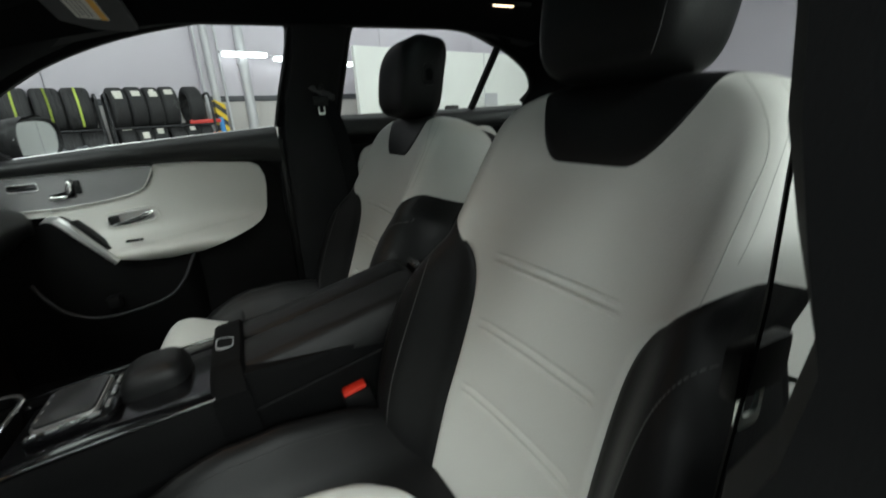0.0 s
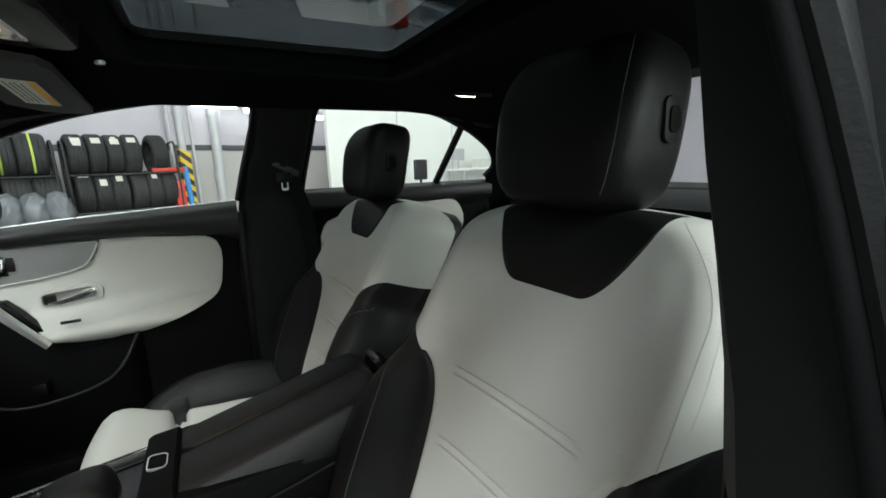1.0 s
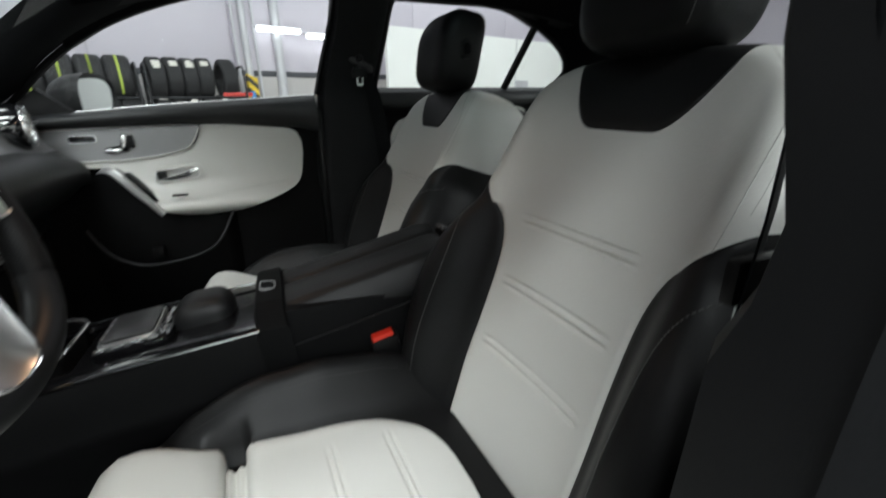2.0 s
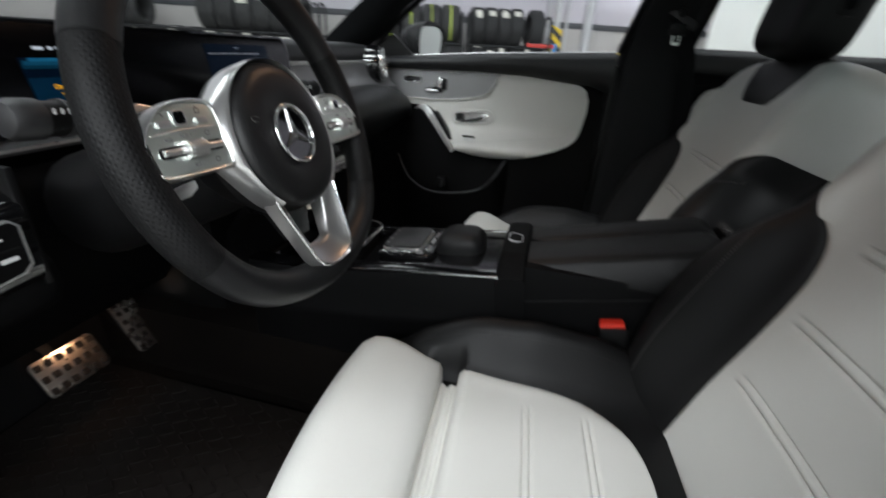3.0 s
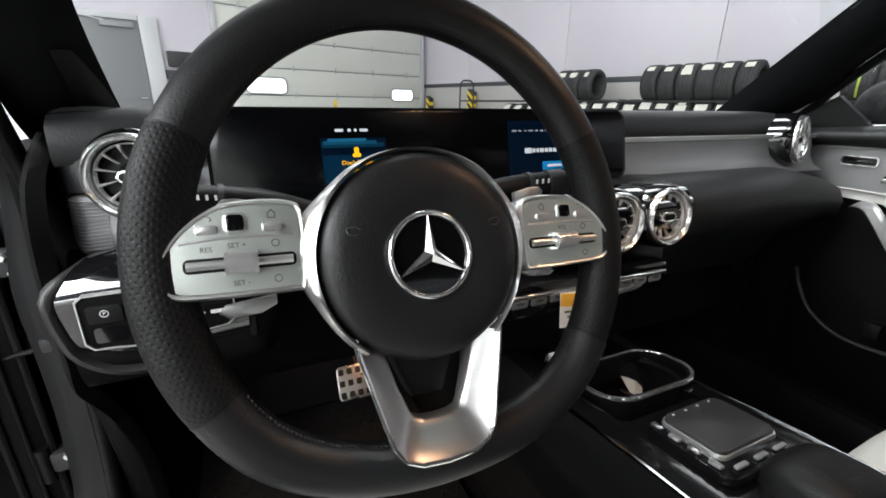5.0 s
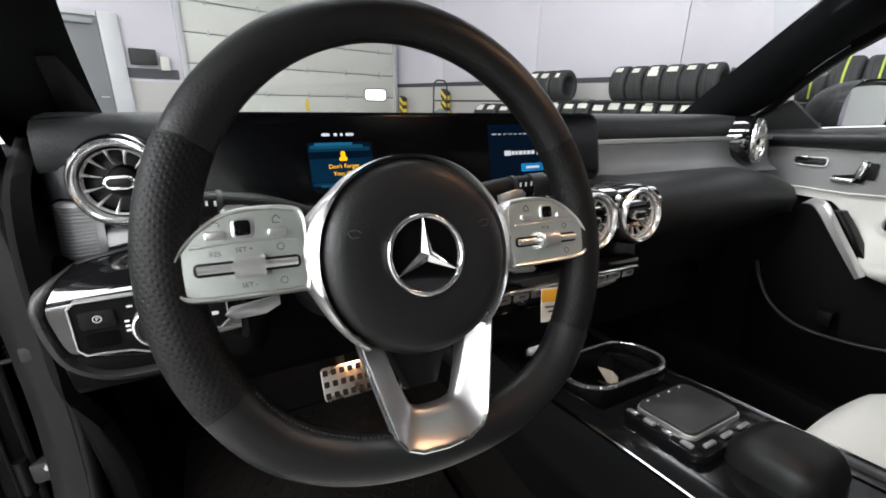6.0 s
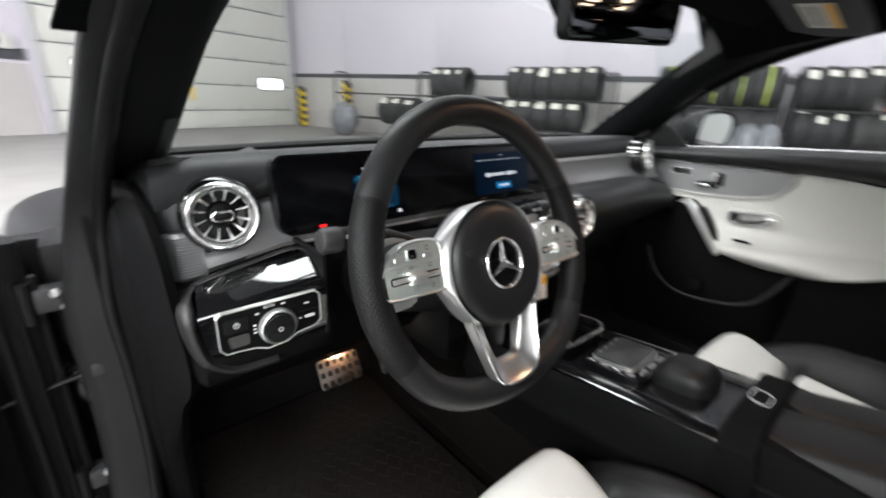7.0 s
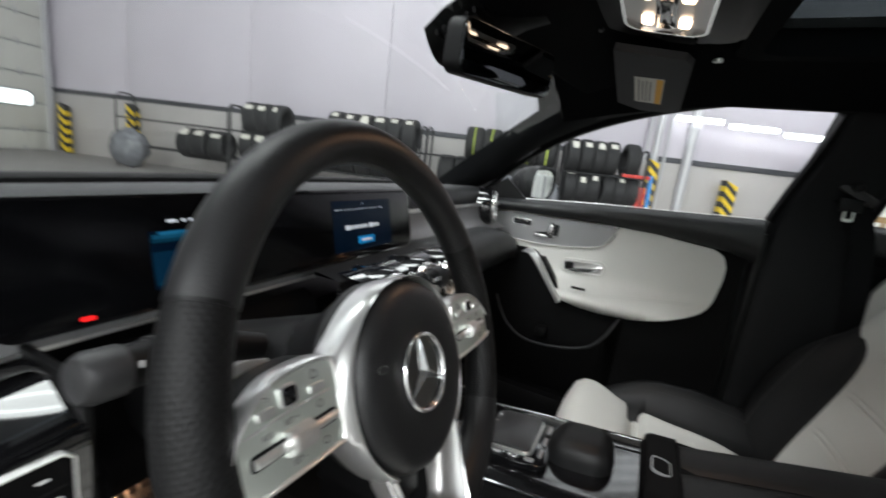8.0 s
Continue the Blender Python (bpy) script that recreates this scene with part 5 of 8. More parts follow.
# silver surround of the pad with arms to both pods
for sx in (-1, 1):
    bm = BM()
    rows = []
    for t in np.linspace(-52, 92, 34):
        a = radians(t)
        ro = 0.0745
        flare = math.exp(-((t - 10) / 20) ** 2) * 0.0115
        sink = 0.010 * math.exp(-((t - 8) / 26) ** 2)
        ri = Vector((sx * ro * math.cos(a), ro * math.sin(a), 0))
        d = Vector((sx * math.cos(a), math.sin(a), 0))
        wd = 0.0045 * min(1.0, max(0.06, (92 - t) / 40)) + flare
        rows.append([ri + Vector((0, 0, -0.020)), ri + Vector((0, 0, -0.008)), ri + d * wd * 0.35 + Vector((0, 0, -0.006 - 0.4 * sink)), ri + d * wd * 0.8 + Vector((0, 0, -0.009 - sink)), ri + d * wd + Vector((0, 0, -0.018 - sink)), ri + d * wd * 0.8 + Vector((0, 0, -0.032 - sink))])
    part("hub_bezel", loft(bm, rows, False, False, WM), SATIN, wheel, "satin silver pad surround", 60)
    # pod
    out = [(0.0795, 0.034), (0.0855, 0.0402), (0.104, 0.042), (0.124, 0.040), (0.138, 0.033), (0.150, 0.022), (0.158, 0.009), (0.1595, -0.003), (0.156, -0.013), (0.146, -0.0165), (0.115, -0.0175), (0.086, -0.0175), (0.080, -0.015), (0.0785, 0.012)]
    out = round_poly([(sx * x, y) for x, y in (out if sx > 0 else out[::-1])], 4)
    cen = (sx * 0.118, 0.0125)
    m = WM @ Matrix.Translation((-0.003 if sx > 0 else 0.0, -0.003 if sx > 0 else 0.003, -0.026)) @ Matrix.Diagonal((1.075 if sx > 0 else 1.0, 1, 1, 1))
    inn = [(cen[0] + (x - cen[0]) * 0.925, cen[1] + (y - cen[1]) * 0.87) for x, y in out]
    rows = []
    for (ox, oy), (ix, iy) in zip(out + out[:1], inn + inn[:1]):
        o, i = Vector((ox, oy, 0)), Vector((ix, iy, 0))
        rows.append([o.lerp(i, t) + Vector((0, 0, z)) for t, z in ((0.10, -0.002), (0.0, 0.004), (0.04, 0.0085), (0.20, 0.0122), (0.45, 0.0138), (0.70, 0.0136), (0.90, 0.0122), (1.0, 0.0100), (1.0, 0.004))])
    pod = part("switch_pod", loft(BM(), rows, False, False, m), SATIN, wheel, "satin silver frame of the switch pod", 60)
    shell = [(cen[0] + (x - cen[0]) * 0.99, cen[1] + (y - cen[1]) * 0.985) for x, y in out]
    part("pod_back", prism(BM(), shell, -0.020, 0.0006, m), HARD, pod, "black pod back")
    low = [(cen[0] + (x - cen[0]) * 0.922, cen[1] + (y - cen[1]) * 0.866) for x, y in out]
    part("plate", prism(BM(), low, 0.0, 0.0120, m, 0.0006, 2), BRUSHED, pod, "brushed metal switch plate")
    part("crease", tube(BM(), curve([(sx * 0.086, 0.0185, 0.0120), (sx * 0.12, 0.0190, 0.0122), (sx * 0.148, 0.0172, 0.0118)], 10), 0.0009, 6, M=m), SATIN, pod)
    cx = sx * 0.116
    part("slot", prism(BM(), rrect(0.062, 0.0085, 0.003, 4, cx, 0.0035), 0.011, 0.0126, m, 0.0006), HARD, pod)
    part("slider", tube(BM(), [(cx - 0.029, 0.0035, 0.0135), (cx + 0.029, 0.0035, 0.0135)], 0.0026, 10, M=m), SATIN, pod, "chrome slider bar")
    bm = BM()
    tube(bm, [(cx - 0.009, 0.0035, 0.0135), (cx + 0.009, 0.0035, 0.0135)], 0.0068, 20, M=m)
    roll = part("roller", bm, SATIN, pod, "ribbed chrome roller")
    bm = BM()
    for k in range(13):
        a = radians(15 + 150 * k / 12)
        rbox(bm, (cx, 0.0035 + 0.0068 * math.cos(a), 0.0135 + 0.0068 * math.sin(a)), (0.014, 0.0006, 0.0008), 0, m)
    part("rib", bm, SATIN, roll)
    pad = part("touch_button", prism(BM(), rrect(0.0125, 0.0125, 0.003, 4, cx + 0.002 * sx, 0.0275), 0.011, 0.0138, m, 0.001), SATIN, pod)
    part("touch_face", prism(BM(), rrect(0.0098, 0.0098, 0.0022, 4, cx + 0.002 * sx, 0.0275), 0.012, 0.0143, m, 0.0006), PIANO, pad)
    for bx in (cx - 0.0175, cx + 0.0185):
        part("button", prism(BM(), rrect(0.0115, 0.0050, 0.0014, 3, bx, 0.0240), 0.011, 0.0142, m, 0.0007), SATIN, pod, "small chrome button")
    home = cx + (0.0185 if sx < 0 else -0.0175)
    back = cx - (0.0175 if sx < 0 else -0.0185)
    zt = 0.01212
    part("home_icon", ring_prism(BM(), [(home - 0.0024, 0.0293), (home + 0.0024, 0.0293), (home + 0.0024, 0.0327), (home, 0.0350), (home - 0.0024, 0.0327)], [(home - 0.0018, 0.0299), (home + 0.0018, 0.0299), (home + 0.0018, 0.0324), (home, 0.0341), (home - 0.0018, 0.0324)], zt, zt + 0.0002, m), GREYINK, pod)
    part("back_icon", tube(BM(), curve([(back - 0.0030, 0.0320, zt), (back + 0.0012, 0.0320, zt), (back + 0.0030, 0.0305, zt), (back + 0.0022, 0.0293, zt)], 10), 0.0003, 4, M=m), GREYINK, pod)
    labels = (("SET +", -0.002, 0.0140), ("SET -", -0.001, -0.0085), ("RES", -0.0185, 0.0125)) if sx < 0 else (("VOL", 0.0, 0.0140),)
    for body, dx, y in labels:
        text("lettering", body, 0.0042, GREYINK, m @ Matrix.Translation((cx + dx, y, zt)), pod)
    for dx, y in ((0.0195, 0.0140), (0.0195, -0.0080)):
        part("dial_icon", ring_prism(BM(), circle(0.0024, 16, cx + dx, y), circle(0.0019, 16, cx + dx, y), zt, zt + 0.0002, m), GREYINK, pod)
    # shift paddle
    pts = [(sx * 0.100, 0.046), (sx * 0.116, 0.050), (sx * 0.126, 0.050), (sx * 0.130, 0.046), (sx * 0.125, 0.034), (sx * 0.10, 0.032)]
    part("shift_paddle", prism(BM(), pts if sx > 0 else pts[::-1], -0.050, -0.045, WM, 0.0015), SATIN, wheel, "satin silver shift paddle")
    pts = [(sx * 0.098, -0.016), (sx * 0.130, -0.020), (sx * 0.134, -0.025), (sx * 0.128, -0.029), (sx * 0.108, -0.028), (sx * 0.098, -0.023)]
    part("shift_paddle", prism(BM(), pts if sx < 0 else pts[::-1], -0.050, -0.045, WM, 0.0015), SATIN, wheel)

# lower spoke: silver V with an open centre
outer = [(-0.054, -0.050), (-0.052, -0.064), (-0.0445, -0.094), (-0.0370, -0.124), (-0.0305, -0.1335), (-0.019, -0.1385), (0.0, -0.140), (0.019, -0.1385), (0.0305, -0.1335), (0.0370, -0.124), (0.0445, -0.094), (0.052, -0.064), (0.054, -0.050)]
inner = [(-0.0355, -0.052), (-0.0335, -0.066), (-0.0265, -0.090), (-0.0195, -0.108), (-0.0165, -0.1125), (-0.010, -0.1145), (0.0, -0.115), (0.010, -0.1145), (0.0165, -0.1125), (0.0195, -0.108), (0.0265, -0.090), (0.0335, -0.066), (0.0355, -0.052)]
bm = BM()
rows = []
for (ox, oy), (ix, iy) in zip(outer, inner):
    o, i = Vector((ox, oy, 0)), Vector((ix, iy, 0))
    zf = -0.012 + 0.010 * max(0, (-oy - 0.06) / 0.09)
    c = o.lerp(i, 0.5)
    dish = 0.5 + 0.5 * min(1.0, max(0.0, (-oy - 0.06) / 0.06))
    rows.append([o + Vector((0, 0, zf - 0.016)), o + Vector((0, 0, zf - 0.003)), o.lerp(i, 0.05) + Vector((0, 0, zf))] + [o.lerp(i, t) + Vector((0, 0, zf - d * dish)) for t, d in ((0.12, 0.002), (0.3, 0.0055), (0.5, 0.0088), (0.75, 0.0122), (0.93, 0.0140))] + [i + Vector((0, 0, zf - 0.0165 * dish)), i + Vector((0, 0, zf - 0.026))])
part("lower_spoke", loft(bm, rows, False, False, WM), SPOKE, wheel, "brushed silver lower spoke", 40)
lip = [Vector((x, y, -0.011 + 0.010 * max(0, (-y - 0.06) / 0.09))) for x, y in outer]
part("spoke_edge", tube(BM(), lip, 0.0016, 8, M=WM), CHROME, wheel, "bright spoke edge")
part("spoke_core", prism(BM(), [(-0.03, -0.06), (-0.012, -0.104), (0.012, -0.104), (0.03, -0.06)][::-1], -0.055, -0.035, WM, 0.004), HARD, wheel)

# maker's emblem drawn as a plain ring with three rays
em = part("emblem_ring", loft(BM(), [[Vector((math.cos(a) * (0.0285 + 0.0019 * math.cos(b)), math.sin(a) * (0.0285 + 0.0019 * math.cos(b)), 0.0005 + 0.0019 * math.sin(b))) for b in np.linspace(0, 2 * math.pi, 11)[:-1]] for a in np.linspace(0, 2 * math.pi, 65)], True, False, WM), CHROME, wheel, "chrome emblem ring")
part("emblem_field", lathe(BM(), [(0.0005, -0.0012), (0.027, -0.0012)], 40, WM), PIANO, em)
for k in range(3):
    a = radians(90 + 120 * k)
    d, s = Vector((math.cos(a), math.sin(a), 0)), Vector((-math.sin(a), math.cos(a), 0))
    tip, l, r, c = d * 0.0275, d * 0.0 + s * 0.0042 + d * 0.0024, s * -0.0042 + d * 0.0024, Vector((0, 0, 0.0034))
    b0 = Vector((0, 0, -0.0015))
    vs = [tip, l, r, c, tip + b0, l + b0, r + b0]
    part("emblem_ray", add_mesh(BM(), [v + Vector((0, 0, 0.0002)) for v in vs], [(0, 3, 1), (0, 2, 3), (0, 1, 5, 4), (0, 4, 6, 2), (1, 3, 2)], WM), CHROME, em, angle=10)
for sx in (-1, 1):
    part("horn_icon", tube(BM(), curve([(sx * 0.046, 0.020, 0.0006), (sx * 0.050, 0.022, 0.0004), (sx * 0.055, 0.021, -0.0002), (sx * 0.053, 0.017, 0.0), (sx * 0.048, 0.017, 0.0004)], 12), 0.0003, 4, M=WM), STITCH, wheel)

# column shroud and stalks
GREYPL = material("dark_grey_stalk_plastic", (0.016, 0.016, 0.017), 0.5, bump=0.1, scale=700, vary=0.15, vscale=30)
column = thing("steering_column", "black column shroud with two stalks", "steering column")
part("shroud", tube(BM(), [WM @ Vector((0, 0, -0.06)), WM @ Vector((0, -0.005, -0.13)), WM @ Vector((0, -0.01, -0.30))], lambda i: (0.052, 0.058, 0.065)[i], 20), HARD, column)
def stalk(pts, r, cap, label):
    st = part("stalk", tube(BM(), curve(pts, 16), lambda i: r * (0.72 + 0.28 * min(1, i / 9)), 14, flat=1.0), HARD, column, label)
    a, b = Vector(pts[-2]), Vector(pts[-1])
    d = (b - a).normalized()
    part("stalk_ring", tube(BM(), [b - d * 0.022, b - d * 0.018], r * 1.12, 16), GREYPL, st)
    part("stalk_tip", tube(BM(), [b - d * 0.001, b + d * 0.016, b + d * 0.021, b + d * 0.023], lambda i: (r * 1.12, r * 1.12, r * 0.9, r * 0.4)[i], 18), GREYPL, st, "grey stalk end cap")
    bm = BM()
    for k in range(3):
        q = b - d * (0.006 + 0.006 * k)
        rbox(bm, q + Vector((0, -r * 1.05, r * 0.5)), (0.0018, 0.0006, 0.004))
    part("stalk_mark", bm, WHITEINK, st)
stalk([(-0.405, 0.120, 0.930), (-0.448, 0.120, 0.944), (-0.480, 0.119, 0.950), (-0.508, 0.117, 0.953)], 0.0135, 1, "black indicator stalk with white marks")
stalk([(-0.315, 0.075, 0.945), (-0.27, 0.072, 0.952), (-0.235, 0.070, 0.956), (-0.212, 0.068, 0.957)], 0.0115, 1, "black gear selector stalk")


# ---- dashboard ----
dash = thing("dashboard", "black dashboard with grey metal trim and round vents", "dashboard")


def along_x(profile, xs, fy=lambda x: 0.0, fz=lambda x: 0.0):
    return [[Vector((x, y + fy(x), z + fz(x))) for y, z in profile] for x in xs]


XS = np.linspace(-0.652, 0.70, 57)
bow = lambda x: -0.09 * (abs(x) / 0.7) ** 2.2
top = [(0.74, 0.93), (0.70, 0.968), (0.62, 0.992), (0.52, 1.008), (0.44, 1.016), (0.385, 1.020), (0.355, 1.017), (0.342, 1.006), (0.338, 0.975), (0.342, 0.965)]
rows = []
for x in XS:
    row = []
    for y, z in top:
        back = max(0.0, (y - 0.385) / 0.35)
        dip = -0.012 * max(0.0, (abs(x) - 0.55) / 0.15) ** 2
        row.append(Vector((x, y + bow(x) * (0.25 + 0.95 * back), z + dip)))
    rows.append(row)
part("upper_pad", loft(BM(), rows), DASH, dash, "grained black upper dash pad", 60)
bm = BM()
rows = [[Vector((x, 0.615 + bow(x) * 0.95, 0.986)), Vector((x, 0.617 + bow(x) * 0.95, 1.003)), Vector((x, 0.622 + bow(x) * 0.95, 1.006)), Vector((x, 0.66 + bow(x), 1.006)), Vector((x, 0.70 + bow(x) * 1.1, 0.985))] for x in XS]
part("demister_strip", loft(bm, rows), DARKHOLE, dash, "black strip along the windscreen base")
# passenger side: bright line, grey panel, padded roll
XR = np.linspace(0.10, 0.70, 31)
fy = lambda x: bow(x) * 0.3
part("bright_line", loft(BM(), along_x([(0.331, 0.9745), (0.327, 0.973), (0.327, 0.967), (0.331, 0.9655)], XR, fy)), SATIN, dash, "satin silver trim line")
part("trim_panel", loft(BM(), along_x([(0.335, 0.967), (0.333, 0.955), (0.330, 0.930), (0.318, 0.908), (0.300, 0.898)], XR, fy)), GREYTRIM, dash, "grey metal weave trim panel", 60)
roll = [(0.325, 0.905), (0.30, 0.910), (0.265, 0.907), (0.238, 0.893), (0.226, 0.868), (0.230, 0.835), (0.250, 0.80), (0.285, 0.77), (0.33, 0.74), (0.38, 0.66), (0.42, 0.55)]
XQ = np.linspace(0.15, 0.70, 29)
rows = []
for x in XQ:
    e = max(0.0, (0.21 - x) / 0.06)
    rows.append([Vector((x, y + 0.03 * e * e + fy(x) * 0.3, z - 0.03 * max(0, (x - 0.5) / 0.2) ** 2 * (1 if z > 0.82 else 0))) for y, z in roll])
part("padded_roll", loft(BM(), rows), DASH, dash, "soft black padded lower dash roll", 60)
part("glovebox_lid", rbox(BM(), (0.42, 0.395, 0.62), (0.46, 0.05, 0.17), 0.02, Matrix.Translation((0, 0.39, 0.62)) @ Matrix.Rotation(radians(-20), 4, "X") @ Matrix.Translation((0, -0.39, -0.62))), SOFT, dash)
# driver side: grey panel from the door edge to below the screen, knee panel
XL = np.linspace(-0.556, -0.14, 24)
def gl(x):
    return 0.026 * min(1.0, max(0.0, (x + 0.66) / 0.16))
def wrap(x):
    return 0.020 * max(0.0, (-0.632 - x) / 0.020) ** 2
rows = [[Vector((x, y, z + gl(x))) for y, z in ((0.345, 0.932), (0.326, 0.928), (0.318, 0.905), (0.311, 0.882), (0.306, 0.868), (0.316, 0.858))] for x in XL]
part("trim_panel", loft(BM(), rows), GREYTRIM, dash, "grey metal weave trim panel", 60)
rows = [[Vector((x, y, z + gl(x))) for y, z in ((0.330, 0.888), (0.314, 0.886), (0.309, 0.878), (0.306, 0.868), (0.316, 0.858))] for x in np.linspace(-0.612, -0.556, 8)]
part("trim_link", loft(BM(), rows), GREYTRIM, dash, "grey trim strip below the vent", 60)
# ribbed grey corner of the trim below the vent
XE = np.linspace(-0.653, -0.606, 14)
rows = [[Vector((x, y + wrap(x), z + 0.4 * gl(x) * (z < 0.9))) for y, z in ((0.330, 0.930), (0.316, 0.924), (0.312, 0.905), (0.308, 0.885), (0.304, 0.868), (0.312, 0.860))] for x in XE]
part("trim_corner", loft(BM(), rows), GREYTRIM, dash, "ribbed grey corner of the trim panel", 60)
rows = []
for x in np.linspace(-0.668, -0.50, 30):
    back = 0.052 * max(0.0, (-0.628 - x) / 0.040) ** 2
    rise = interp(x, [(-0.668, -0.004), (-0.64, 0.004), (-0.60, 0.004), (-0.53, 0.002), (-0.50, 0.012)])
    k = interp(x, [(-0.572, 1.0), (-0.545, 0.0)])
    low = interp(x, [(-0.66, 0.0), (-0.648, 0.016), (-0.612, 0.016), (-0.60, -0.028), (-0.57, -0.034)]) * k
    rows.append([Vector((x, y + back, z + rise)) for y, z in ((0.42, 1.012), (0.372, 1.009), (0.348, 1.002), (0.333, 0.988), (0.326 - 0.002 * k, 0.974), (0.326 - 0.006 * k, 0.966 - 0.014 * k), (0.330 - 0.013 * k, 0.960 - 0.030 * k + low * 0.5), (0.334 - 0.018 * k, 0.957 - 0.045 * k + low), (0.350 - 0.010 * k, 0.955 - 0.050 * k + low))])
GRILLE = Matrix.Translation((-0.622, 0.353, 1.0155)) @ Matrix.Rotation(radians(9), 4, "X") @ Matrix.Rotation(radians(6), 4, "Z")
demister = part("side_demister", prism(BM(), [(-0.030, -0.014), (0.002, -0.011), (0.036, 0.004), (0.033, 0.011), (-0.022, 0.014), (-0.031, 0.004)], -0.006, 0.0006, GRILLE, 0.001), HARD, dash, "small black side demister grille")
for k in range(5):
    a, b = Vector((-0.027 + 0.0010 * k, -0.0115 + 0.0056 * k, 0.0012)), Vector((0.008 + 0.0050 * k, -0.0080 + 0.0042 * k, 0.0012))
    part("slat", tube(BM(), [a, a.lerp(b, 0.5) + Vector((0, 0, 0.0010)), b], 0.0011, 6, M=GRILLE), DASH, demister)
part("pad_corner", loft(BM(), rows), DASH, dash, "grained black pad round the vent", 60)
bm = BM()
for k in range(15):
    z = 0.869 + 0.0038 * k
    tube(bm, [(x, 0.3035 + 0.010 * (z - 0.868) / 0.056 + wrap(x), z + 0.4 * gl(x) * (z < 0.9)) for x in np.linspace(-0.652, -0.614, 8)], 0.0010, 4)
part("trim_ribs", bm, GREYTRIM, dash, "fine ribbed end of the trim panel")
part("bright_line", loft(BM(), [[Vector((x, 0.3045, z + gl(x))) for z in (0.864, 0.868)] for x in XL]), SATIN, dash)
# end panel between the dashboard and the door seal
inner_edge = curve([(-0.668, 0.372, 0.992), (-0.669, 0.335, 0.975), (-0.667, 0.290, 0.950), (-0.664, 0.262, 0.915), (-0.663, 0.250, 0.870), (-0.660, 0.240, 0.82), (-0.657, 0.236, 0.77), (-0.660, 0.242, 0.735), (-0.666, 0.285, 0.690), (-0.668, 0.34, 0.62), (-0.668, 0.40, 0.50), (-0.668, 0.42, 0.34)], 48)
outer_edge = curve([(-0.690, 0.44, 0.992), (-0.696, 0.415, 0.965), (-0.703, 0.395, 0.92), (-0.707, 0.390, 0.87), (-0.709, 0.388, 0.82), (-0.709, 0.388, 0.77), (-0.708, 0.390, 0.72), (-0.707, 0.395, 0.66), (-0.705, 0.405, 0.58), (-0.704, 0.42, 0.48), (-0.704, 0.43, 0.40), (-0.704, 0.43, 0.34)], 48)
rows = []
for p, q in zip(inner_edge, outer_edge):
    out = Vector((-0.9, -0.43, 0))
    rows.append([p + Vector((0.012, 0.012, 0))] + [p.lerp(q, t) + out * (0.007 * math.sin(math.pi * t) ** 0.7 - (0.004 if 0.52 < t < 0.60 else 0)) for t in (0, 0.06, 0.15, 0.3, 0.45, 0.51, 0.56, 0.61, 0.75, 0.9, 1)])
part("end_cap", loft(BM(), rows), SOFT, dash, "black end panel by the doorway", 60)
XK = np.linspace(-0.660, -0.14, 24)
knee = [(0.325, 0.868), (0.31, 0.862), (0.30, 0.845), (0.30, 0.80), (0.315, 0.755), (0.36, 0.70), (0.42, 0.62), (0.47, 0.56), (0.56, 0.54)]
part("knee_panel", loft(BM(), along_x(knee, XK)), SOFT, dash, "soft black knee panel", 60)
lip = [(0.226, 0.800), (0.214, 0.790), (0.213, 0.776), (0.217, 0.760), (0.226, 0.748), (0.245, 0.741), (0.28, 0.738), (0.34, 0.725), (0.40, 0.690), (0.45, 0.62)]
part("knee_bolster", loft(BM(), along_x(lip, np.linspace(-0.655, -0.455, 16), lambda x: 0.035 * max(0.0, (-0.640 - x) / 0.015) ** 2 + 0.03 * max(0.0, (x + 0.475) / 0.02) ** 2)), SOFT, dash, "black knee bolster below the light switches", 60)
XM = np.linspace(-0.16, 0.17, 14)
part("centre_panel", loft(BM(), along_x([(0.345, 0.97), (0.33, 0.91), (0.27, 0.905), (0.24, 0.90), (0.232, 0.86), (0.235, 0.81), (0.225, 0.80), (0.22, 0.765), (0.24, 0.75), (0.28, 0.70), (0.30, 0.60)], XM)), HARD, dash, "black centre stack", 60)
part("heater_box", rbox(BM(), (0.03, 0.56, 0.55), (0.18, 0.30, 0.5), 0.04), HARD, dash)

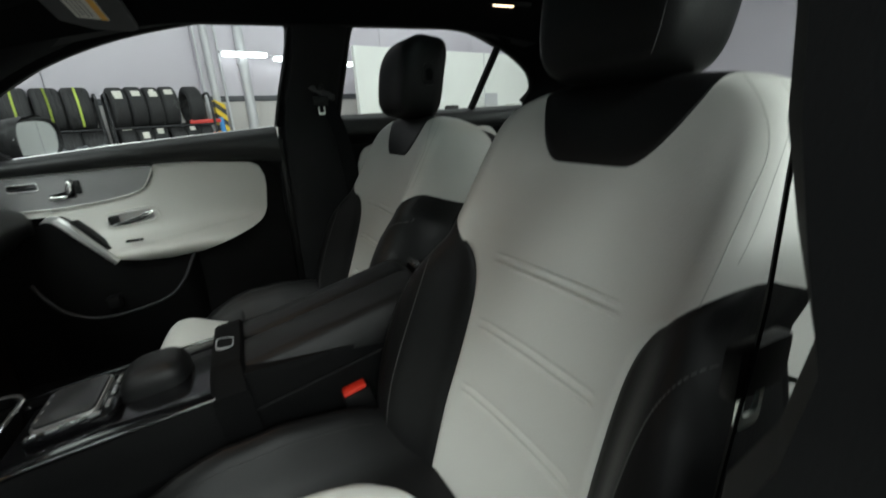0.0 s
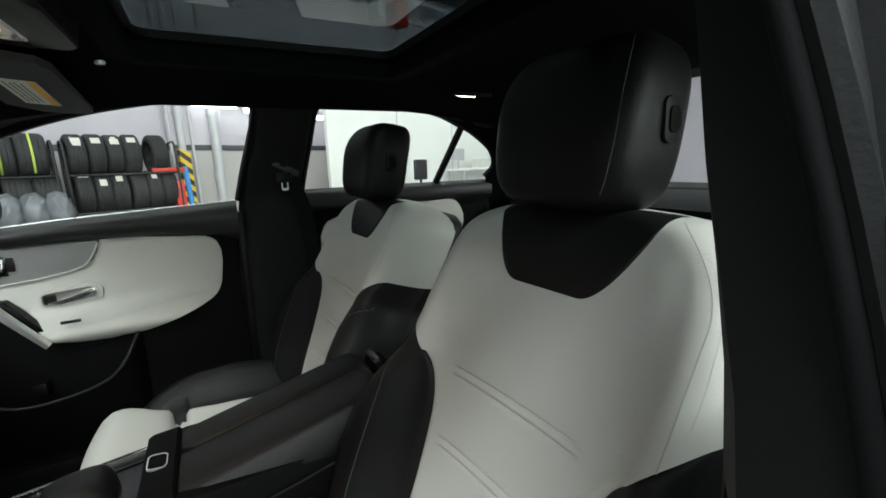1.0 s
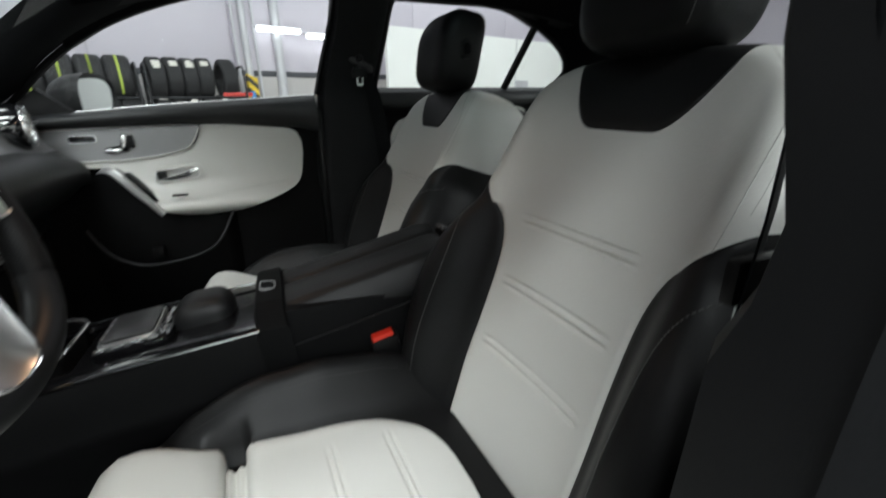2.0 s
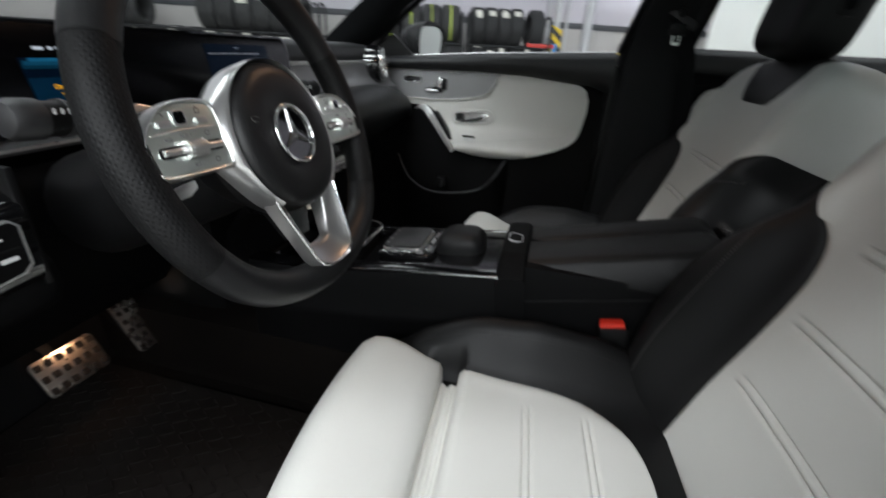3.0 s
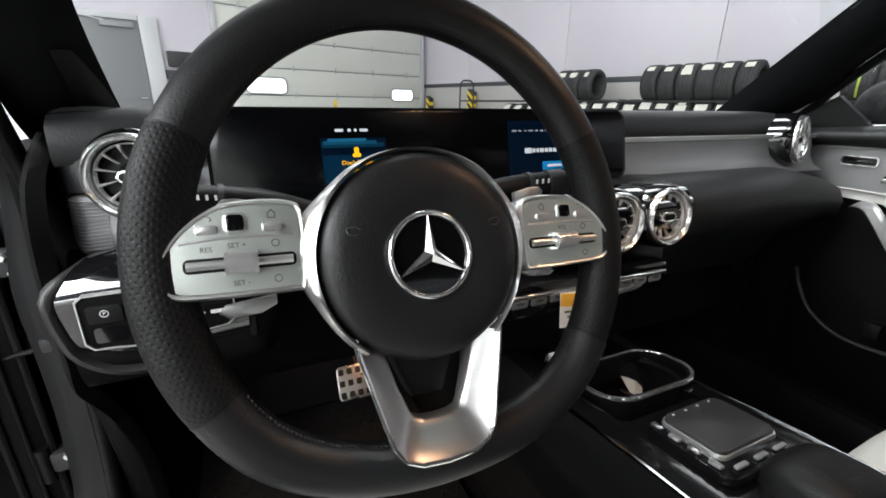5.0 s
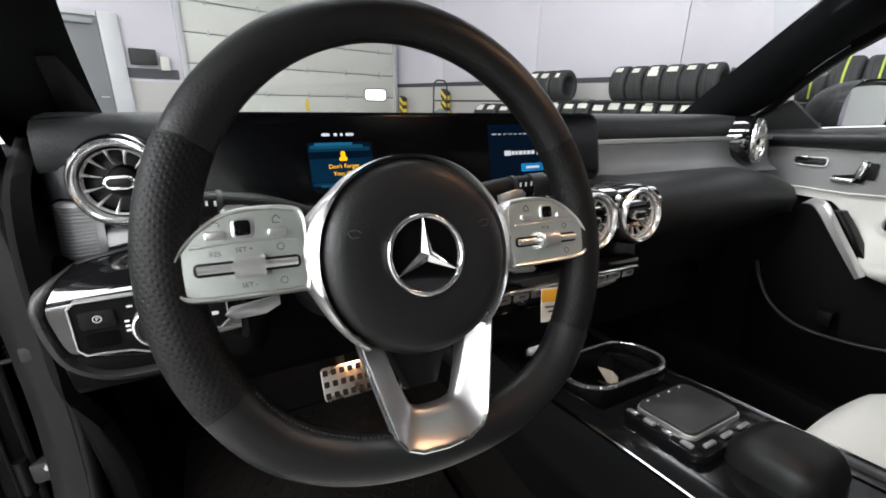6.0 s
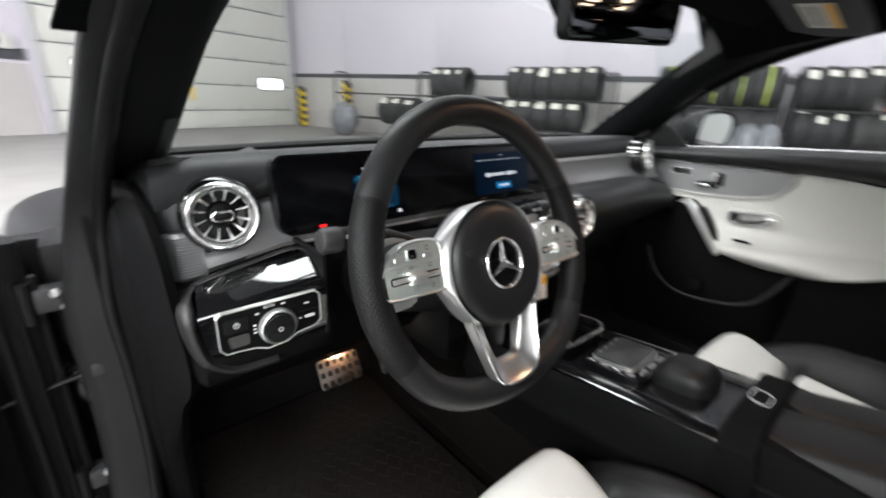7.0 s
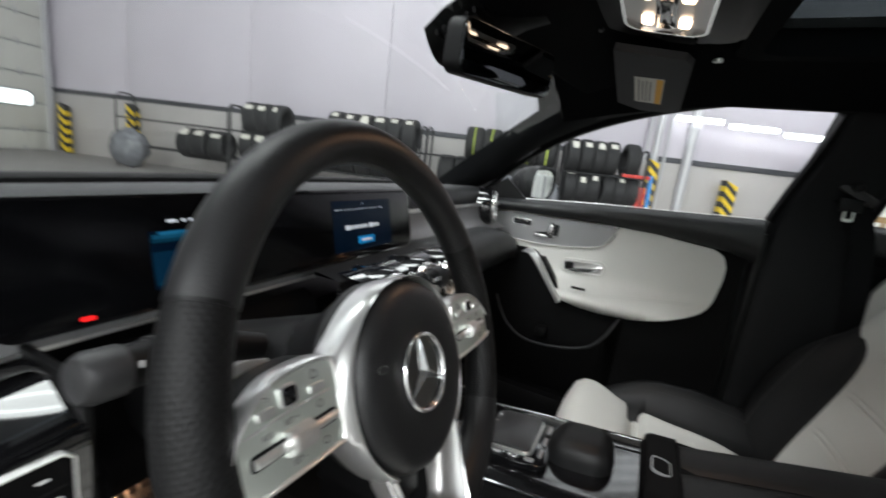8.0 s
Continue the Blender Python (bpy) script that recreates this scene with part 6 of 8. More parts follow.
# driver-side outer cap and stitched hood over the light switches
mxz = Matrix(((1, 0, 0, 0), (0, 0, 1, 0), (0, 1, 0, 0), (0, 0, 0, 1)))
edge = curve([(-0.555, 0.770), (-0.605, 0.774), (-0.632, 0.792), (-0.641, 0.818), (-0.644, 0.845), (-0.641, 0.860), (-0.628, 0.871), (-0.59, 0.880), (-0.55, 0.887), (-0.515, 0.893), (-0.492, 0.893), (-0.484, 0.884)], 50)
rows = []
for k, p in enumerate(edge):
    q = edge[min(k + 1, 50)] - edge[max(k - 1, 0)]
    o = Vector((-q.y, q.x)).normalized()
    f = min(1.0, max(0.0, (o.y - 0.2) / 0.6))
    side_d = (-0.003, 0.001, 0.005, 0.010, 0.014, 0.016, 0.015, 0.012)
    top_d = (-0.004, 0.0005, 0.002, 0.003, 0.003, 0.000, -0.010, -0.03)
    dy = (0.232, 0.214, 0.208, 0.209, 0.218, 0.236, 0.262, 0.30)
    ty = (0.282, 0.270, 0.264, 0.266, 0.274, 0.285, 0.300, 0.315)
    rows.append([Vector((p.x + o.x * (a * (1 - f) + c * f), y * (1 - f) + y2 * f, p.y + o.y * (a * (1 - f) + c * f))) for a, c, y, y2 in zip(side_d, top_d, dy, ty)])
part("switch_hood", loft(BM(), rows), PERF, dash, "textured black hood round the light switches", 60)
fascia = [[(-0.630, 0.268, 0.874), (-0.59, 0.276, 0.884), (-0.55, 0.280, 0.890), (-0.488, 0.284, 0.897)], [(-0.636, 0.240, 0.867), (-0.59, 0.244, 0.875), (-0.55, 0.246, 0.881), (-0.486, 0.248, 0.887)], [(-0.641, 0.217, 0.857), (-0.60, 0.217, 0.863), (-0.55, 0.216, 0.867), (-0.484, 0.216, 0.872)], [(-0.643, 0.210, 0.849), (-0.60, 0.208, 0.854), (-0.55, 0.207, 0.857), (-0.484, 0.207, 0.860)], [(-0.642, 0.211, 0.83), (-0.60, 0.207, 0.83), (-0.55, 0.206, 0.83), (-0.484, 0.206, 0.83)], [(-0.634, 0.212, 0.800), (-0.60, 0.208, 0.792), (-0.55, 0.207, 0.789), (-0.486, 0.208, 0.792)], [(-0.620, 0.222, 0.785), (-0.59, 0.222, 0.780), (-0.55, 0.222, 0.778), (-0.490, 0.222, 0.782)]]
rows = [curve(r, 14) for r in fascia]
cols = list(zip(*rows))
cols = [curve(c, 30) for c in cols]
part("switch_fascia", thicken(loft(BM(), cols), 0.006), PIANO, dash, "glossy black switch fascia", 60)
part("fascia_side", rbox(BM(), (-0.482, 0.27, 0.84), (0.008, 0.12, 0.12), 0.003), HARD, dash)
pm = Matrix.Translation((-0.560, 0.2065, 0.828)) @ mxz @ Matrix.Diagonal((1, 1, -1, 1))
out = [(-0.066, 0.024), (-0.060, 0.029), (0.058, 0.029), (0.064, 0.023), (0.064, -0.016), (0.056, -0.023), (0.030, -0.026), (0.015, -0.034), (-0.010, -0.036), (-0.025, -0.030), (-0.045, -0.0275), (-0.060, -0.027), (-0.066, -0.020)]
inn = [(x * 0.982, y * 0.957) for x, y in out]
panel = part("light_switch", prism(BM(), inn[::-1], 0.0, 0.006, pm, 0.001), SOFT, dash, "black light switch panel in a silver frame")
part("frame", ring_prism(BM(), out, inn, 0.0, 0.0075, pm), SATIN, panel, "satin silver frame")
kx, kz = 0.004, -0.006
part("knob_ring", lathe(BM(), [(0.0240, 0.004), (0.0240, 0.012), (0.0232, 0.015), (0.0215, 0.016), (0.0200, 0.014)], 40, pm @ Matrix.Translation((kx, kz, 0))), SATIN, panel, "chrome ring of the light knob")
part("knob", lathe(BM(), [(0.0005, 0.020), (0.010, 0.020), (0.0188, 0.0185), (0.0200, 0.014), (0.0200, 0.004)], 40, pm @ Matrix.Translation((kx, kz, 0))), HARD, panel, "black rotary light knob")
part("knob_icon", ring_prism(BM(), circle(0.003, 16, kx, kz), circle(0.0022, 16, kx, kz), 0.0201, 0.0204, pm), WHITEINK, panel)
bk = part("brake_switch", prism(BM(), rrect(0.028, 0.018, 0.003, 3, -0.045, 0.009), 0.005, 0.0085, pm, 0.001), HARD, panel, "parking brake switch")
part("switch_recess", prism(BM(), rrect(0.026, 0.016, 0.003, 3, -0.044, -0.013), 0.005, 0.0064, pm), PIANO, panel)
part("brake_icon", ring_prism(BM(), circle(0.0036, 18, -0.045, 0.010), circle(0.0029, 18, -0.045, 0.010), 0.0085, 0.0088, pm), WHITEINK, bk)
text("lettering", "P", 0.005, WHITEINK, pm @ Matrix.Translation((-0.045, 0.010, 0.0086)), bk)
text("lettering", "AUTO", 0.0050, WHITEINK, pm @ Matrix.Translation((-0.004, 0.0235, 0.0062)), panel)
for x, z, w in ((0.014, 0.0225, 0.005), (-0.019, 0.017, 0.005), (-0.0235, 0.002, 0.004), (-0.0235, -0.003, 0.004), (-0.0235, -0.008, 0.004), (0.045, 0.014, 0.007), (0.035, -0.006, 0.003)):
    part("mark", prism(BM(), rrect(w, 0.0022, 0.0006, 2, x, z), 0.006, 0.0064, pm), WHITEINK, panel)
part("mark_bar", prism(BM(), rrect(0.014, 0.004, 0.001, 2, 0.048, -0.006), 0.006, 0.0066, pm), WHITEINK, panel)
part("split_line", prism(BM(), rrect(0.026, 0.0012, 0.0004, 2, 0.046, 0.003), 0.006, 0.0064, pm), HARD, panel)


def vent(c, r, yaw, pitch=0.0):
    m = Matrix.Translation(c) @ Matrix.Rotation(radians(yaw), 4, "Z") @ Matrix.Rotation(radians(90 - pitch), 4, "X")
    v = part("air_vent", lathe(BM(), [(r * 0.80, -0.02), (r * 1.03, -0.003), (r * 1.06, -0.004), (r * 1.12, -0.011), (r * 1.15, -0.024), (r * 1.13, -0.075)], 48, m), PIANO, dash, "round chrome turbine air vent", 60)
    part("vent_ring", lathe(BM(), [(r * 1.0, -0.010), (r * 1.01, 0.000), (r * 0.98, 0.005), (r * 0.93, 0.007), (r * 0.87, 0.005), (r * 0.835, 0.000), (r * 0.83, -0.012)], 56, m), POLISHED, v, "chrome vent ring", 60)
    part("vent_inner_ring", lathe(BM(), [(r * 0.79, -0.012), (r * 0.785, -0.004), (r * 0.77, -0.002), (r * 0.75, -0.004), (r * 0.745, -0.010)], 44, m), VANE, v, "thin chrome inner ring", 60)
    part("vent_bowl", lathe(BM(), [(r * 0.835, -0.012), (r * 0.79, -0.014), (r * 0.75, -0.016), (r * 0.72, -0.05), (r * 0.5, -0.07), (0.0005, -0.072)], 36, m), DARKHOLE, v, "dark vent throat")
    rows = [[Vector((math.cos(a) * r * t, math.sin(a) * r * t, z)) for a in np.linspace(0, 2 * math.pi, 25)[:-1]] for t, z in ((0.40, -0.030), (0.34, -0.012), (0.22, -0.008))]
    part("vent_core", loft(BM(), rows, True, True, m), DARKHOLE, v)
    for k in range(12):
        a = 2 * math.pi * (k + 0.5) / 12
        d, s = Vector((math.cos(a), math.sin(a), 0)), Vector((-math.sin(a), math.cos(a), 0))
        rows = []
        for t, w, z in ((0.42, 0.010, -0.013), (0.50, 0.018, -0.010), (0.64, 0.030, -0.007), (0.72, 0.046, -0.006), (0.768, 0.088, -0.005)):
            q = d * r * t
            rows.append([q + s * r * w + Vector((0, 0, z - 0.001)), q + s * r * w * 0.3 + Vector((0, 0, z + 0.0018)), q - s * r * w * 0.3 + Vector((0, 0, z + 0.0018)), q - s * r * w + Vector((0, 0, z - 0.001)), q - s * r * w * 0.6 + Vector((0, 0, z - 0.004)), q + s * r * w * 0.6 + Vector((0, 0, z - 0.004))])
        part("vane", loft(BM(), rows, True, True, m), VANE, v)
    mr = m @ Matrix.Rotation(radians(-yaw * 0.2), 4, "Z")
    k = part("vent_knob", prism(BM(), rrect(r * 0.64, r * 0.32, r * 0.15, 6), -0.014, 0.001, mr, 0.003, 3), CHROME, v, "oval chrome vent knob")
    part("knob_face", prism(BM(), rrect(r * 0.50, r * 0.20, r * 0.09, 6), -0.002, 0.0018, mr, 0.0008), HARD, k)
    return v


vent((-0.581, 0.295, 0.9495), 0.0455, -6, 4)
vent((0.624, 0.292, 0.963), 0.050, 16, 4)
for x in (-0.082, 0.022, 0.126):
    vent((x, 0.190, 0.864), 0.0455, 0, 6)
rows = [[Vector((x, y, z)) for y, z in ((0.26, 0.906), (0.215, 0.902), (0.198, 0.885), (0.196, 0.864), (0.198, 0.842), (0.215, 0.824), (0.26, 0.815))] for x in np.linspace(-0.142, 0.186, 12)]
part("vent_bar", loft(BM(), rows, False, False), PIANO, dash, "glossy black bar holding the centre vents", 60)
for x in (-0.03, 0.074):
    part("vent_stud", lathe(BM(), [(0.0005, 0.006), (0.004, 0.005), (0.006, 0.0)], 16, Matrix.Translation((x, 0.196, 0.896)) @ Matrix.Rotation(radians(90), 4, "X")), CHROME, dash)
# climate switch bar
bar = part("climate_panel", rbox(BM(), (-0.035, 0.192, 0.777), (0.30, 0.05, 0.050), 0.010), PIANO, dash, "glossy black climate panel with silver switches")
part("switch_row", rbox(BM(), (-0.035, 0.166, 0.786), (0.285, 0.008, 0.006), 0.003), CHROME, bar, "long chrome rocker row")
for k in range(9):
    x = -0.16 + 0.031 * k
    part("rocker", rbox(BM(), (x, 0.170, 0.776), (0.0285, 0.008, 0.013), 0.004), GREYTRIM, bar)
    part("rocker_mark", rbox(BM(), (x, 0.1648, 0.778), (0.010, 0.0012, 0.0022)), INK, bar)
tag = thing("price_tag", "small white and orange label hanging at the climate panel", "label")
mt = Matrix.Translation((-0.072, 0.150, 0.762)) @ Matrix.Rotation(radians(-14), 4, "X") @ Matrix.Rotation(radians(6), 4, "Y") @ Matrix.Scale(1.35, 4)
part("paper", rbox(BM(), (0, 0, 0), (0.050, 0.0008, 0.036), 0.0003, mt), PAPER, tag)
part("orange_band", rbox(BM(), (0, -0.0009, 0.010), (0.050, 0.0006, 0.013), 0.0002, mt), ORANGE, tag, "orange band")
for k in range(3):
    part("print_line", rbox(BM(), (-0.006 + 0.002 * k, -0.0009, -0.002 - 0.005 * k), (0.028 - 0.004 * k, 0.0006, 0.0018), 0, mt), INK, tag)

# wide twin screen
scr = thing("display_screen", "wide black glass twin display showing blue and amber graphics", "screen")
tilt = math.atan2(0.022, 0.105)
SM = Matrix.Translation((-0.1875, 0.306, 0.964)) @ Matrix.Rotation(radians(90) - tilt, 4, "X")
part("housing", prism(BM(), rrect(0.640, 0.117, 0.020, 6), -0.022, -0.001, SM, 0.004), HARD, scr, "black display housing")
part("cover_glass", prism(BM(), rrect(0.634, 0.111, 0.018, 6), -0.004, 0.0, SM, 0.0008), SCREENM, scr, "black display glass")
part("edge_line", ring_prism(BM(), rrect(0.641, 0.118, 0.0205, 6), rrect(0.634, 0.111, 0.018, 6), -0.003, 0.0004, SM), PIANO, scr)
def on_screen(name, w, h, x, z, mat, r=0.001, lift=0.0006):
    cx, cy = x + 0.1875 + (0.003 if x < -0.2 else -0.006), (z - 0.9592) / math.cos(tilt)
    part(name, prism(BM(), rrect(w, h, r, 2, cx, cy), lift - 0.0002, lift, SM), mat, scr)
def screen_text(body, size, x, z, mat):
    text("screen_text", body, size, mat, SM @ Matrix.Translation((x + 0.1905, (z - 0.9592) / math.cos(tilt), 0.0011)), scr)
on_screen("warning_field", 0.086, 0.060, -0.340, 0.950, NAVY)
on_screen("warning_glow", 0.084, 0.030, -0.340, 0.944, CYAN, 0.001, 0.0008)
for k, w in enumerate((0.082, 0.070, 0.050)):
    on_screen("glow_band", w, 0.0055 - 0.001 * k, -0.341 - 0.004 * k, 0.9705 + 0.0033 * k, GLOWS[k], 0.001, 0.0009 + 0.0001 * k)
    on_screen("glow_band", w * (1 - 0.12 * k), 0.0040 - 0.001 * k, -0.340, 0.9265 - 0.0024 * k, GLOWS[k], 0.001, 0.0009 + 0.0001 * k)
screen_text("Don't Forget", 0.0078, -0.338, 0.9485, AMBER)
screen_text("Your Key", 0.0078, -0.338, 0.9392, AMBER)
on_screen("key_icon", 0.006, 0.012, -0.338, 0.962, AMBER, 0.002, 0.0011)
on_screen("key_icon", 0.011, 0.005, -0.338, 0.958, AMBER, 0.002, 0.0011)
for k, w in enumerate((0.012, 0.005, 0.004, 0.012)):
    on_screen("status_bar", w * 0.9, 0.0036, -0.358 + (0, 0.013, 0.021, 0.032)[k], 0.989, PALE)
on_screen("seatbelt_lamp", 0.011, 0.004, -0.444, 0.909, REDG)
on_screen("gear_mark", 0.007, 0.006, -0.298, 0.914, PALE)
on_screen("media_field", 0.165, 0.085, -0.015, 0.958, NAVY)
for k in range(13):
    on_screen("header_mark", 0.006 + 0.003 * (k % 3 == 0), 0.0022, -0.086 + 0.0102 * k, 0.985, PALE)
on_screen("header_mark", 0.012, 0.003, -0.02, 0.994, PALE)
for k, w in enumerate((0.013, 0.006, 0.005, 0.008, 0.006, 0.007, 0.007, 0.012, 0.006, 0.007)):
    on_screen("brand_bar", w, 0.008 if k in (0, 7) else 0.006, -0.062 + (0, 0.0105, 0.0175, 0.0255, 0.034, 0.042, 0.0505, 0.065, 0.0755, 0.084)[k], 0.9555, PALE, 0.001, 0.0011)
on_screen("button_field", 0.046, 0.013, -0.013, 0.932, glow("blue_button", (0.01, 0.28, 0.65), 0.6))
on_screen("button_mark", 0.028, 0.004, -0.013, 0.932, PALE, 0.001, 0.0011)


# ---- centre console ----
con = thing("centre_console", "black centre console with glossy top and chrome rails", "console")
CX = 0.012


def ctop(y):
    return interp(y, [(-0.26, 0.668), (-0.2, 0.662), (0.0, 0.640), (0.12, 0.622), (0.22, 0.612), (0.3, 0.612)])


ys = np.linspace(0.30, -0.245, 24)
for sx in (-1, 1):
    rows = []
    for y in ys:
        z = ctop(y)
        w = 0.108
        rows.append([Vector((CX + sx * (w - 0.004), y, z - 0.002)), Vector((CX + sx * w, y, z - 0.008)), Vector((CX + sx * (w + 0.002), y, z - 0.05)), Vector((CX + sx * (w + 0.012), y, z - 0.085)), Vector((CX + sx * (w + 0.014), y, z - 0.10)), Vector((CX + sx * (w + 0.002), y, z - 0.115)), Vector((CX + sx * w, y, 0.40)), Vector((CX + sx * w, y, 0.26))])
    part("side_panel", loft(BM(), rows), SOFT, con, "soft black console side", 50)
    pts = [(CX + sx * 0.1075, y, ctop(y) + 0.0005) for y in np.linspace(0.20, -0.215, 20)]
    part("chrome_rail", tube(BM(), pts, 0.0030, 8), DARKCHROME, con, "thin chrome rail")
    rows = [[Vector((CX + sx * 0.106, y, ctop(y) + 0.001)), Vector((CX + sx * 0.100, y, ctop(y) + 0.003)), Vector((CX + sx * 0.070, y, ctop(y) + 0.002))] for y in ys]
    part("glossy_border", loft(BM(), rows), PIANOC, con, "glossy black border")
rows = [[Vector((CX + s * 0.075, y, ctop(y) - (0.030 if y > 0.075 and abs(s) < 0.99 else 0.0))) for s in np.linspace(-1, 1, 9)] for y in ys]
part("top_panel", loft(BM(), rows), PIANOC, con, "glossy black console top", 40)
# tray with a chrome rim
i = rrect(0.181, 0.105, 0.044, 7, CX + 0.034, 0.142)
mtray = Matrix.Translation((0, 0.15, 0.629)) @ Matrix.Rotation(radians(-7), 4, "X") @ Matrix.Translation((0, -0.15, 0))
tray = part("tray", tube(BM(), [(x, y, 0.001) for x, y in rrect(0.186, 0.110, 0.046, 7, CX + 0.034, 0.142)], 0.0036, 8, True, mtray), CHROME, con, "chrome rim of the open tray")
part("tray_wall", ring_prism(BM(), i, [(x, y) for x, y in rrect(0.175, 0.099, 0.041, 7, CX + 0.034, 0.142)], -0.055, 0.002, mtray), HARD, tray)
part("tray_floor", prism(BM(), i, -0.058, -0.052, mtray), SOFT, tray)
note = thing("folded_note", "crumpled pale paper slip lying in the tray", "paper")
part("sheet", add_mesh(BM(), [(0.05, 0.135, 0.585), (0.085, 0.125, 0.583), (0.09, 0.165, 0.590), (0.06, 0.175, 0.600), (0.065, 0.15, 0.604)], [(0, 1, 4), (1, 2, 4), (2, 3, 4), (3, 0, 4)]), PAPER, note)
keyfob = thing("key_fob", "small dark key fob with chrome edge in the tray", "key")
part("case", rbox(BM(), (-0.015, 0.15, 0.588), (0.034, 0.06, 0.014), 0.006, Matrix.Translation((0, 0.0, 0))), HARD, keyfob)
part("rim", rbox(BM(), (-0.015, 0.15, 0.5885), (0.036, 0.062, 0.004), 0.0018), CHROME, keyfob)
# touchpad
tp = thing("touchpad_unit", "black touchpad with chrome keys on the console", "touchpad")
mt = Matrix.Translation((CX + 0.006, -0.012, ctop(-0.012) + 0.002)) @ Matrix.Rotation(radians(-7), 4, "X")
part("base", prism(BM(), rrect(0.122, 0.112, 0.014, 5, -0.004, -0.004), 0.0, 0.009, mt, 0.003), PIANOC, tp, "glossy black touchpad base")
part("base_edge", ring_prism(BM(), rrect(0.1245, 0.1145, 0.016, 5, -0.004, -0.004), rrect(0.122, 0.112, 0.014, 5, -0.004, -0.004), 0.0, 0.006, mt), PIANOC, tp, "glossy base edge")
part("pad", prism(BM(), rrect(0.100, 0.078, 0.010, 5, 0.004, 0.004), 0.010, 0.019, mt, 0.003), TOUCH, tp, "matt black touch surface")
part("pad_edge", prism(BM(), rrect(0.104, 0.082, 0.011, 5, 0.004, 0.004), 0.008, 0.0145, mt, 0.002), SATIN, tp, "chrome pad edge")
for k in range(4):
    part("key", rbox(BM(), (-0.058, 0.038 - 0.025 * k, 0.012), (0.008, 0.015, 0.004), 0.002, mt), GREYTRIM if k % 2 else CHROME, tp, "silver key")
for k in range(3):
    part("key", rbox(BM(), (-0.036 + 0.034 * k, -0.050, 0.012), (0.020, 0.006, 0.004), 0.002, mt), GREYTRIM, tp)
for k in range(4):
    part("light_dot", rbox(BM(), (-0.03 + 0.022 * k, 0.038, 0.0193), (0.003, 0.002, 0.001), 0, mt), WHITEINK, tp)
bm = BM()
rows = []
for t in np.linspace(0, 1, 20):
    y = -0.062 - 0.105 * t
    w = 0.041 * (1 - abs(2 * t - 1) ** 4) ** 0.5 + 0.006
    h = 0.044 * (1 - abs(2 * t - 1) ** 3.5) ** 0.6
    ring = []
    for k in range(20):
        a = math.pi * k / 19
        ring.append(Vector((CX + 0.020 + w * math.copysign(abs(math.cos(a)) ** 0.6, math.cos(a)), y, ctop(y) - 0.004 + h * math.sin(a) ** 0.55)))
    rows.append(ring)
part("palm_rest", loft(BM(), rows, False, True), LEATHER, tp, "rounded black leather palm rest", 60)
# strap in front of the armrest, with a chrome-ringed button
rows = []
for s in np.linspace(-1, 1, 21):
    x = CX + 0.112 * s
    drop = 0.0 if abs(s) < 0.72 else 0.085 * ((abs(s) - 0.72) / 0.28) ** 2.2
    z = 0.697 - drop
    yc = -0.226 - 0.10 * drop
    xo = x if abs(s) < 0.9 else CX + math.copysign(0.112 + 0.004, s)
    rows.append([Vector((xo, yc + 0.026, z - 0.020)), Vector((xo, yc + 0.022, z - 0.003)), Vector((xo, yc + 0.015, z + 0.001)), Vector((xo, yc - 0.020, z + 0.004)), Vector((xo, yc - 0.024, z - 0.002))])
for sx in (1, -1):
    base = rows[-1] if sx > 0 else rows[0]
    ext = [v + Vector((sx * 0.006, -0.004, -0.055)) for v in base]
    rows = rows + [ext] if sx > 0 else [ext] + rows
part("strap", thicken(loft(BM(), rows), 0.008), SOFT, con, "black strap across the console")
mb = Matrix.Translation((CX - 0.008, -0.2235, 0.7005)) @ Matrix.Rotation(radians(6), 4, "X")
part("button_ring", ring_prism(BM(), rrect(0.038, 0.026, 0.008, 5), rrect(0.0358, 0.0238, 0.007, 5), -0.002, 0.0018, mb), SATIN, con, "chrome button ring")
part("button", prism(BM(), rrect(0.035, 0.022, 0.006, 5), -0.002, 0.001, mb), SOFT, con)
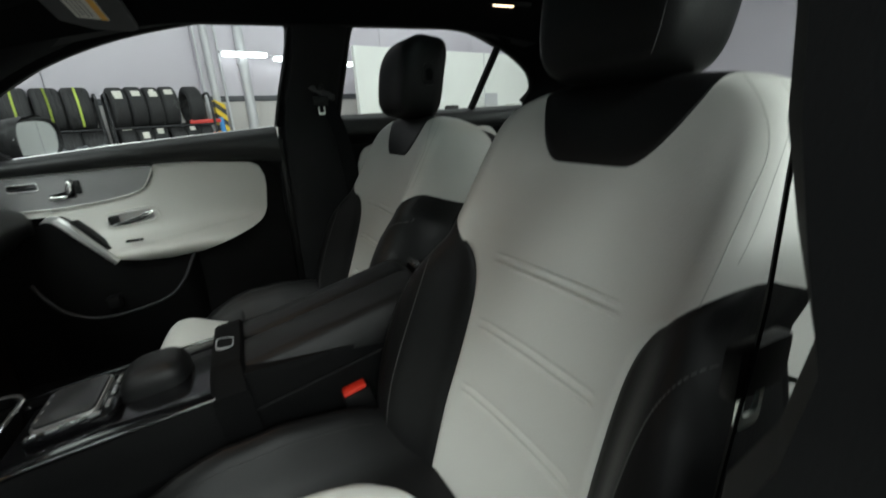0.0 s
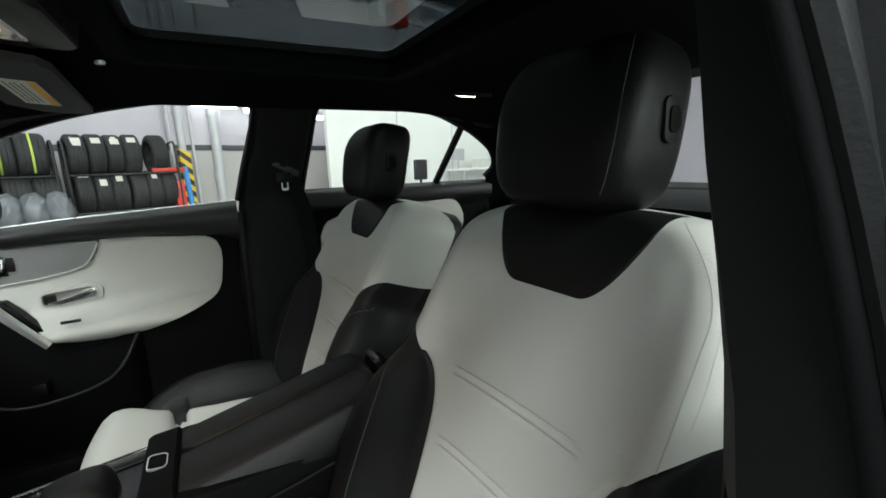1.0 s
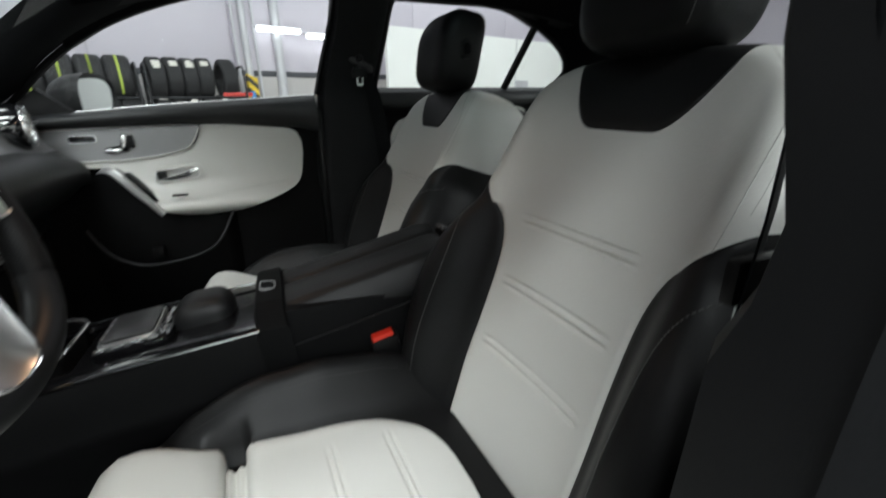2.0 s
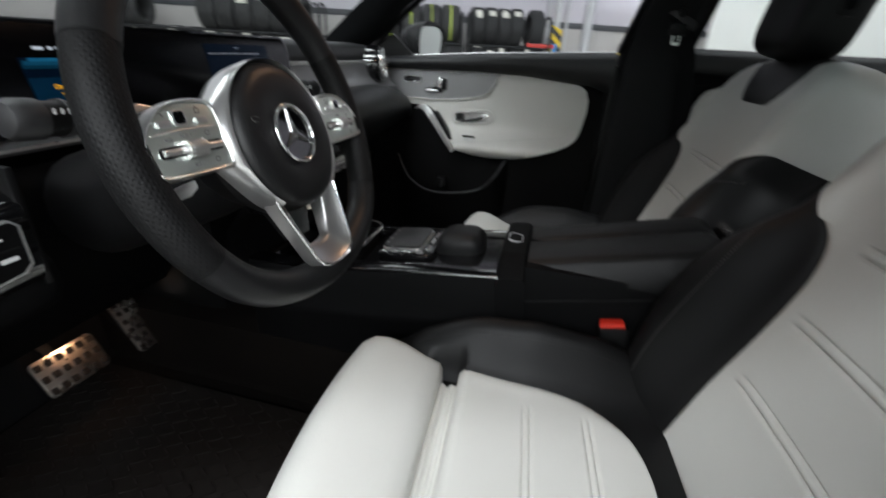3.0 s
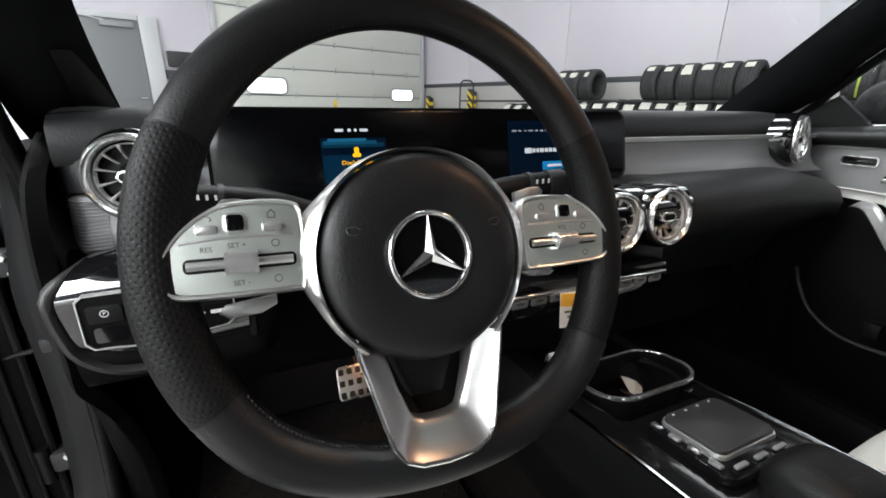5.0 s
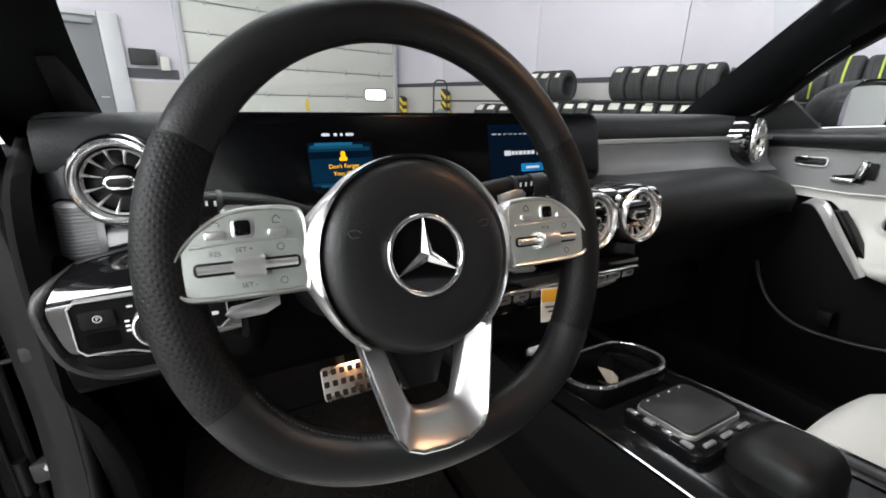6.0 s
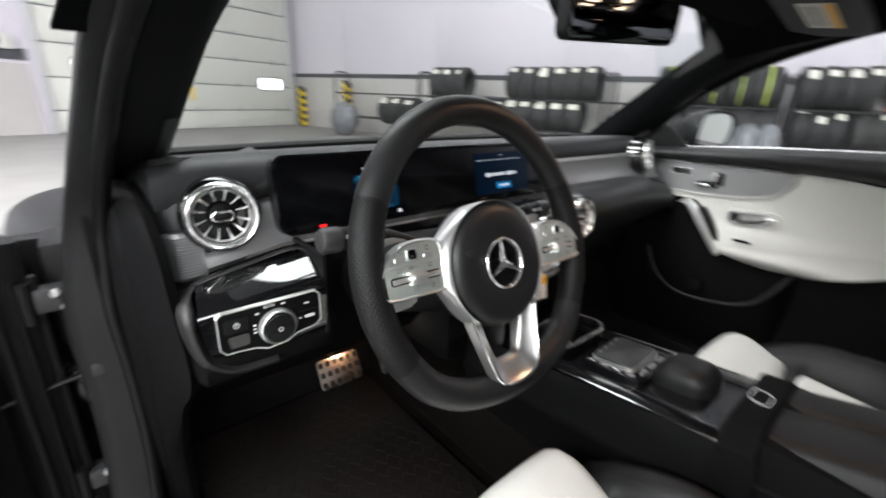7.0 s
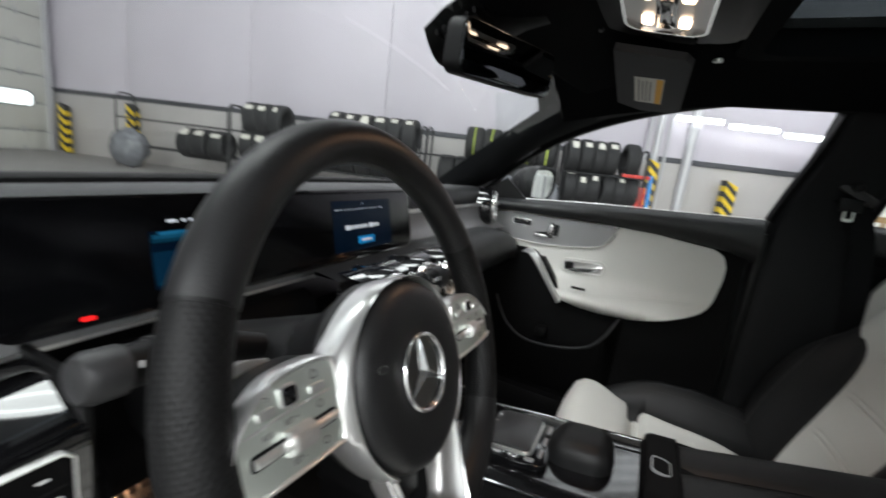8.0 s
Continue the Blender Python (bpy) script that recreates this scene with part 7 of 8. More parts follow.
# armrest: body and two padded lids
arm = thing("armrest", "black leather armrest box with stitched edges", "armrest")
part("box", rbox(BM(), (CX, -0.425, 0.505), (0.205, 0.37, 0.37), 0.015), SOFT, arm)
def lid(x0, x1, name):
    rows = []
    for y in np.linspace(-0.252, -0.575, 26):
        t = (-0.252 - y) / 0.323
        z = 0.688 + 0.074 * t - 0.03 * max(0, (t - 0.88) / 0.12) ** 2
        row = []
        for s in np.linspace(0, 1, 15):
            x = x0 + (x1 - x0) * s
            outer = abs(x - CX) / 0.097
            row.append(Vector((x, y, z + 0.006 * math.sin(math.pi * s) - 0.030 * max(0, (outer - 0.80) / 0.20) ** 2.5 - (0.003 if s in (0, 1) else 0))))
        o = 0 if x0 < x1 and abs(x0 - CX) > abs(x1 - CX) else -1
        e = row[o]
        sg = math.copysign(1, e.x - CX)
        skirt = [Vector((e.x + sg * 0.004, y, e.z - 0.012)), Vector((e.x + sg * 0.005, y, e.z - 0.028)), Vector((e.x + sg * 0.002, y, e.z - 0.034))]
        row = skirt[::-1] + row if o == 0 else row + skirt
        rows.append(row)
    part(name, loft(BM(), rows), LEATHER, arm, "padded black leather lid", 60)
    e = 1 if abs(x1 - CX) > abs(x0 - CX) else 0
    xe = (x1 if e else x0)
    pts = [(xe - math.copysign(0.010, xe - CX), y, 0.688 + 0.074 * (-0.252 - y) / 0.323 - 0.0085) for y in np.linspace(-0.256, -0.555, 70)]
    bm = BM()
    for k in range(0, 69):
        a, b = Vector(pts[k]), Vector(pts[k + 1])
        tube(bm, [a, a.lerp(b, 0.62)], 0.0010, 4)
    part("stitching", bm, STITCH, arm, "grey stitching")
lid(CX - 0.097, CX + 0.018, "lid")
lid(CX + 0.020, CX + 0.097, "lid")
part("hinge", rbox(BM(), (CX + 0.06, -0.590, 0.748), (0.05, 0.012, 0.012), 0.004), CHROME, arm, "small chrome hinge")
part("rear_cap", rbox(BM(), (CX, -0.598, 0.63), (0.19, 0.035, 0.23), 0.015), SOFT, arm)
part("groove_line", tube(BM(), [(CX - 0.1055, -0.25, 0.622), (CX - 0.1055, -0.57, 0.690)], 0.002, 6), HARD, arm)

# belt buckles
def buckle(x, y, z, lean):
    b = thing("belt_buckle", "black seat belt buckle with a red release button", "seat belt buckle")
    m = Matrix.Translation((x, y, z)) @ Matrix.Rotation(radians(lean), 4, "Y") @ Matrix.Rotation(radians(-12), 4, "X")
    part("housing", rbox(BM(), (0, 0, -0.036), (0.026, 0.048, 0.066), 0.007, m), HARD, b)
    part("release", rbox(BM(), (0, 0.002, -0.001), (0.019, 0.039, 0.010), 0.003, m), RED, b, "red release button")
    part("stem", rbox(BM(), (0, 0, -0.14), (0.014, 0.03, 0.16), 0.004, m), HARD, b)
buckle(-0.102, -0.406, 0.617, 0)
buckle(0.115, -0.47, 0.60, 0)

# pedals
def pedal(name, c, w, h, lean, rows_n, cols_n, label):
    p = thing(name, label, "pedal")
    m = Matrix.Translation(c) @ Matrix.Rotation(radians(lean), 4, "X")
    part("plate", prism(BM(), rrect(w, h, 0.010, 4), 0.0, 0.006, m, 0.002), STEEL, p, "brushed steel plate")
    for r in range(rows_n):
        for k in range(cols_n):
            x = -w / 2 + w * (k + 0.5) / cols_n
            y = -h / 2 + h * (r + 0.5) / rows_n
            part("stud", prism(BM(), rrect(w / cols_n * 0.62, h / rows_n * 0.52, 0.002, 2, x, y), 0.003, 0.0085, m, 0.001), MAT, p)
    part("arm", rbox(BM(), (0, 0.09, -0.03), (0.022, 0.26, 0.018), 0.005, m @ Matrix.Rotation(radians(-18), 4, "X")), HARD, p)
    return p
pedal("brake_pedal", (-0.284, 0.590, 0.415), 0.116, 0.078, 62, 3, 6, "steel brake pedal with rubber studs")
pedal("accelerator_pedal", (-0.122, 0.620, 0.400), 0.056, 0.135, 60, 6, 3, "steel accelerator pedal with rubber studs")

# floor mats with a scale pattern
def mat(x0, x1, y0, y1, label):
    f = thing("floor_mat", label, "floor mat", group="floor mats")
    part("sheet", rbox(BM(), ((x0 + x1) / 2, (y0 + y1) / 2, 0.267), (x1 - x0, y1 - y0, 0.012), 0.005), MAT, f)
    bm = BM()
    nx, ny = int((x1 - x0) / 0.034), int((y1 - y0) / 0.034)
    for i in range(nx):
        for j in range(ny):
            cx, cy = x0 + 0.034 * (i + 0.5 + 0.5 * (j % 2)), y0 + 0.034 * (j + 0.5)
            if cx > x1 - 0.012:
                continue
            pts = [(cx - 0.015, cy + 0.010, 0.2742), (cx - 0.006, cy - 0.006, 0.2752), (cx, cy - 0.011, 0.2756), (cx + 0.006, cy - 0.006, 0.2752), (cx + 0.015, cy + 0.010, 0.2742)]
            tube(bm, pts, 0.0016, 4)
    tagged(part("ridge_relief", bm, MAT, f), kind="stuff")
mat(-0.64, -0.14, 0.02, 0.72, "black rubber driver floor mat with scale ridges")
mat(0.16, 0.64, 0.02, 0.72, "black rubber passenger floor mat with scale ridges")


# ---- doors ----
def door_x(z):
    return 0.738 - 0.060 * math.exp(-((z - 0.718) / 0.040) ** 2) - 0.02 * max(0, 0.68 - z)


def panel(bm, y_list, lo, hi, n, fx, edge=0.012):
    rows = []
    for y in y_list:
        a, b = lo(y), hi(y)
        row = []
        for t in np.linspace(0, 1, n):
            z = a + (b - a) * t
            row.append(Vector((fx(y, z), y, z)))
        row = [row[0] + Vector((edge, 0, 0))] + row + [row[-1] + Vector((edge, 0, 0))]
        rows.append(row)
    rows = [[v + Vector((edge, 0, 0)) for v in rows[0]]] + rows + [[v + Vector((edge, 0, 0)) for v in rows[-1]]]
    return loft(bm, rows)


fd = thing("passenger_door", "front passenger door with white leather and grey metal trim", "car door")
YS = np.linspace(0.345, -0.412, 40)
sill_top = lambda y: interp(y, [(-0.42, 1.035), (0.0, 1.012), (0.35, 0.984)])
sill_low = lambda y: interp(y, [(-0.42, 0.915), (-0.36, 0.938), (-0.2, 0.953), (0.0, 0.958), (0.35, 0.951)])
rows = []
for y in YS:
    a, b = sill_low(y), sill_top(y)
    h = b - a
    rows.append([Vector((0.75, y, a - 0.004)), Vector((0.722, y, a)), Vector((0.704, y, a + h * 0.25)), Vector((0.699, y, a + h * 0.5)), Vector((0.703, y, a + h * 0.75)), Vector((0.716, y, b - 0.006)), Vector((0.733, y, b)), Vector((0.752, y, b - 0.002)), Vector((0.757, y, b - 0.02))])
part("sill_pad", loft(BM(), rows), DASH, fd, "soft black window sill pad", 60)
part("sill_trim", tube(BM(), [(0.755, y, sill_top(y) + 0.001) for y in YS], 0.0013, 6), SATIN, fd, "bright window line")
# grey metal insert
def ins_lo(y):
    return interp(y, [(-0.067, 0.945), (-0.058, 0.915), (-0.036, 0.893), (0.0, 0.878), (0.07, 0.866), (0.15, 0.860), (0.35, 0.862)])
part("metal_insert", panel(BM(), np.linspace(0.345, -0.067, 34), ins_lo, lambda y: sill_low(y) - 0.001, 8, lambda y, z: 0.733), GREYTRIM, fd, "grey metal weave insert", 60)
part("insert_line", tube(BM(), [(0.7305, y, sill_low(y) - 0.004) for y in np.linspace(0.345, -0.064, 24)], 0.0026, 6), SATIN, fd, "thin satin line")
part("insert_line", tube(BM(), curve([(0.731, y, ins_lo(y)) for y in np.linspace(0.345, -0.067, 14)], 40), 0.0022, 6), WHITE, fd)
# white leather panel with armrest bulge
def wh_hi(y):
    if y > -0.067:
        return ins_lo(y) - 0.003
    return min(sill_low(y) - 0.002, interp(y, [(-0.356, 0.890), (-0.352, 0.910), (-0.341, 0.925), (-0.318, 0.936), (-0.065, 0.96)]))
def wh_lo(y):
    return interp(y, [(-0.356, 0.855), (-0.352, 0.812), (-0.344, 0.781), (-0.333, 0.762), (-0.316, 0.750), (-0.288, 0.738), (-0.15, 0.692), (-0.06, 0.684), (0.0, 0.690), (0.052, 0.706), (0.065, 0.72), (0.10, 0.765), (0.14, 0.815), (0.165, 0.838), (0.34, 0.845)])
part("leather_panel", panel(BM(), np.linspace(0.34, -0.356, 74), wh_lo, wh_hi, 26, lambda y, z: door_x(z) + 0.04 * max(0, (-0.20 - y) / 0.19) ** 2 * math.exp(-((z - 0.718) / 0.06) ** 2)), WHITE, fd, "white leather door panel with armrest", 50)
bm = BM()
for dz in (0.0, 0.0045):
    line = [(y, interp(y, [(-0.30, 0.769), (-0.167, 0.755), (-0.051, 0.740), (0.060, 0.728)]) + dz) for y in np.linspace(0.060, -0.300, 110)]
    pts = [Vector((door_x(z) + 0.04 * max(0, (-0.20 - y) / 0.19) ** 2 * math.exp(-((z - 0.718) / 0.06) ** 2) - 0.0006, y, z)) for y, z in line]
    for k in range(109):
        tube(bm, [pts[k], pts[k].lerp(pts[k + 1], 0.6)], 0.0007, 4)
part("stitching", bm, WSTITCH, fd, "pale double stitching along the armrest")
# black carrier
def car_lo(y):
    return 0.33
rows = []
for y in np.linspace(0.40, -0.40, 30):
    rows.append([Vector((0.752, y, sill_low(y))), Vector((0.752, y, 0.78)), Vector((0.735, y, 0.70)), Vector((0.728, y, 0.62)), Vector((0.715, y, 0.50)), Vector((0.705, y, 0.40)), Vector((0.72, y, 0.30))])
part("carrier", loft(BM(), rows), SOFT, fd, "black lower door trim", 60)
# map pocket rim, in a lighter skin to paint in the shading against the pocket
rim = curve([(0.690, 0.262, 0.672), (0.676, 0.238, 0.632), (0.665, 0.20, 0.588), (0.66, 0.135, 0.558), (0.66, 0.03, 0.563), (0.66, -0.05, 0.588), (0.664, -0.09, 0.63), (0.685, -0.115, 0.675), (0.715, -0.13, 0.70)], 40)
part("map_pocket", tube(BM(), rim, 0.0045, 10), DASH, fd, "black map pocket rim")
bm = BM()
loft(bm, [[p, Vector((p.x + 0.01, p.y, p.z - 0.08)), Vector((0.70, p.y * 0.96, 0.40))] for p in rim])
part("pocket_wall", bm, SOFT, fd, "", 60)
part("pocket_clip", rbox(BM(), (0.70, 0.10, 0.585), (0.03, 0.03, 0.035), 0.006), HARD, fd)
# pull handle: silver bar with black recess
bar = [(0.690, 0.193, 0.838), (0.680, 0.173, 0.840), (0.667, 0.153, 0.830), (0.655, 0.115, 0.786), (0.652, 0.078, 0.738), (0.655, 0.056, 0.706)]
rows = []
for k, p in enumerate(curve(bar, 24)):
    t = k / 24
    w = 0.013 - 0.006 * t
    d = Vector((0, -0.65, -0.76))
    s = Vector((0, 0.76, -0.65))
    rows.append([p + s * w, p + s * w * 0.6 + Vector((-0.007, 0, 0)), p - s * w * 0.6 + Vector((-0.007, 0, 0)), p - s * w, p - s * w * 0.6 + Vector((0.02, 0, 0)), p + s * w * 0.6 + Vector((0.02, 0, 0))])
part("pull_bar", loft(BM(), rows, True, True), SATIN, fd, "satin silver pull handle", 45)
part("pull_recess", prism(BM(), [(0.145, 0.825), (0.130, 0.826), (0.104, 0.793), (0.068, 0.738), (0.057, 0.714), (0.061, 0.708)], 0.0, 0.03, Matrix(((0, 0, -1, 0.722), (1, 0, 0, 0), (0, 1, 0, 0), (0, 0, 0, 1))), 0.006), HARD, fd)
# inner handle
mh = Matrix(((0, 0, -1, 0.736), (1, 0, 0, 0.012), (0, 1, 0, 0.812), (0, 0, 0, 1))) @ Matrix.Rotation(radians(-4), 4, "Z")
o, i = rrect(0.140, 0.050, 0.022, 6), rrect(0.118, 0.036, 0.014, 6)
bez = part("handle_bezel", ring_prism(BM(), o, i, 0.0, 0.006, mh), WHITE, fd, "white handle surround")
part("handle_frame", ring_prism(BM(), rrect(0.119, 0.037, 0.0145, 6), rrect(0.112, 0.031, 0.012, 6), 0.0, 0.008, mh), SATIN, bez)
part("handle_cup", prism(BM(), i, -0.002, 0.003, mh), SPOKE, bez, "metal handle cup")
part("lock_buttons", rbox(BM(), (0.042, 0.0, 0.004), (0.026, 0.024, 0.006), 0.002, mh), HARD, bez)
lever = [(0.045, -0.012), (0.02, -0.015), (-0.02, -0.012), (-0.045, -0.004), (-0.058, 0.006), (-0.055, 0.012), (-0.035, 0.010), (-0.012, -0.002), (0.02, -0.007), (0.045, -0.006)]
part("lever", prism(BM(), lever, 0.006, 0.016, mh, 0.003), CHROME, bez, "chrome release lever")
part("arm_switch", rbox(BM(), (0.676, 0.008, 0.757), (0.006, 0.042, 0.008), 0.002, Matrix.Identity(4)), PIANO, fd, "small black switch")
# memory and seat switches on the metal insert
ms = Matrix(((0, 0, -1, 0.732), (1, 0, 0, 0.012), (0, 1, 0, 0), (0, 0, 0, 1)))
mem = part("memory_switch", prism(BM(), rrect(0.060, 0.016, 0.005, 4, 0.212, 0.922), 0.0, 0.004, ms, 0.001), PIANO, fd, "black memory buttons in a chrome rim")
part("switch_rim", ring_prism(BM(), rrect(0.066, 0.021, 0.007, 4, 0.212, 0.922), rrect(0.060, 0.016, 0.005, 4, 0.212, 0.922), 0.0, 0.005, ms), CHROME, mem)
st = part("seat_switch", prism(BM(), [(0.165, 0.884), (0.108, 0.884), (0.104, 0.930), (0.120, 0.935), (0.128, 0.902), (0.165, 0.896)], 0.0, 0.003, ms, 0.001), PIANO, fd, "seat-shaped chrome adjuster switch")
part("seat_base_key", rbox(BM(), (0.146, 0.888, 0.006), (0.040, 0.010, 0.010), 0.003, ms), CHROME, st)
part("seat_back_key", rbox(BM(), (0.117, 0.912, 0.006), (0.010, 0.034, 0.010), 0.003, ms @ Matrix.Translation((0.117, 0.912, 0)) @ Matrix.Rotation(radians(10), 4, "Z") @ Matrix.Translation((-0.117, -0.912, 0))), CHROME, st)
part("headrest_key", rbox(BM(), (0.100, 0.912, 0.004), (0.014, 0.036, 0.008), 0.003, ms), HARD, st)
g = part("window_glass", loft(BM(), [[side(y, z, 1, -0.012) for z in np.linspace(1.0, 1.30, 6)] for y in np.linspace(0.34, -0.48, 10)]), PANE, fd, "clear side window glass")
g.visible_shadow = False
part("outer_skin", loft(BM(), [[Vector((0.80 + 0.075 * math.sin(math.pi * t), y, 0.30 + 0.70 * t)) for t in np.linspace(0, 1, 10)] for y in np.linspace(0.55, -0.52, 10)]), PAINT, fd, "dark grey painted door skin")
part("rear_edge", rbox(BM(), (0.765, -0.418, 0.66), (0.09, 0.02, 0.68), 0.008), HARD, fd)
# frame round the glass
pts = curve([side(y, z, 1, -0.004) for y, z in [(0.40, 0.99)] + WIN_F_TOP + WIN_F_REAR[1:]], 50)
part("window_frame", tube(BM(), pts, 0.010, 8), HARD, fd, "black window frame")
pts = curve([side(y, z, 1, -0.022) for y, z in WIN_F_TOP[1:] + WIN_F_REAR[1:]], 50)
part("chrome_surround", tube(BM(), pts, 0.004, 6), CHROME, fd)

# exterior mirror
em = thing("door_mirror", "dark grey door mirror with reflecting glass", "mirror")
bm = BM()
rows = []
for t in np.linspace(0, 1, 12):
    sc = math.sqrt(max(0.0, 1 - (t * 0.96) ** 2.2))
    rows.append([Vector((0.955 + 0.125 * sc * math.copysign(abs(math.cos(a)) ** 0.7, math.cos(a)), 0.235 + 0.11 * t, 1.035 + 0.072 * sc * math.copysign(abs(math.sin(a)) ** 0.7, math.sin(a)) + 0.012 * math.cos(a))) for a in np.linspace(0, 2 * math.pi, 29)[:-1]])
part("shell", loft(bm, rows, True, False), PAINT, em, "dark grey mirror shell", 60)
gl = [(Vector((0.955 + 0.114 * math.copysign(abs(math.cos(a)) ** 0.7, math.cos(a)), 0.243 - 0.030 * math.cos(a), 1.035 + 0.062 * math.copysign(abs(math.sin(a)) ** 0.7, math.sin(a)) + 0.012 * math.cos(a)))) for a in np.linspace(0, 2 * math.pi, 29)[:-1]]
part("glass", add_mesh(BM(), gl + [v + Vector((0, 0.004, 0)) for v in gl], [tuple(range(28)), tuple(range(28, 56))[::-1]]), MIRRORM, em, "mirror glass")
part("bezel", tube(BM(), gl, 0.006, 8, True), HARD, em)
part("foot", rbox(BM(), (0.82, 0.29, 0.985), (0.14, 0.06, 0.04), 0.015), HARD, em)
part("sail", prism(BM(), [(0.40, 0.985), (0.22, 0.985), (0.30, 1.055)], 0, 0.02, Matrix(((0, 0, 1, 0.742), (1, 0, 0, 0), (0, 1, 0, 0), (0, 0, 0, 1))), 0.004), HARD, em)

# rear passenger door trim
rd = thing("rear_door", "rear door trim in black with a white leather panel", "car door")
YR = np.linspace(-0.612, -1.34, 30)
rows = [[Vector((0.75, y, 0.984)), Vector((0.716, y, 0.988)), Vector((0.706, y, 1.005)), Vector((0.712, y, 1.036)), Vector((0.732, y, 1.056)), Vector((0.755, y, 1.054))] for y in YR]
part("sill_pad", loft(BM(), rows), DASH, rd, "soft black window sill pad", 60)
rows = [[Vector((0.75, y, 0.96)), Vector((0.735, y, 0.85)), Vector((0.715, y, 0.72)), Vector((0.715, y, 0.5)), Vector((0.72, y, 0.3))] for y in YR]
part("carrier", loft(BM(), rows), SOFT, rd, "black lower trim", 60)
def rp_hi(y):
    return interp(y, [(-1.20, 0.93), (-1.18, 0.975), (-1.15, 0.99), (-0.9, 0.985), (-0.75, 0.972), (-0.67, 0.945), (-0.65, 0.90)])
def rp_lo(y):
    return interp(y, [(-1.20, 0.90), (-1.17, 0.80), (-1.12, 0.73), (-1.0, 0.71), (-0.8, 0.70), (-0.68, 0.72), (-0.65, 0.78)])
part("leather_panel", panel(BM(), np.linspace(-0.65, -1.20, 40), rp_lo, rp_hi, 20, lambda y, z: 0.705 - 0.05 * math.exp(-((z - 0.735) / 0.035) ** 2)), WHITE, rd, "white leather door panel", 50)
g = part("window_glass", loft(BM(), [[side(y, z, 1, -0.012) for z in np.linspace(1.03, 1.30, 6)] for y in np.linspace(-0.62, -1.36, 10)]), PANE, rd, "clear rear side window glass")
g.visible_shadow = False
pts = curve([side(y, z, 1, -0.002) for y, z in WIN_R_FRONT[::-1] + WIN_R_TOP[1:]], 60)
part("window_frame", tube(BM(), pts, 0.011, 8), HARD, rd, "black window frame")
a, b = side(-1.100, 1.052, 1, -0.006), side(-1.165, 1.252, 1, -0.006)
part("quarter_bar", tube(BM(), [a, b], 0.013, 8), HARD, rd, "black quarter window bar")
part("outer_skin", loft(BM(), [[Vector((0.80 + 0.075 * math.sin(math.pi * t), y, 0.30 + 0.72 * t)) for t in np.linspace(0, 1, 10)] for y in np.linspace(-0.55, -1.5, 8)]), PAINT, rd, "dark grey painted door skin")
# far-side rear door, seen past the driver's seat
ld = thing("rear_door", "rear door trim behind the driver seat", "car door")
part("carrier", loft(BM(), [[Vector((-v.x, v.y, v.z)) for v in r] for r in rows]), SOFT, ld)
rows2 = [[Vector((-0.75, y, 0.93)), Vector((-0.712, y, 0.95)), Vector((-0.704, y, 0.99)), Vector((-0.712, y, 1.03)), Vector((-0.732, y, 1.047)), Vector((-0.755, y, 1.045))] for y in YR]
part("sill_pad", loft(BM(), rows2), DASH, ld)
part("leather_panel", panel(BM(), np.linspace(-0.65, -1.20, 30), rp_lo, rp_hi, 14, lambda y, z: -0.705 + 0.05 * math.exp(-((z - 0.735) / 0.035) ** 2), -0.012), WHITE, ld)
g = part("window_glass", loft(BM(), [[side(y, z, -1, -0.012) for z in np.linspace(1.03, 1.30, 6)] for y in np.linspace(-0.62, -1.36, 10)]), PANE, ld)
g.visible_shadow = False
pts = curve([side(y, z - 0.012, -1, -0.002) for y, z in WIN_R_FRONT[::-1] + WIN_R_TOP[1:]], 60)
part("window_frame", tube(BM(), pts, 0.018, 8), HARD, ld, "black window frame")
part("outer_skin", loft(BM(), [[Vector((-0.80 - 0.075 * math.sin(math.pi * t), y, 0.30 + 0.72 * t)) for t in np.linspace(0, 1, 10)] for y in np.linspace(-0.55, -1.5, 8)]), PAINT, ld)

# open driver door
dd = thing("driver_door", "open driver door with black inner trim", "car door")
DM = Matrix.Translation((-0.82, 0.52, 0)) @ Matrix.Rotation(radians(-160), 4, "Z") @ Matrix.Diagonal((1, -1, 1, 1))
# local: x along the door from the hinge, y thickness (inner side negative), z up
part("skin", rbox(BM(), (0.52, 0.06, 0.66), (1.04, 0.03, 0.70), 0.012, DM @ Matrix.Rotation(0, 4, "Z")), PAINT, dd, "dark grey painted skin")
part("inner_trim", rbox(BM(), (0.56, -0.03, 0.66), (0.92, 0.12, 0.66), 0.04, DM), SOFT, dd, "black inner trim")
part("hinge_face", rbox(BM(), (0.02, 0.0, 0.62), (0.05, 0.13, 0.58), 0.01, DM), HARD, dd, "dark shut face")
fr = [(0.03, 0.03, 1.0), (0.15, 0.01, 1.10), (0.32, -0.03, 1.20), (0.55, -0.07, 1.28), (0.80, -0.085, 1.30), (0.94, -0.085, 1.28), (0.97, -0.05, 1.15), (0.99, 0.0, 1.0)]
part("window_frame", tube(BM(), curve(fr, 40), 0.02, 10, M=DM, flat=1.6), HARD, dd, "black window frame")
g = part("window_glass", add_mesh(BM(), [(0.05, 0.03, 1.0), (0.98, 0.0, 1.0), (0.93, -0.08, 1.28), (0.55, -0.07, 1.27), (0.2, 0.0, 1.12)], [(0, 1, 2, 3, 4)], DM), PANE, dd)
g.visible_shadow = False
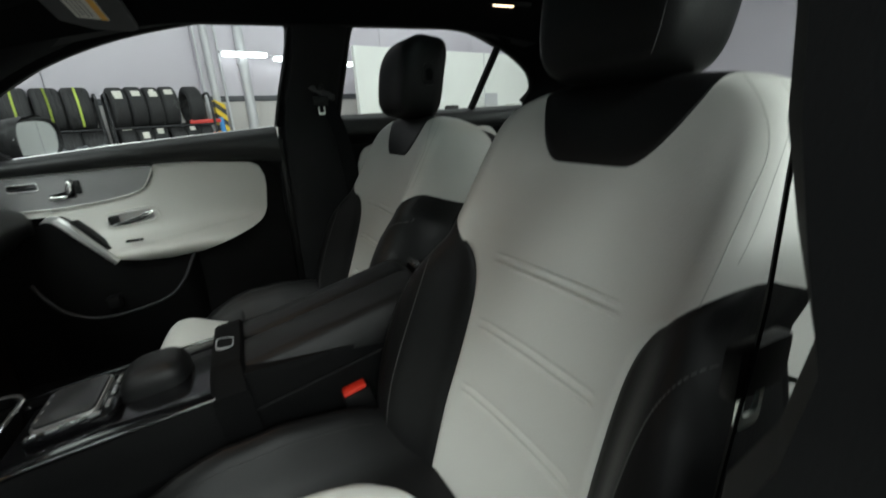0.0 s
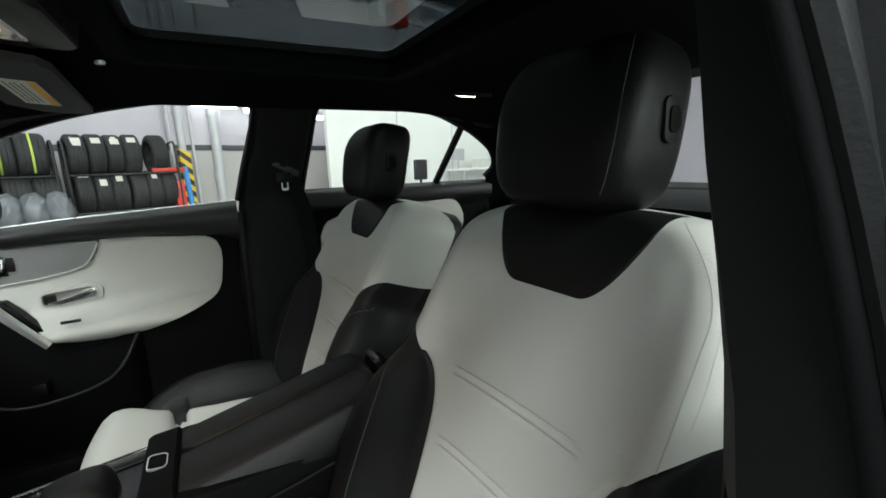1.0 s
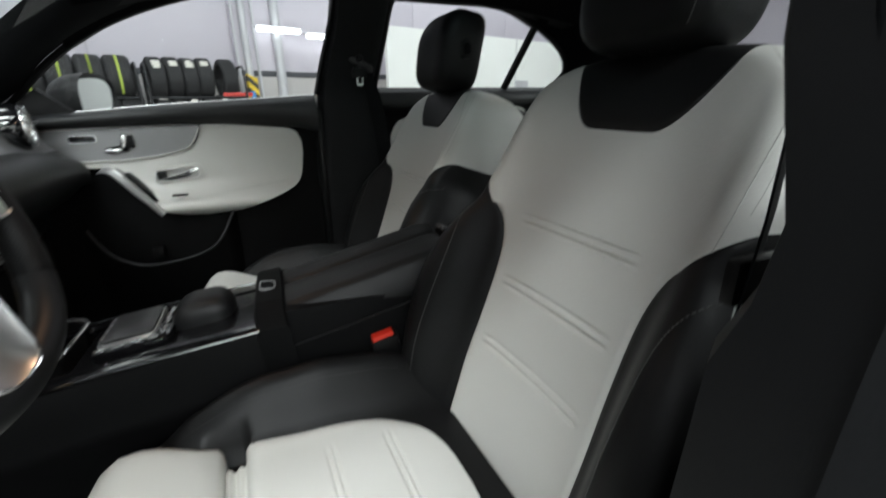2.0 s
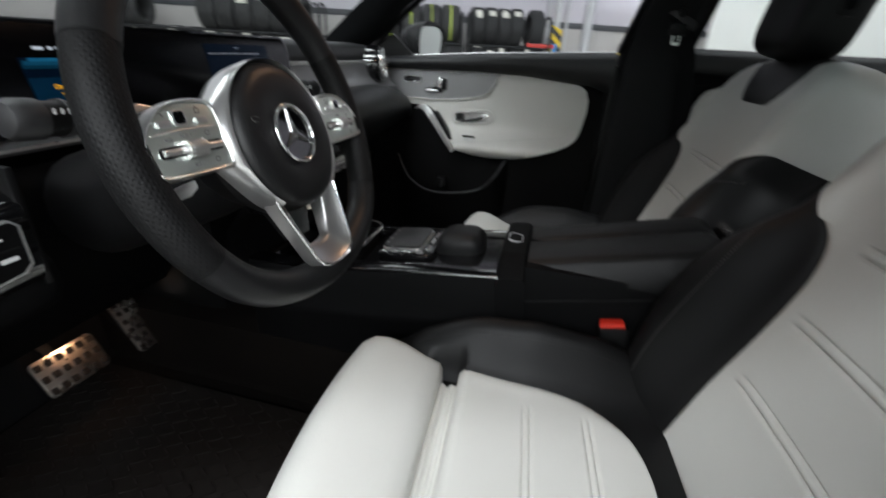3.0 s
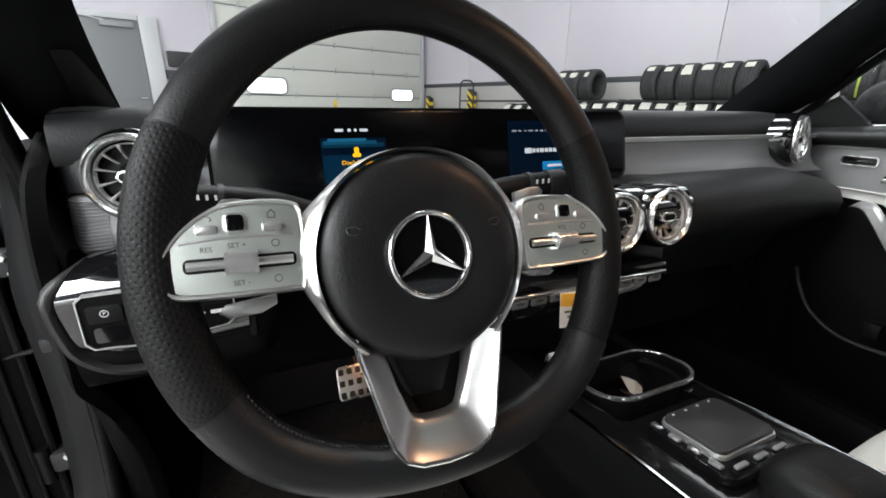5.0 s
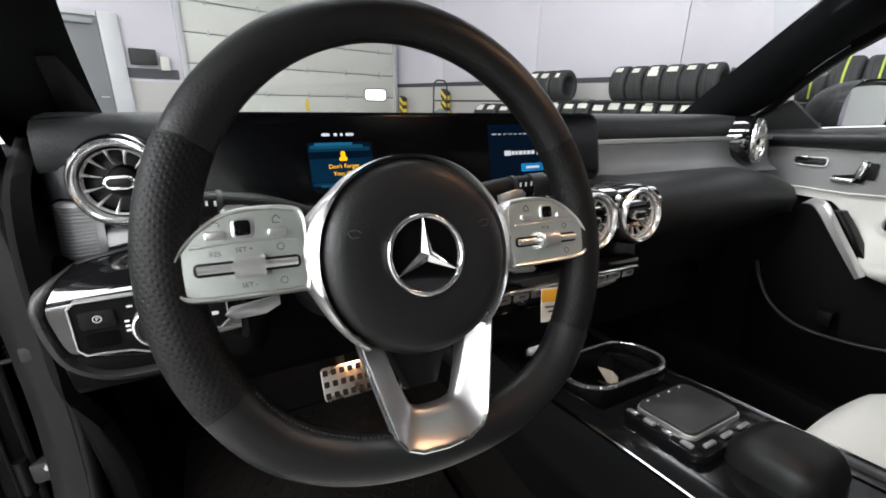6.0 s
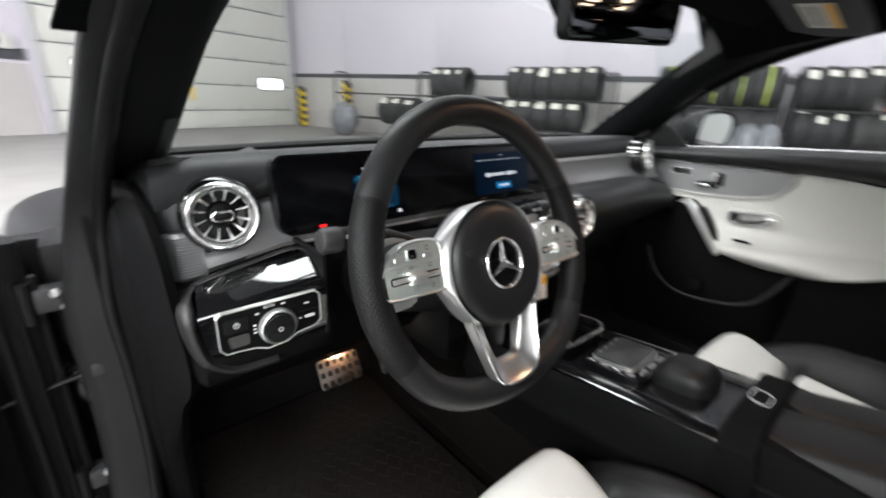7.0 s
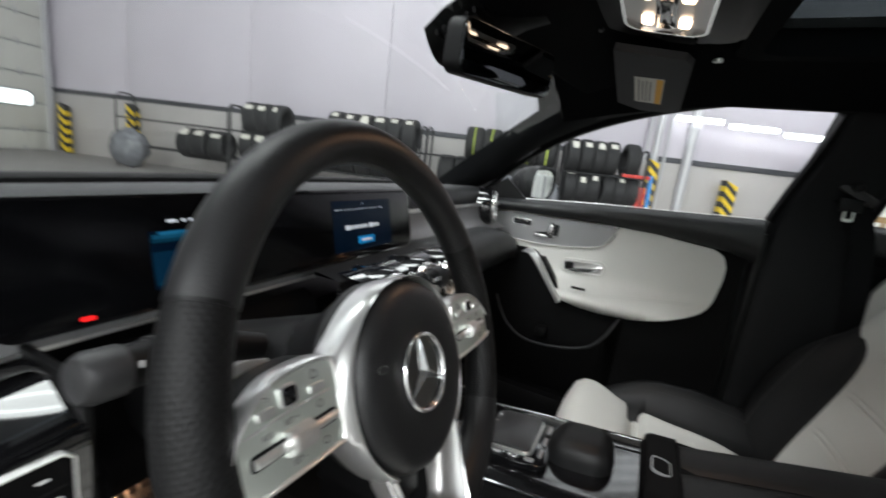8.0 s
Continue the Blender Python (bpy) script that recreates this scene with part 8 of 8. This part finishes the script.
for z in (0.500, 0.822):
    hinge = part("hinge", rbox(BM(), (-0.772, 0.462, z), (0.050, 0.030, 0.036), 0.007), HINGE, dd, "grey painted door hinge")
    part("hinge_pin", tube(BM(), [(-0.803, 0.452, z - 0.030), (-0.803, 0.452, z + 0.030)], 0.009, 14), HARD, hinge, "black hinge pin")
    part("hinge_leaf", rbox(BM(), (-0.823, 0.470, z), (0.034, 0.014, 0.042), 0.005), HINGE, hinge)
    for dz in (-0.011, 0.011):
        part("hinge_bolt", lathe(BM(), [(0.0005, 0.006), (0.005, 0.006), (0.0065, 0.003), (0.0065, 0.0)], 6, Matrix.Translation((-0.768 - 0.004 * dz / 0.011, 0.447, z + dz)) @ Matrix.Rotation(radians(90), 4, "X")), SATIN, hinge, "bright bolt head")
for x, w in ((-0.005, 0.010), (0.018, 0.006), (0.040, 0.010)):
    part("shut_face_rib", rbox(BM(), (x, -0.066, 0.60), (w, 0.012, 0.52), 0.004, DM), HARD, dd, "pressed rib on the shut face")
part("check_strap", tube(BM(), [(-0.722, 0.440, 0.705), (-0.79, 0.452, 0.690), (-0.87, 0.47, 0.668), (-1.10, 0.50, 0.61)], 0.004, 8), HARD, dd, "black door check strap")
part("strap_bracket", rbox(BM(), (-0.736, 0.436, 0.708), (0.040, 0.022, 0.022), 0.005), HINGE, dd, "check strap bracket")
part("wire_boot", tube(BM(), curve([(-0.835, 0.52, 0.712), (-0.80, 0.49, 0.706), (-0.775, 0.475, 0.685), (-0.772, 0.48, 0.645), (-0.755, 0.50, 0.612)], 60), lambda i: 0.009 + 0.0022 * (i % 2), 12), HARD, dd, "ribbed black cable boot")
part("sail_speaker", rbox(BM(), (0.16, -0.03, 1.03), (0.18, 0.03, 0.07), 0.012, DM), HARD, dd)
# painted hinge pillar and rubber seal of the open doorway
pil = part("hinge_pillar", rbox(BM(), (-0.738, 0.505, 0.50), (0.066, 0.12, 0.48), 0.02), PAINT, car, "dark grey painted hinge pillar")
part("wing_closing", rbox(BM(), (-0.84, 0.60, 0.54), (0.26, 0.04, 0.68), 0.01), HARD, car, "black wing closing panel")
# solid dark block in place of the shaded gap behind the upper hinge
part("fender_edge", rbox(BM(), (-0.752, 0.53, 0.81), (0.06, 0.10, 0.17), 0.015), HARD, car, "solid black block for the shaded hinge gap")
seal = curve([(-0.58, -0.30, 1.335), (-0.600, -0.12, 1.30), (-0.632, 0.02, 1.235), (-0.659, 0.13, 1.17), (-0.674, 0.24, 1.109), (-0.692, 0.33, 1.02), (-0.704, 0.395, 0.94), (-0.712, 0.41, 0.86), (-0.716, 0.41, 0.80), (-0.712, 0.412, 0.71), (-0.711, 0.412, 0.56), (-0.72, 0.40, 0.42), (-0.735, 0.34, 0.385), (-0.735, 0.0, 0.385), (-0.735, -0.34, 0.385)], 90)
part("door_seal", tube(BM(), seal, 0.010, 10), HARD, car, "black rubber door seal")
# painted flange outside the seal, widening down to the hinge pillar
rows = []
for p in seal[:66]:
    w = interp(p.z, [(0.38, 0.050), (0.75, 0.046), (0.86, 0.036), (1.0, 0.022), (1.1, 0.018), (1.3, 0.016)])
    rows.append([p + Vector((0.002, 0.006, 0)), p + Vector((-0.010, 0.008, 0)), p + Vector((-0.010 - 0.5 * w, 0.016, 0)), p + Vector((-0.006 - w, 0.022, 0)), p + Vector((-0.010 - w, 0.034, 0)), p + Vector((-0.006 - w, 0.060, 0))])
part("door_flange", thicken(loft(BM(), rows), 0.002), PAINT, car, "dark grey painted door flange", 60)


# ---- roof fittings and belts ----
mir = thing("rear_view_mirror", "black frameless rear-view mirror on the windscreen", "mirror")
c = (Vector((-0.141, 0.100, 1.235)) + Vector((0.085, 0.045, 1.245))) / 2 + Vector((0, 0, -0.008))
dx = (Vector((0.085, 0.045, 1.245)) - Vector((-0.141, 0.100, 1.235))).normalized()
nz = Vector((-0.24, -0.95, -0.10)).normalized()
nz = (nz - dx * nz.dot(dx)).normalized()
dy = nz.cross(dx)
MM = Matrix(((dx.x, dy.x, nz.x, c.x), (dx.y, dy.y, nz.y, c.y), (dx.z, dy.z, nz.z, c.z), (0, 0, 0, 1)))
part("shell", prism(BM(), rrect(0.236, 0.066, 0.016, 5), -0.026, -0.001, MM @ Matrix.Diagonal((1, 1, 1, 1)), 0.002), HARD, mir, "black mirror shell")
part("glass", prism(BM(), rrect(0.232, 0.062, 0.014, 5), -0.002, 0.0006, MM, 0.0004), DIMMIR, mir, "mirror glass")
part("stalk", tube(BM(), [MM @ Vector((0, 0.01, -0.02)), Vector((-0.01, 0.13, 1.275)), Vector((0.0, 0.16, 1.285))], 0.018, 12), HARD, mir)
cov = part("camera_cover", loft(BM(), [[Vector((0.0 + w * s, y, z - 0.035 * (1 - s * s))) for s in np.linspace(-1, 1, 13)] for y, z, w in ((0.04, 1.330, 0.075), (0.08, 1.322, 0.085), (0.12, 1.307, 0.090), (0.16, 1.288, 0.085), (0.20, 1.268, 0.065))]), HARD, mir, "black ribbed sensor cover", 60)
for k in range(9):
    part("rib", rbox(BM(), (-0.062 + 0.002 * k, 0.085 + 0.0115 * k, 1.300 - 0.0048 * k), (0.045, 0.005, 0.008), 0.001), SOFT, cov)

oh = thing("overhead_console", "black roof console with lit reading lamps", "roof console")
OM = Matrix.Translation((0.017, -0.107, 1.322)) @ Matrix.Rotation(radians(8), 4, "X") @ Matrix.Rotation(radians(180), 4, "X")
part("body", prism(BM(), rrect(0.262, 0.205, 0.05, 6), -0.03, 0.010, OM, 0.008, 3), HARD, oh)
part("lamp_frame", ring_prism(BM(), rrect(0.180, 0.112, 0.030, 6), rrect(0.171, 0.103, 0.027, 6), 0.006, 0.015, OM), CHROME, oh, "chrome lamp frame")
part("lamp_lens", prism(BM(), rrect(0.171, 0.103, 0.027, 6), 0.006, 0.0105, OM), SPOKE, oh, "frosted metal lamp bed")
part("lamp_divider", prism(BM(), rrect(0.150, 0.026, 0.008, 5), 0.008, 0.0125, OM, 0.001), PIANO, oh)
for sx in (-1, 1):
    for sy in (-1, 1):
        part("lamp", prism(BM(), rrect(0.030, 0.015, 0.006, 4, sx * 0.046, sy * 0.024), 0.010, 0.0145, OM, 0.002), LAMPWARM, oh, "lit warm reading lamp")
part("switch_bar", prism(BM(), rrect(0.08, 0.016, 0.006, 4), 0.010, 0.017, OM, 0.002), PIANO, oh)
part("side_button", prism(BM(), rrect(0.03, 0.05, 0.008, 4, 0.118, 0.02), 0.008, 0.013, OM, 0.002), SOFT, oh)
part("knob", lathe(BM(), [(0.0005, 0.02), (0.010, 0.018), (0.012, 0.01)], 16, OM @ Matrix.Translation((0.105, -0.10, 0))), HARD, oh)

def visor(sx, label):
    v = thing("sun_visor", label, "sun visor", group="sun visors")
    m = Matrix.Translation((sx * 0.325, -0.085, 1.284)) @ Matrix.Rotation(radians(5), 4, "X") @ Matrix.Rotation(radians(-sx * -7), 4, "Y")
    poly = [(-0.165, 0.055), (0.165, 0.060), (0.172, 0.045), (0.160, -0.055), (0.140, -0.070), (-0.125, -0.068), (-0.150, -0.055)]
    poly = [(sx * x, y) for x, y in poly]
    part("board", prism(BM(), poly if sx < 0 else poly[::-1], -0.010, 0.004, m, 0.004), material("grey_visor_cloth", (0.035, 0.036, 0.038), 0.9, bump=0.2, scale=700, vary=0.15, vscale=9), v, "dark grey cloth visor")
    part("label", rbox(BM(), (sx * 0.022, -0.004, -0.0108), (0.150, 0.052, 0.0012), 0, m), PAPER, v, "white warning label")
    part("label_band", rbox(BM(), (sx * 0.022, -0.023, -0.0116), (0.148, 0.012, 0.0008), 0, m), ORANGE, v)
    bm = BM()
    for k in range(4):
        rbox(bm, (sx * 0.022, 0.014 - 0.007 * k, -0.0116), (0.128 - 0.012 * (k % 2), 0.0022, 0.0008), 0, m)
    part("label_print", bm, GREYINK, v)
visor(1, "dark grey sun visor with a white label")
visor(-1, "dark grey driver sun visor folded up")

rl = thing("rear_reading_lamp", "small lit lamp above the rear window", "lamp")
RM = Matrix.Translation((0.372, -1.034, 1.314)) @ Matrix.Rotation(radians(162), 4, "Y")
part("frame", prism(BM(), rrect(0.045, 0.12, 0.012, 4), -0.006, 0.004, RM, 0.002), HARD, rl)
part("lens", prism(BM(), rrect(0.028, 0.055, 0.006, 4, 0, 0.02), 0.003, 0.007, RM, 0.001), LAMPWARM, rl, "lit lens")
pin = thing("roof_pin", "small grey trim pin in the roof lining", "trim pin")
part("head", lathe(BM(), [(0.0005, -0.004), (0.008, -0.003), (0.010, 0.004)], 16, Matrix.Translation((0.345, -0.195, lining(0.345, -0.195).z - 0.006))), BRUSHED, pin)

def belt(sx, label):
    b = thing("seat_belt", label, "seat belt", group="seat belts")
    top = side(-0.575, 1.175, sx, 0.045 if sx > 0 else 0.075)
    if sx > 0:
        top = Vector((0.668, -0.555, 1.124))
    gm = Matrix.Translation(top) @ Matrix.Rotation(radians(29 if sx > 0 else 0), 4, "X")
    # no hole is cut: a near-black plate stands for the shaded recess
    part("slot", prism(BM(), rrect(0.075, 0.062, 0.028, 6), -0.004, 0.004, Matrix.Translation(top + Vector((sx * 0.014, 0.018, 0.012))) @ Matrix.Rotation(radians(90), 4, "Y")), DARKHOLE, b, "flat dark plate for the shaded belt slot")
    part("upper_guide", rbox(BM(), (0, 0, 0), (0.018, 0.082, 0.022), 0.008, gm), GREYPL, b, "black belt guide")
    part("guide_bolt", lathe(BM(), [(0.0005, 0.010), (0.009, 0.009), (0.011, 0.004), (0.011, -0.004)], 18, gm @ Matrix.Translation((-sx * 0.006, 0.012, 0.010)) @ Matrix.Rotation(radians(-90 * sx), 4, "Y")), HARD, b)
    pts = [top, side(-0.60, 1.0, sx, 0.055), side(-0.62, 0.80, sx, 0.06), side(-0.62, 0.55, sx, 0.06), side(-0.60, 0.40, sx, 0.05)]
    turn = Vector((0, 0.023, 0))
    if sx < 0:
        pts, turn = [(-0.598, -0.57, 1.16), (-0.602, -0.555, 1.08), (-0.606, -0.545, 1.0), (-0.609, -0.54, 0.94), (-0.607, -0.535, 0.87), (-0.606, -0.53, 0.80), (-0.62, -0.52, 0.6), (-0.65, -0.50, 0.42)], Vector((-0.010, 0.020, 0))
    rows = [[p + turn, p + Vector((-sx * 0.001, 0, 0)), p - turn] for p in curve(pts, 24)]
    part("webbing", thicken(loft(BM(), rows), 0.0015), TRIMBLK, b, "black belt webbing")
    t = Vector((0.664, -0.548, 1.098)) if sx > 0 else Vector((-0.612, -0.532, 0.905))
    part("tongue", rbox(BM(), t, (0.010, 0.045, 0.03), 0.004), HARD, b)
    part("tongue_plate", ring_prism(BM(), rrect(0.020, 0.034, 0.005, 3), rrect(0.013, 0.020, 0.004, 3), -0.0012, 0.0012, Matrix.Translation(t + Vector((0, 0, -0.022))) @ Matrix.Rotation(radians(90), 4, "Y") @ Matrix.Rotation(radians(90), 4, "Z")), BRUSHED, b, "steel belt tongue")
belt(1, "black seat belt hanging on the passenger pillar")
belt(-1, "black seat belt hanging on the driver pillar")
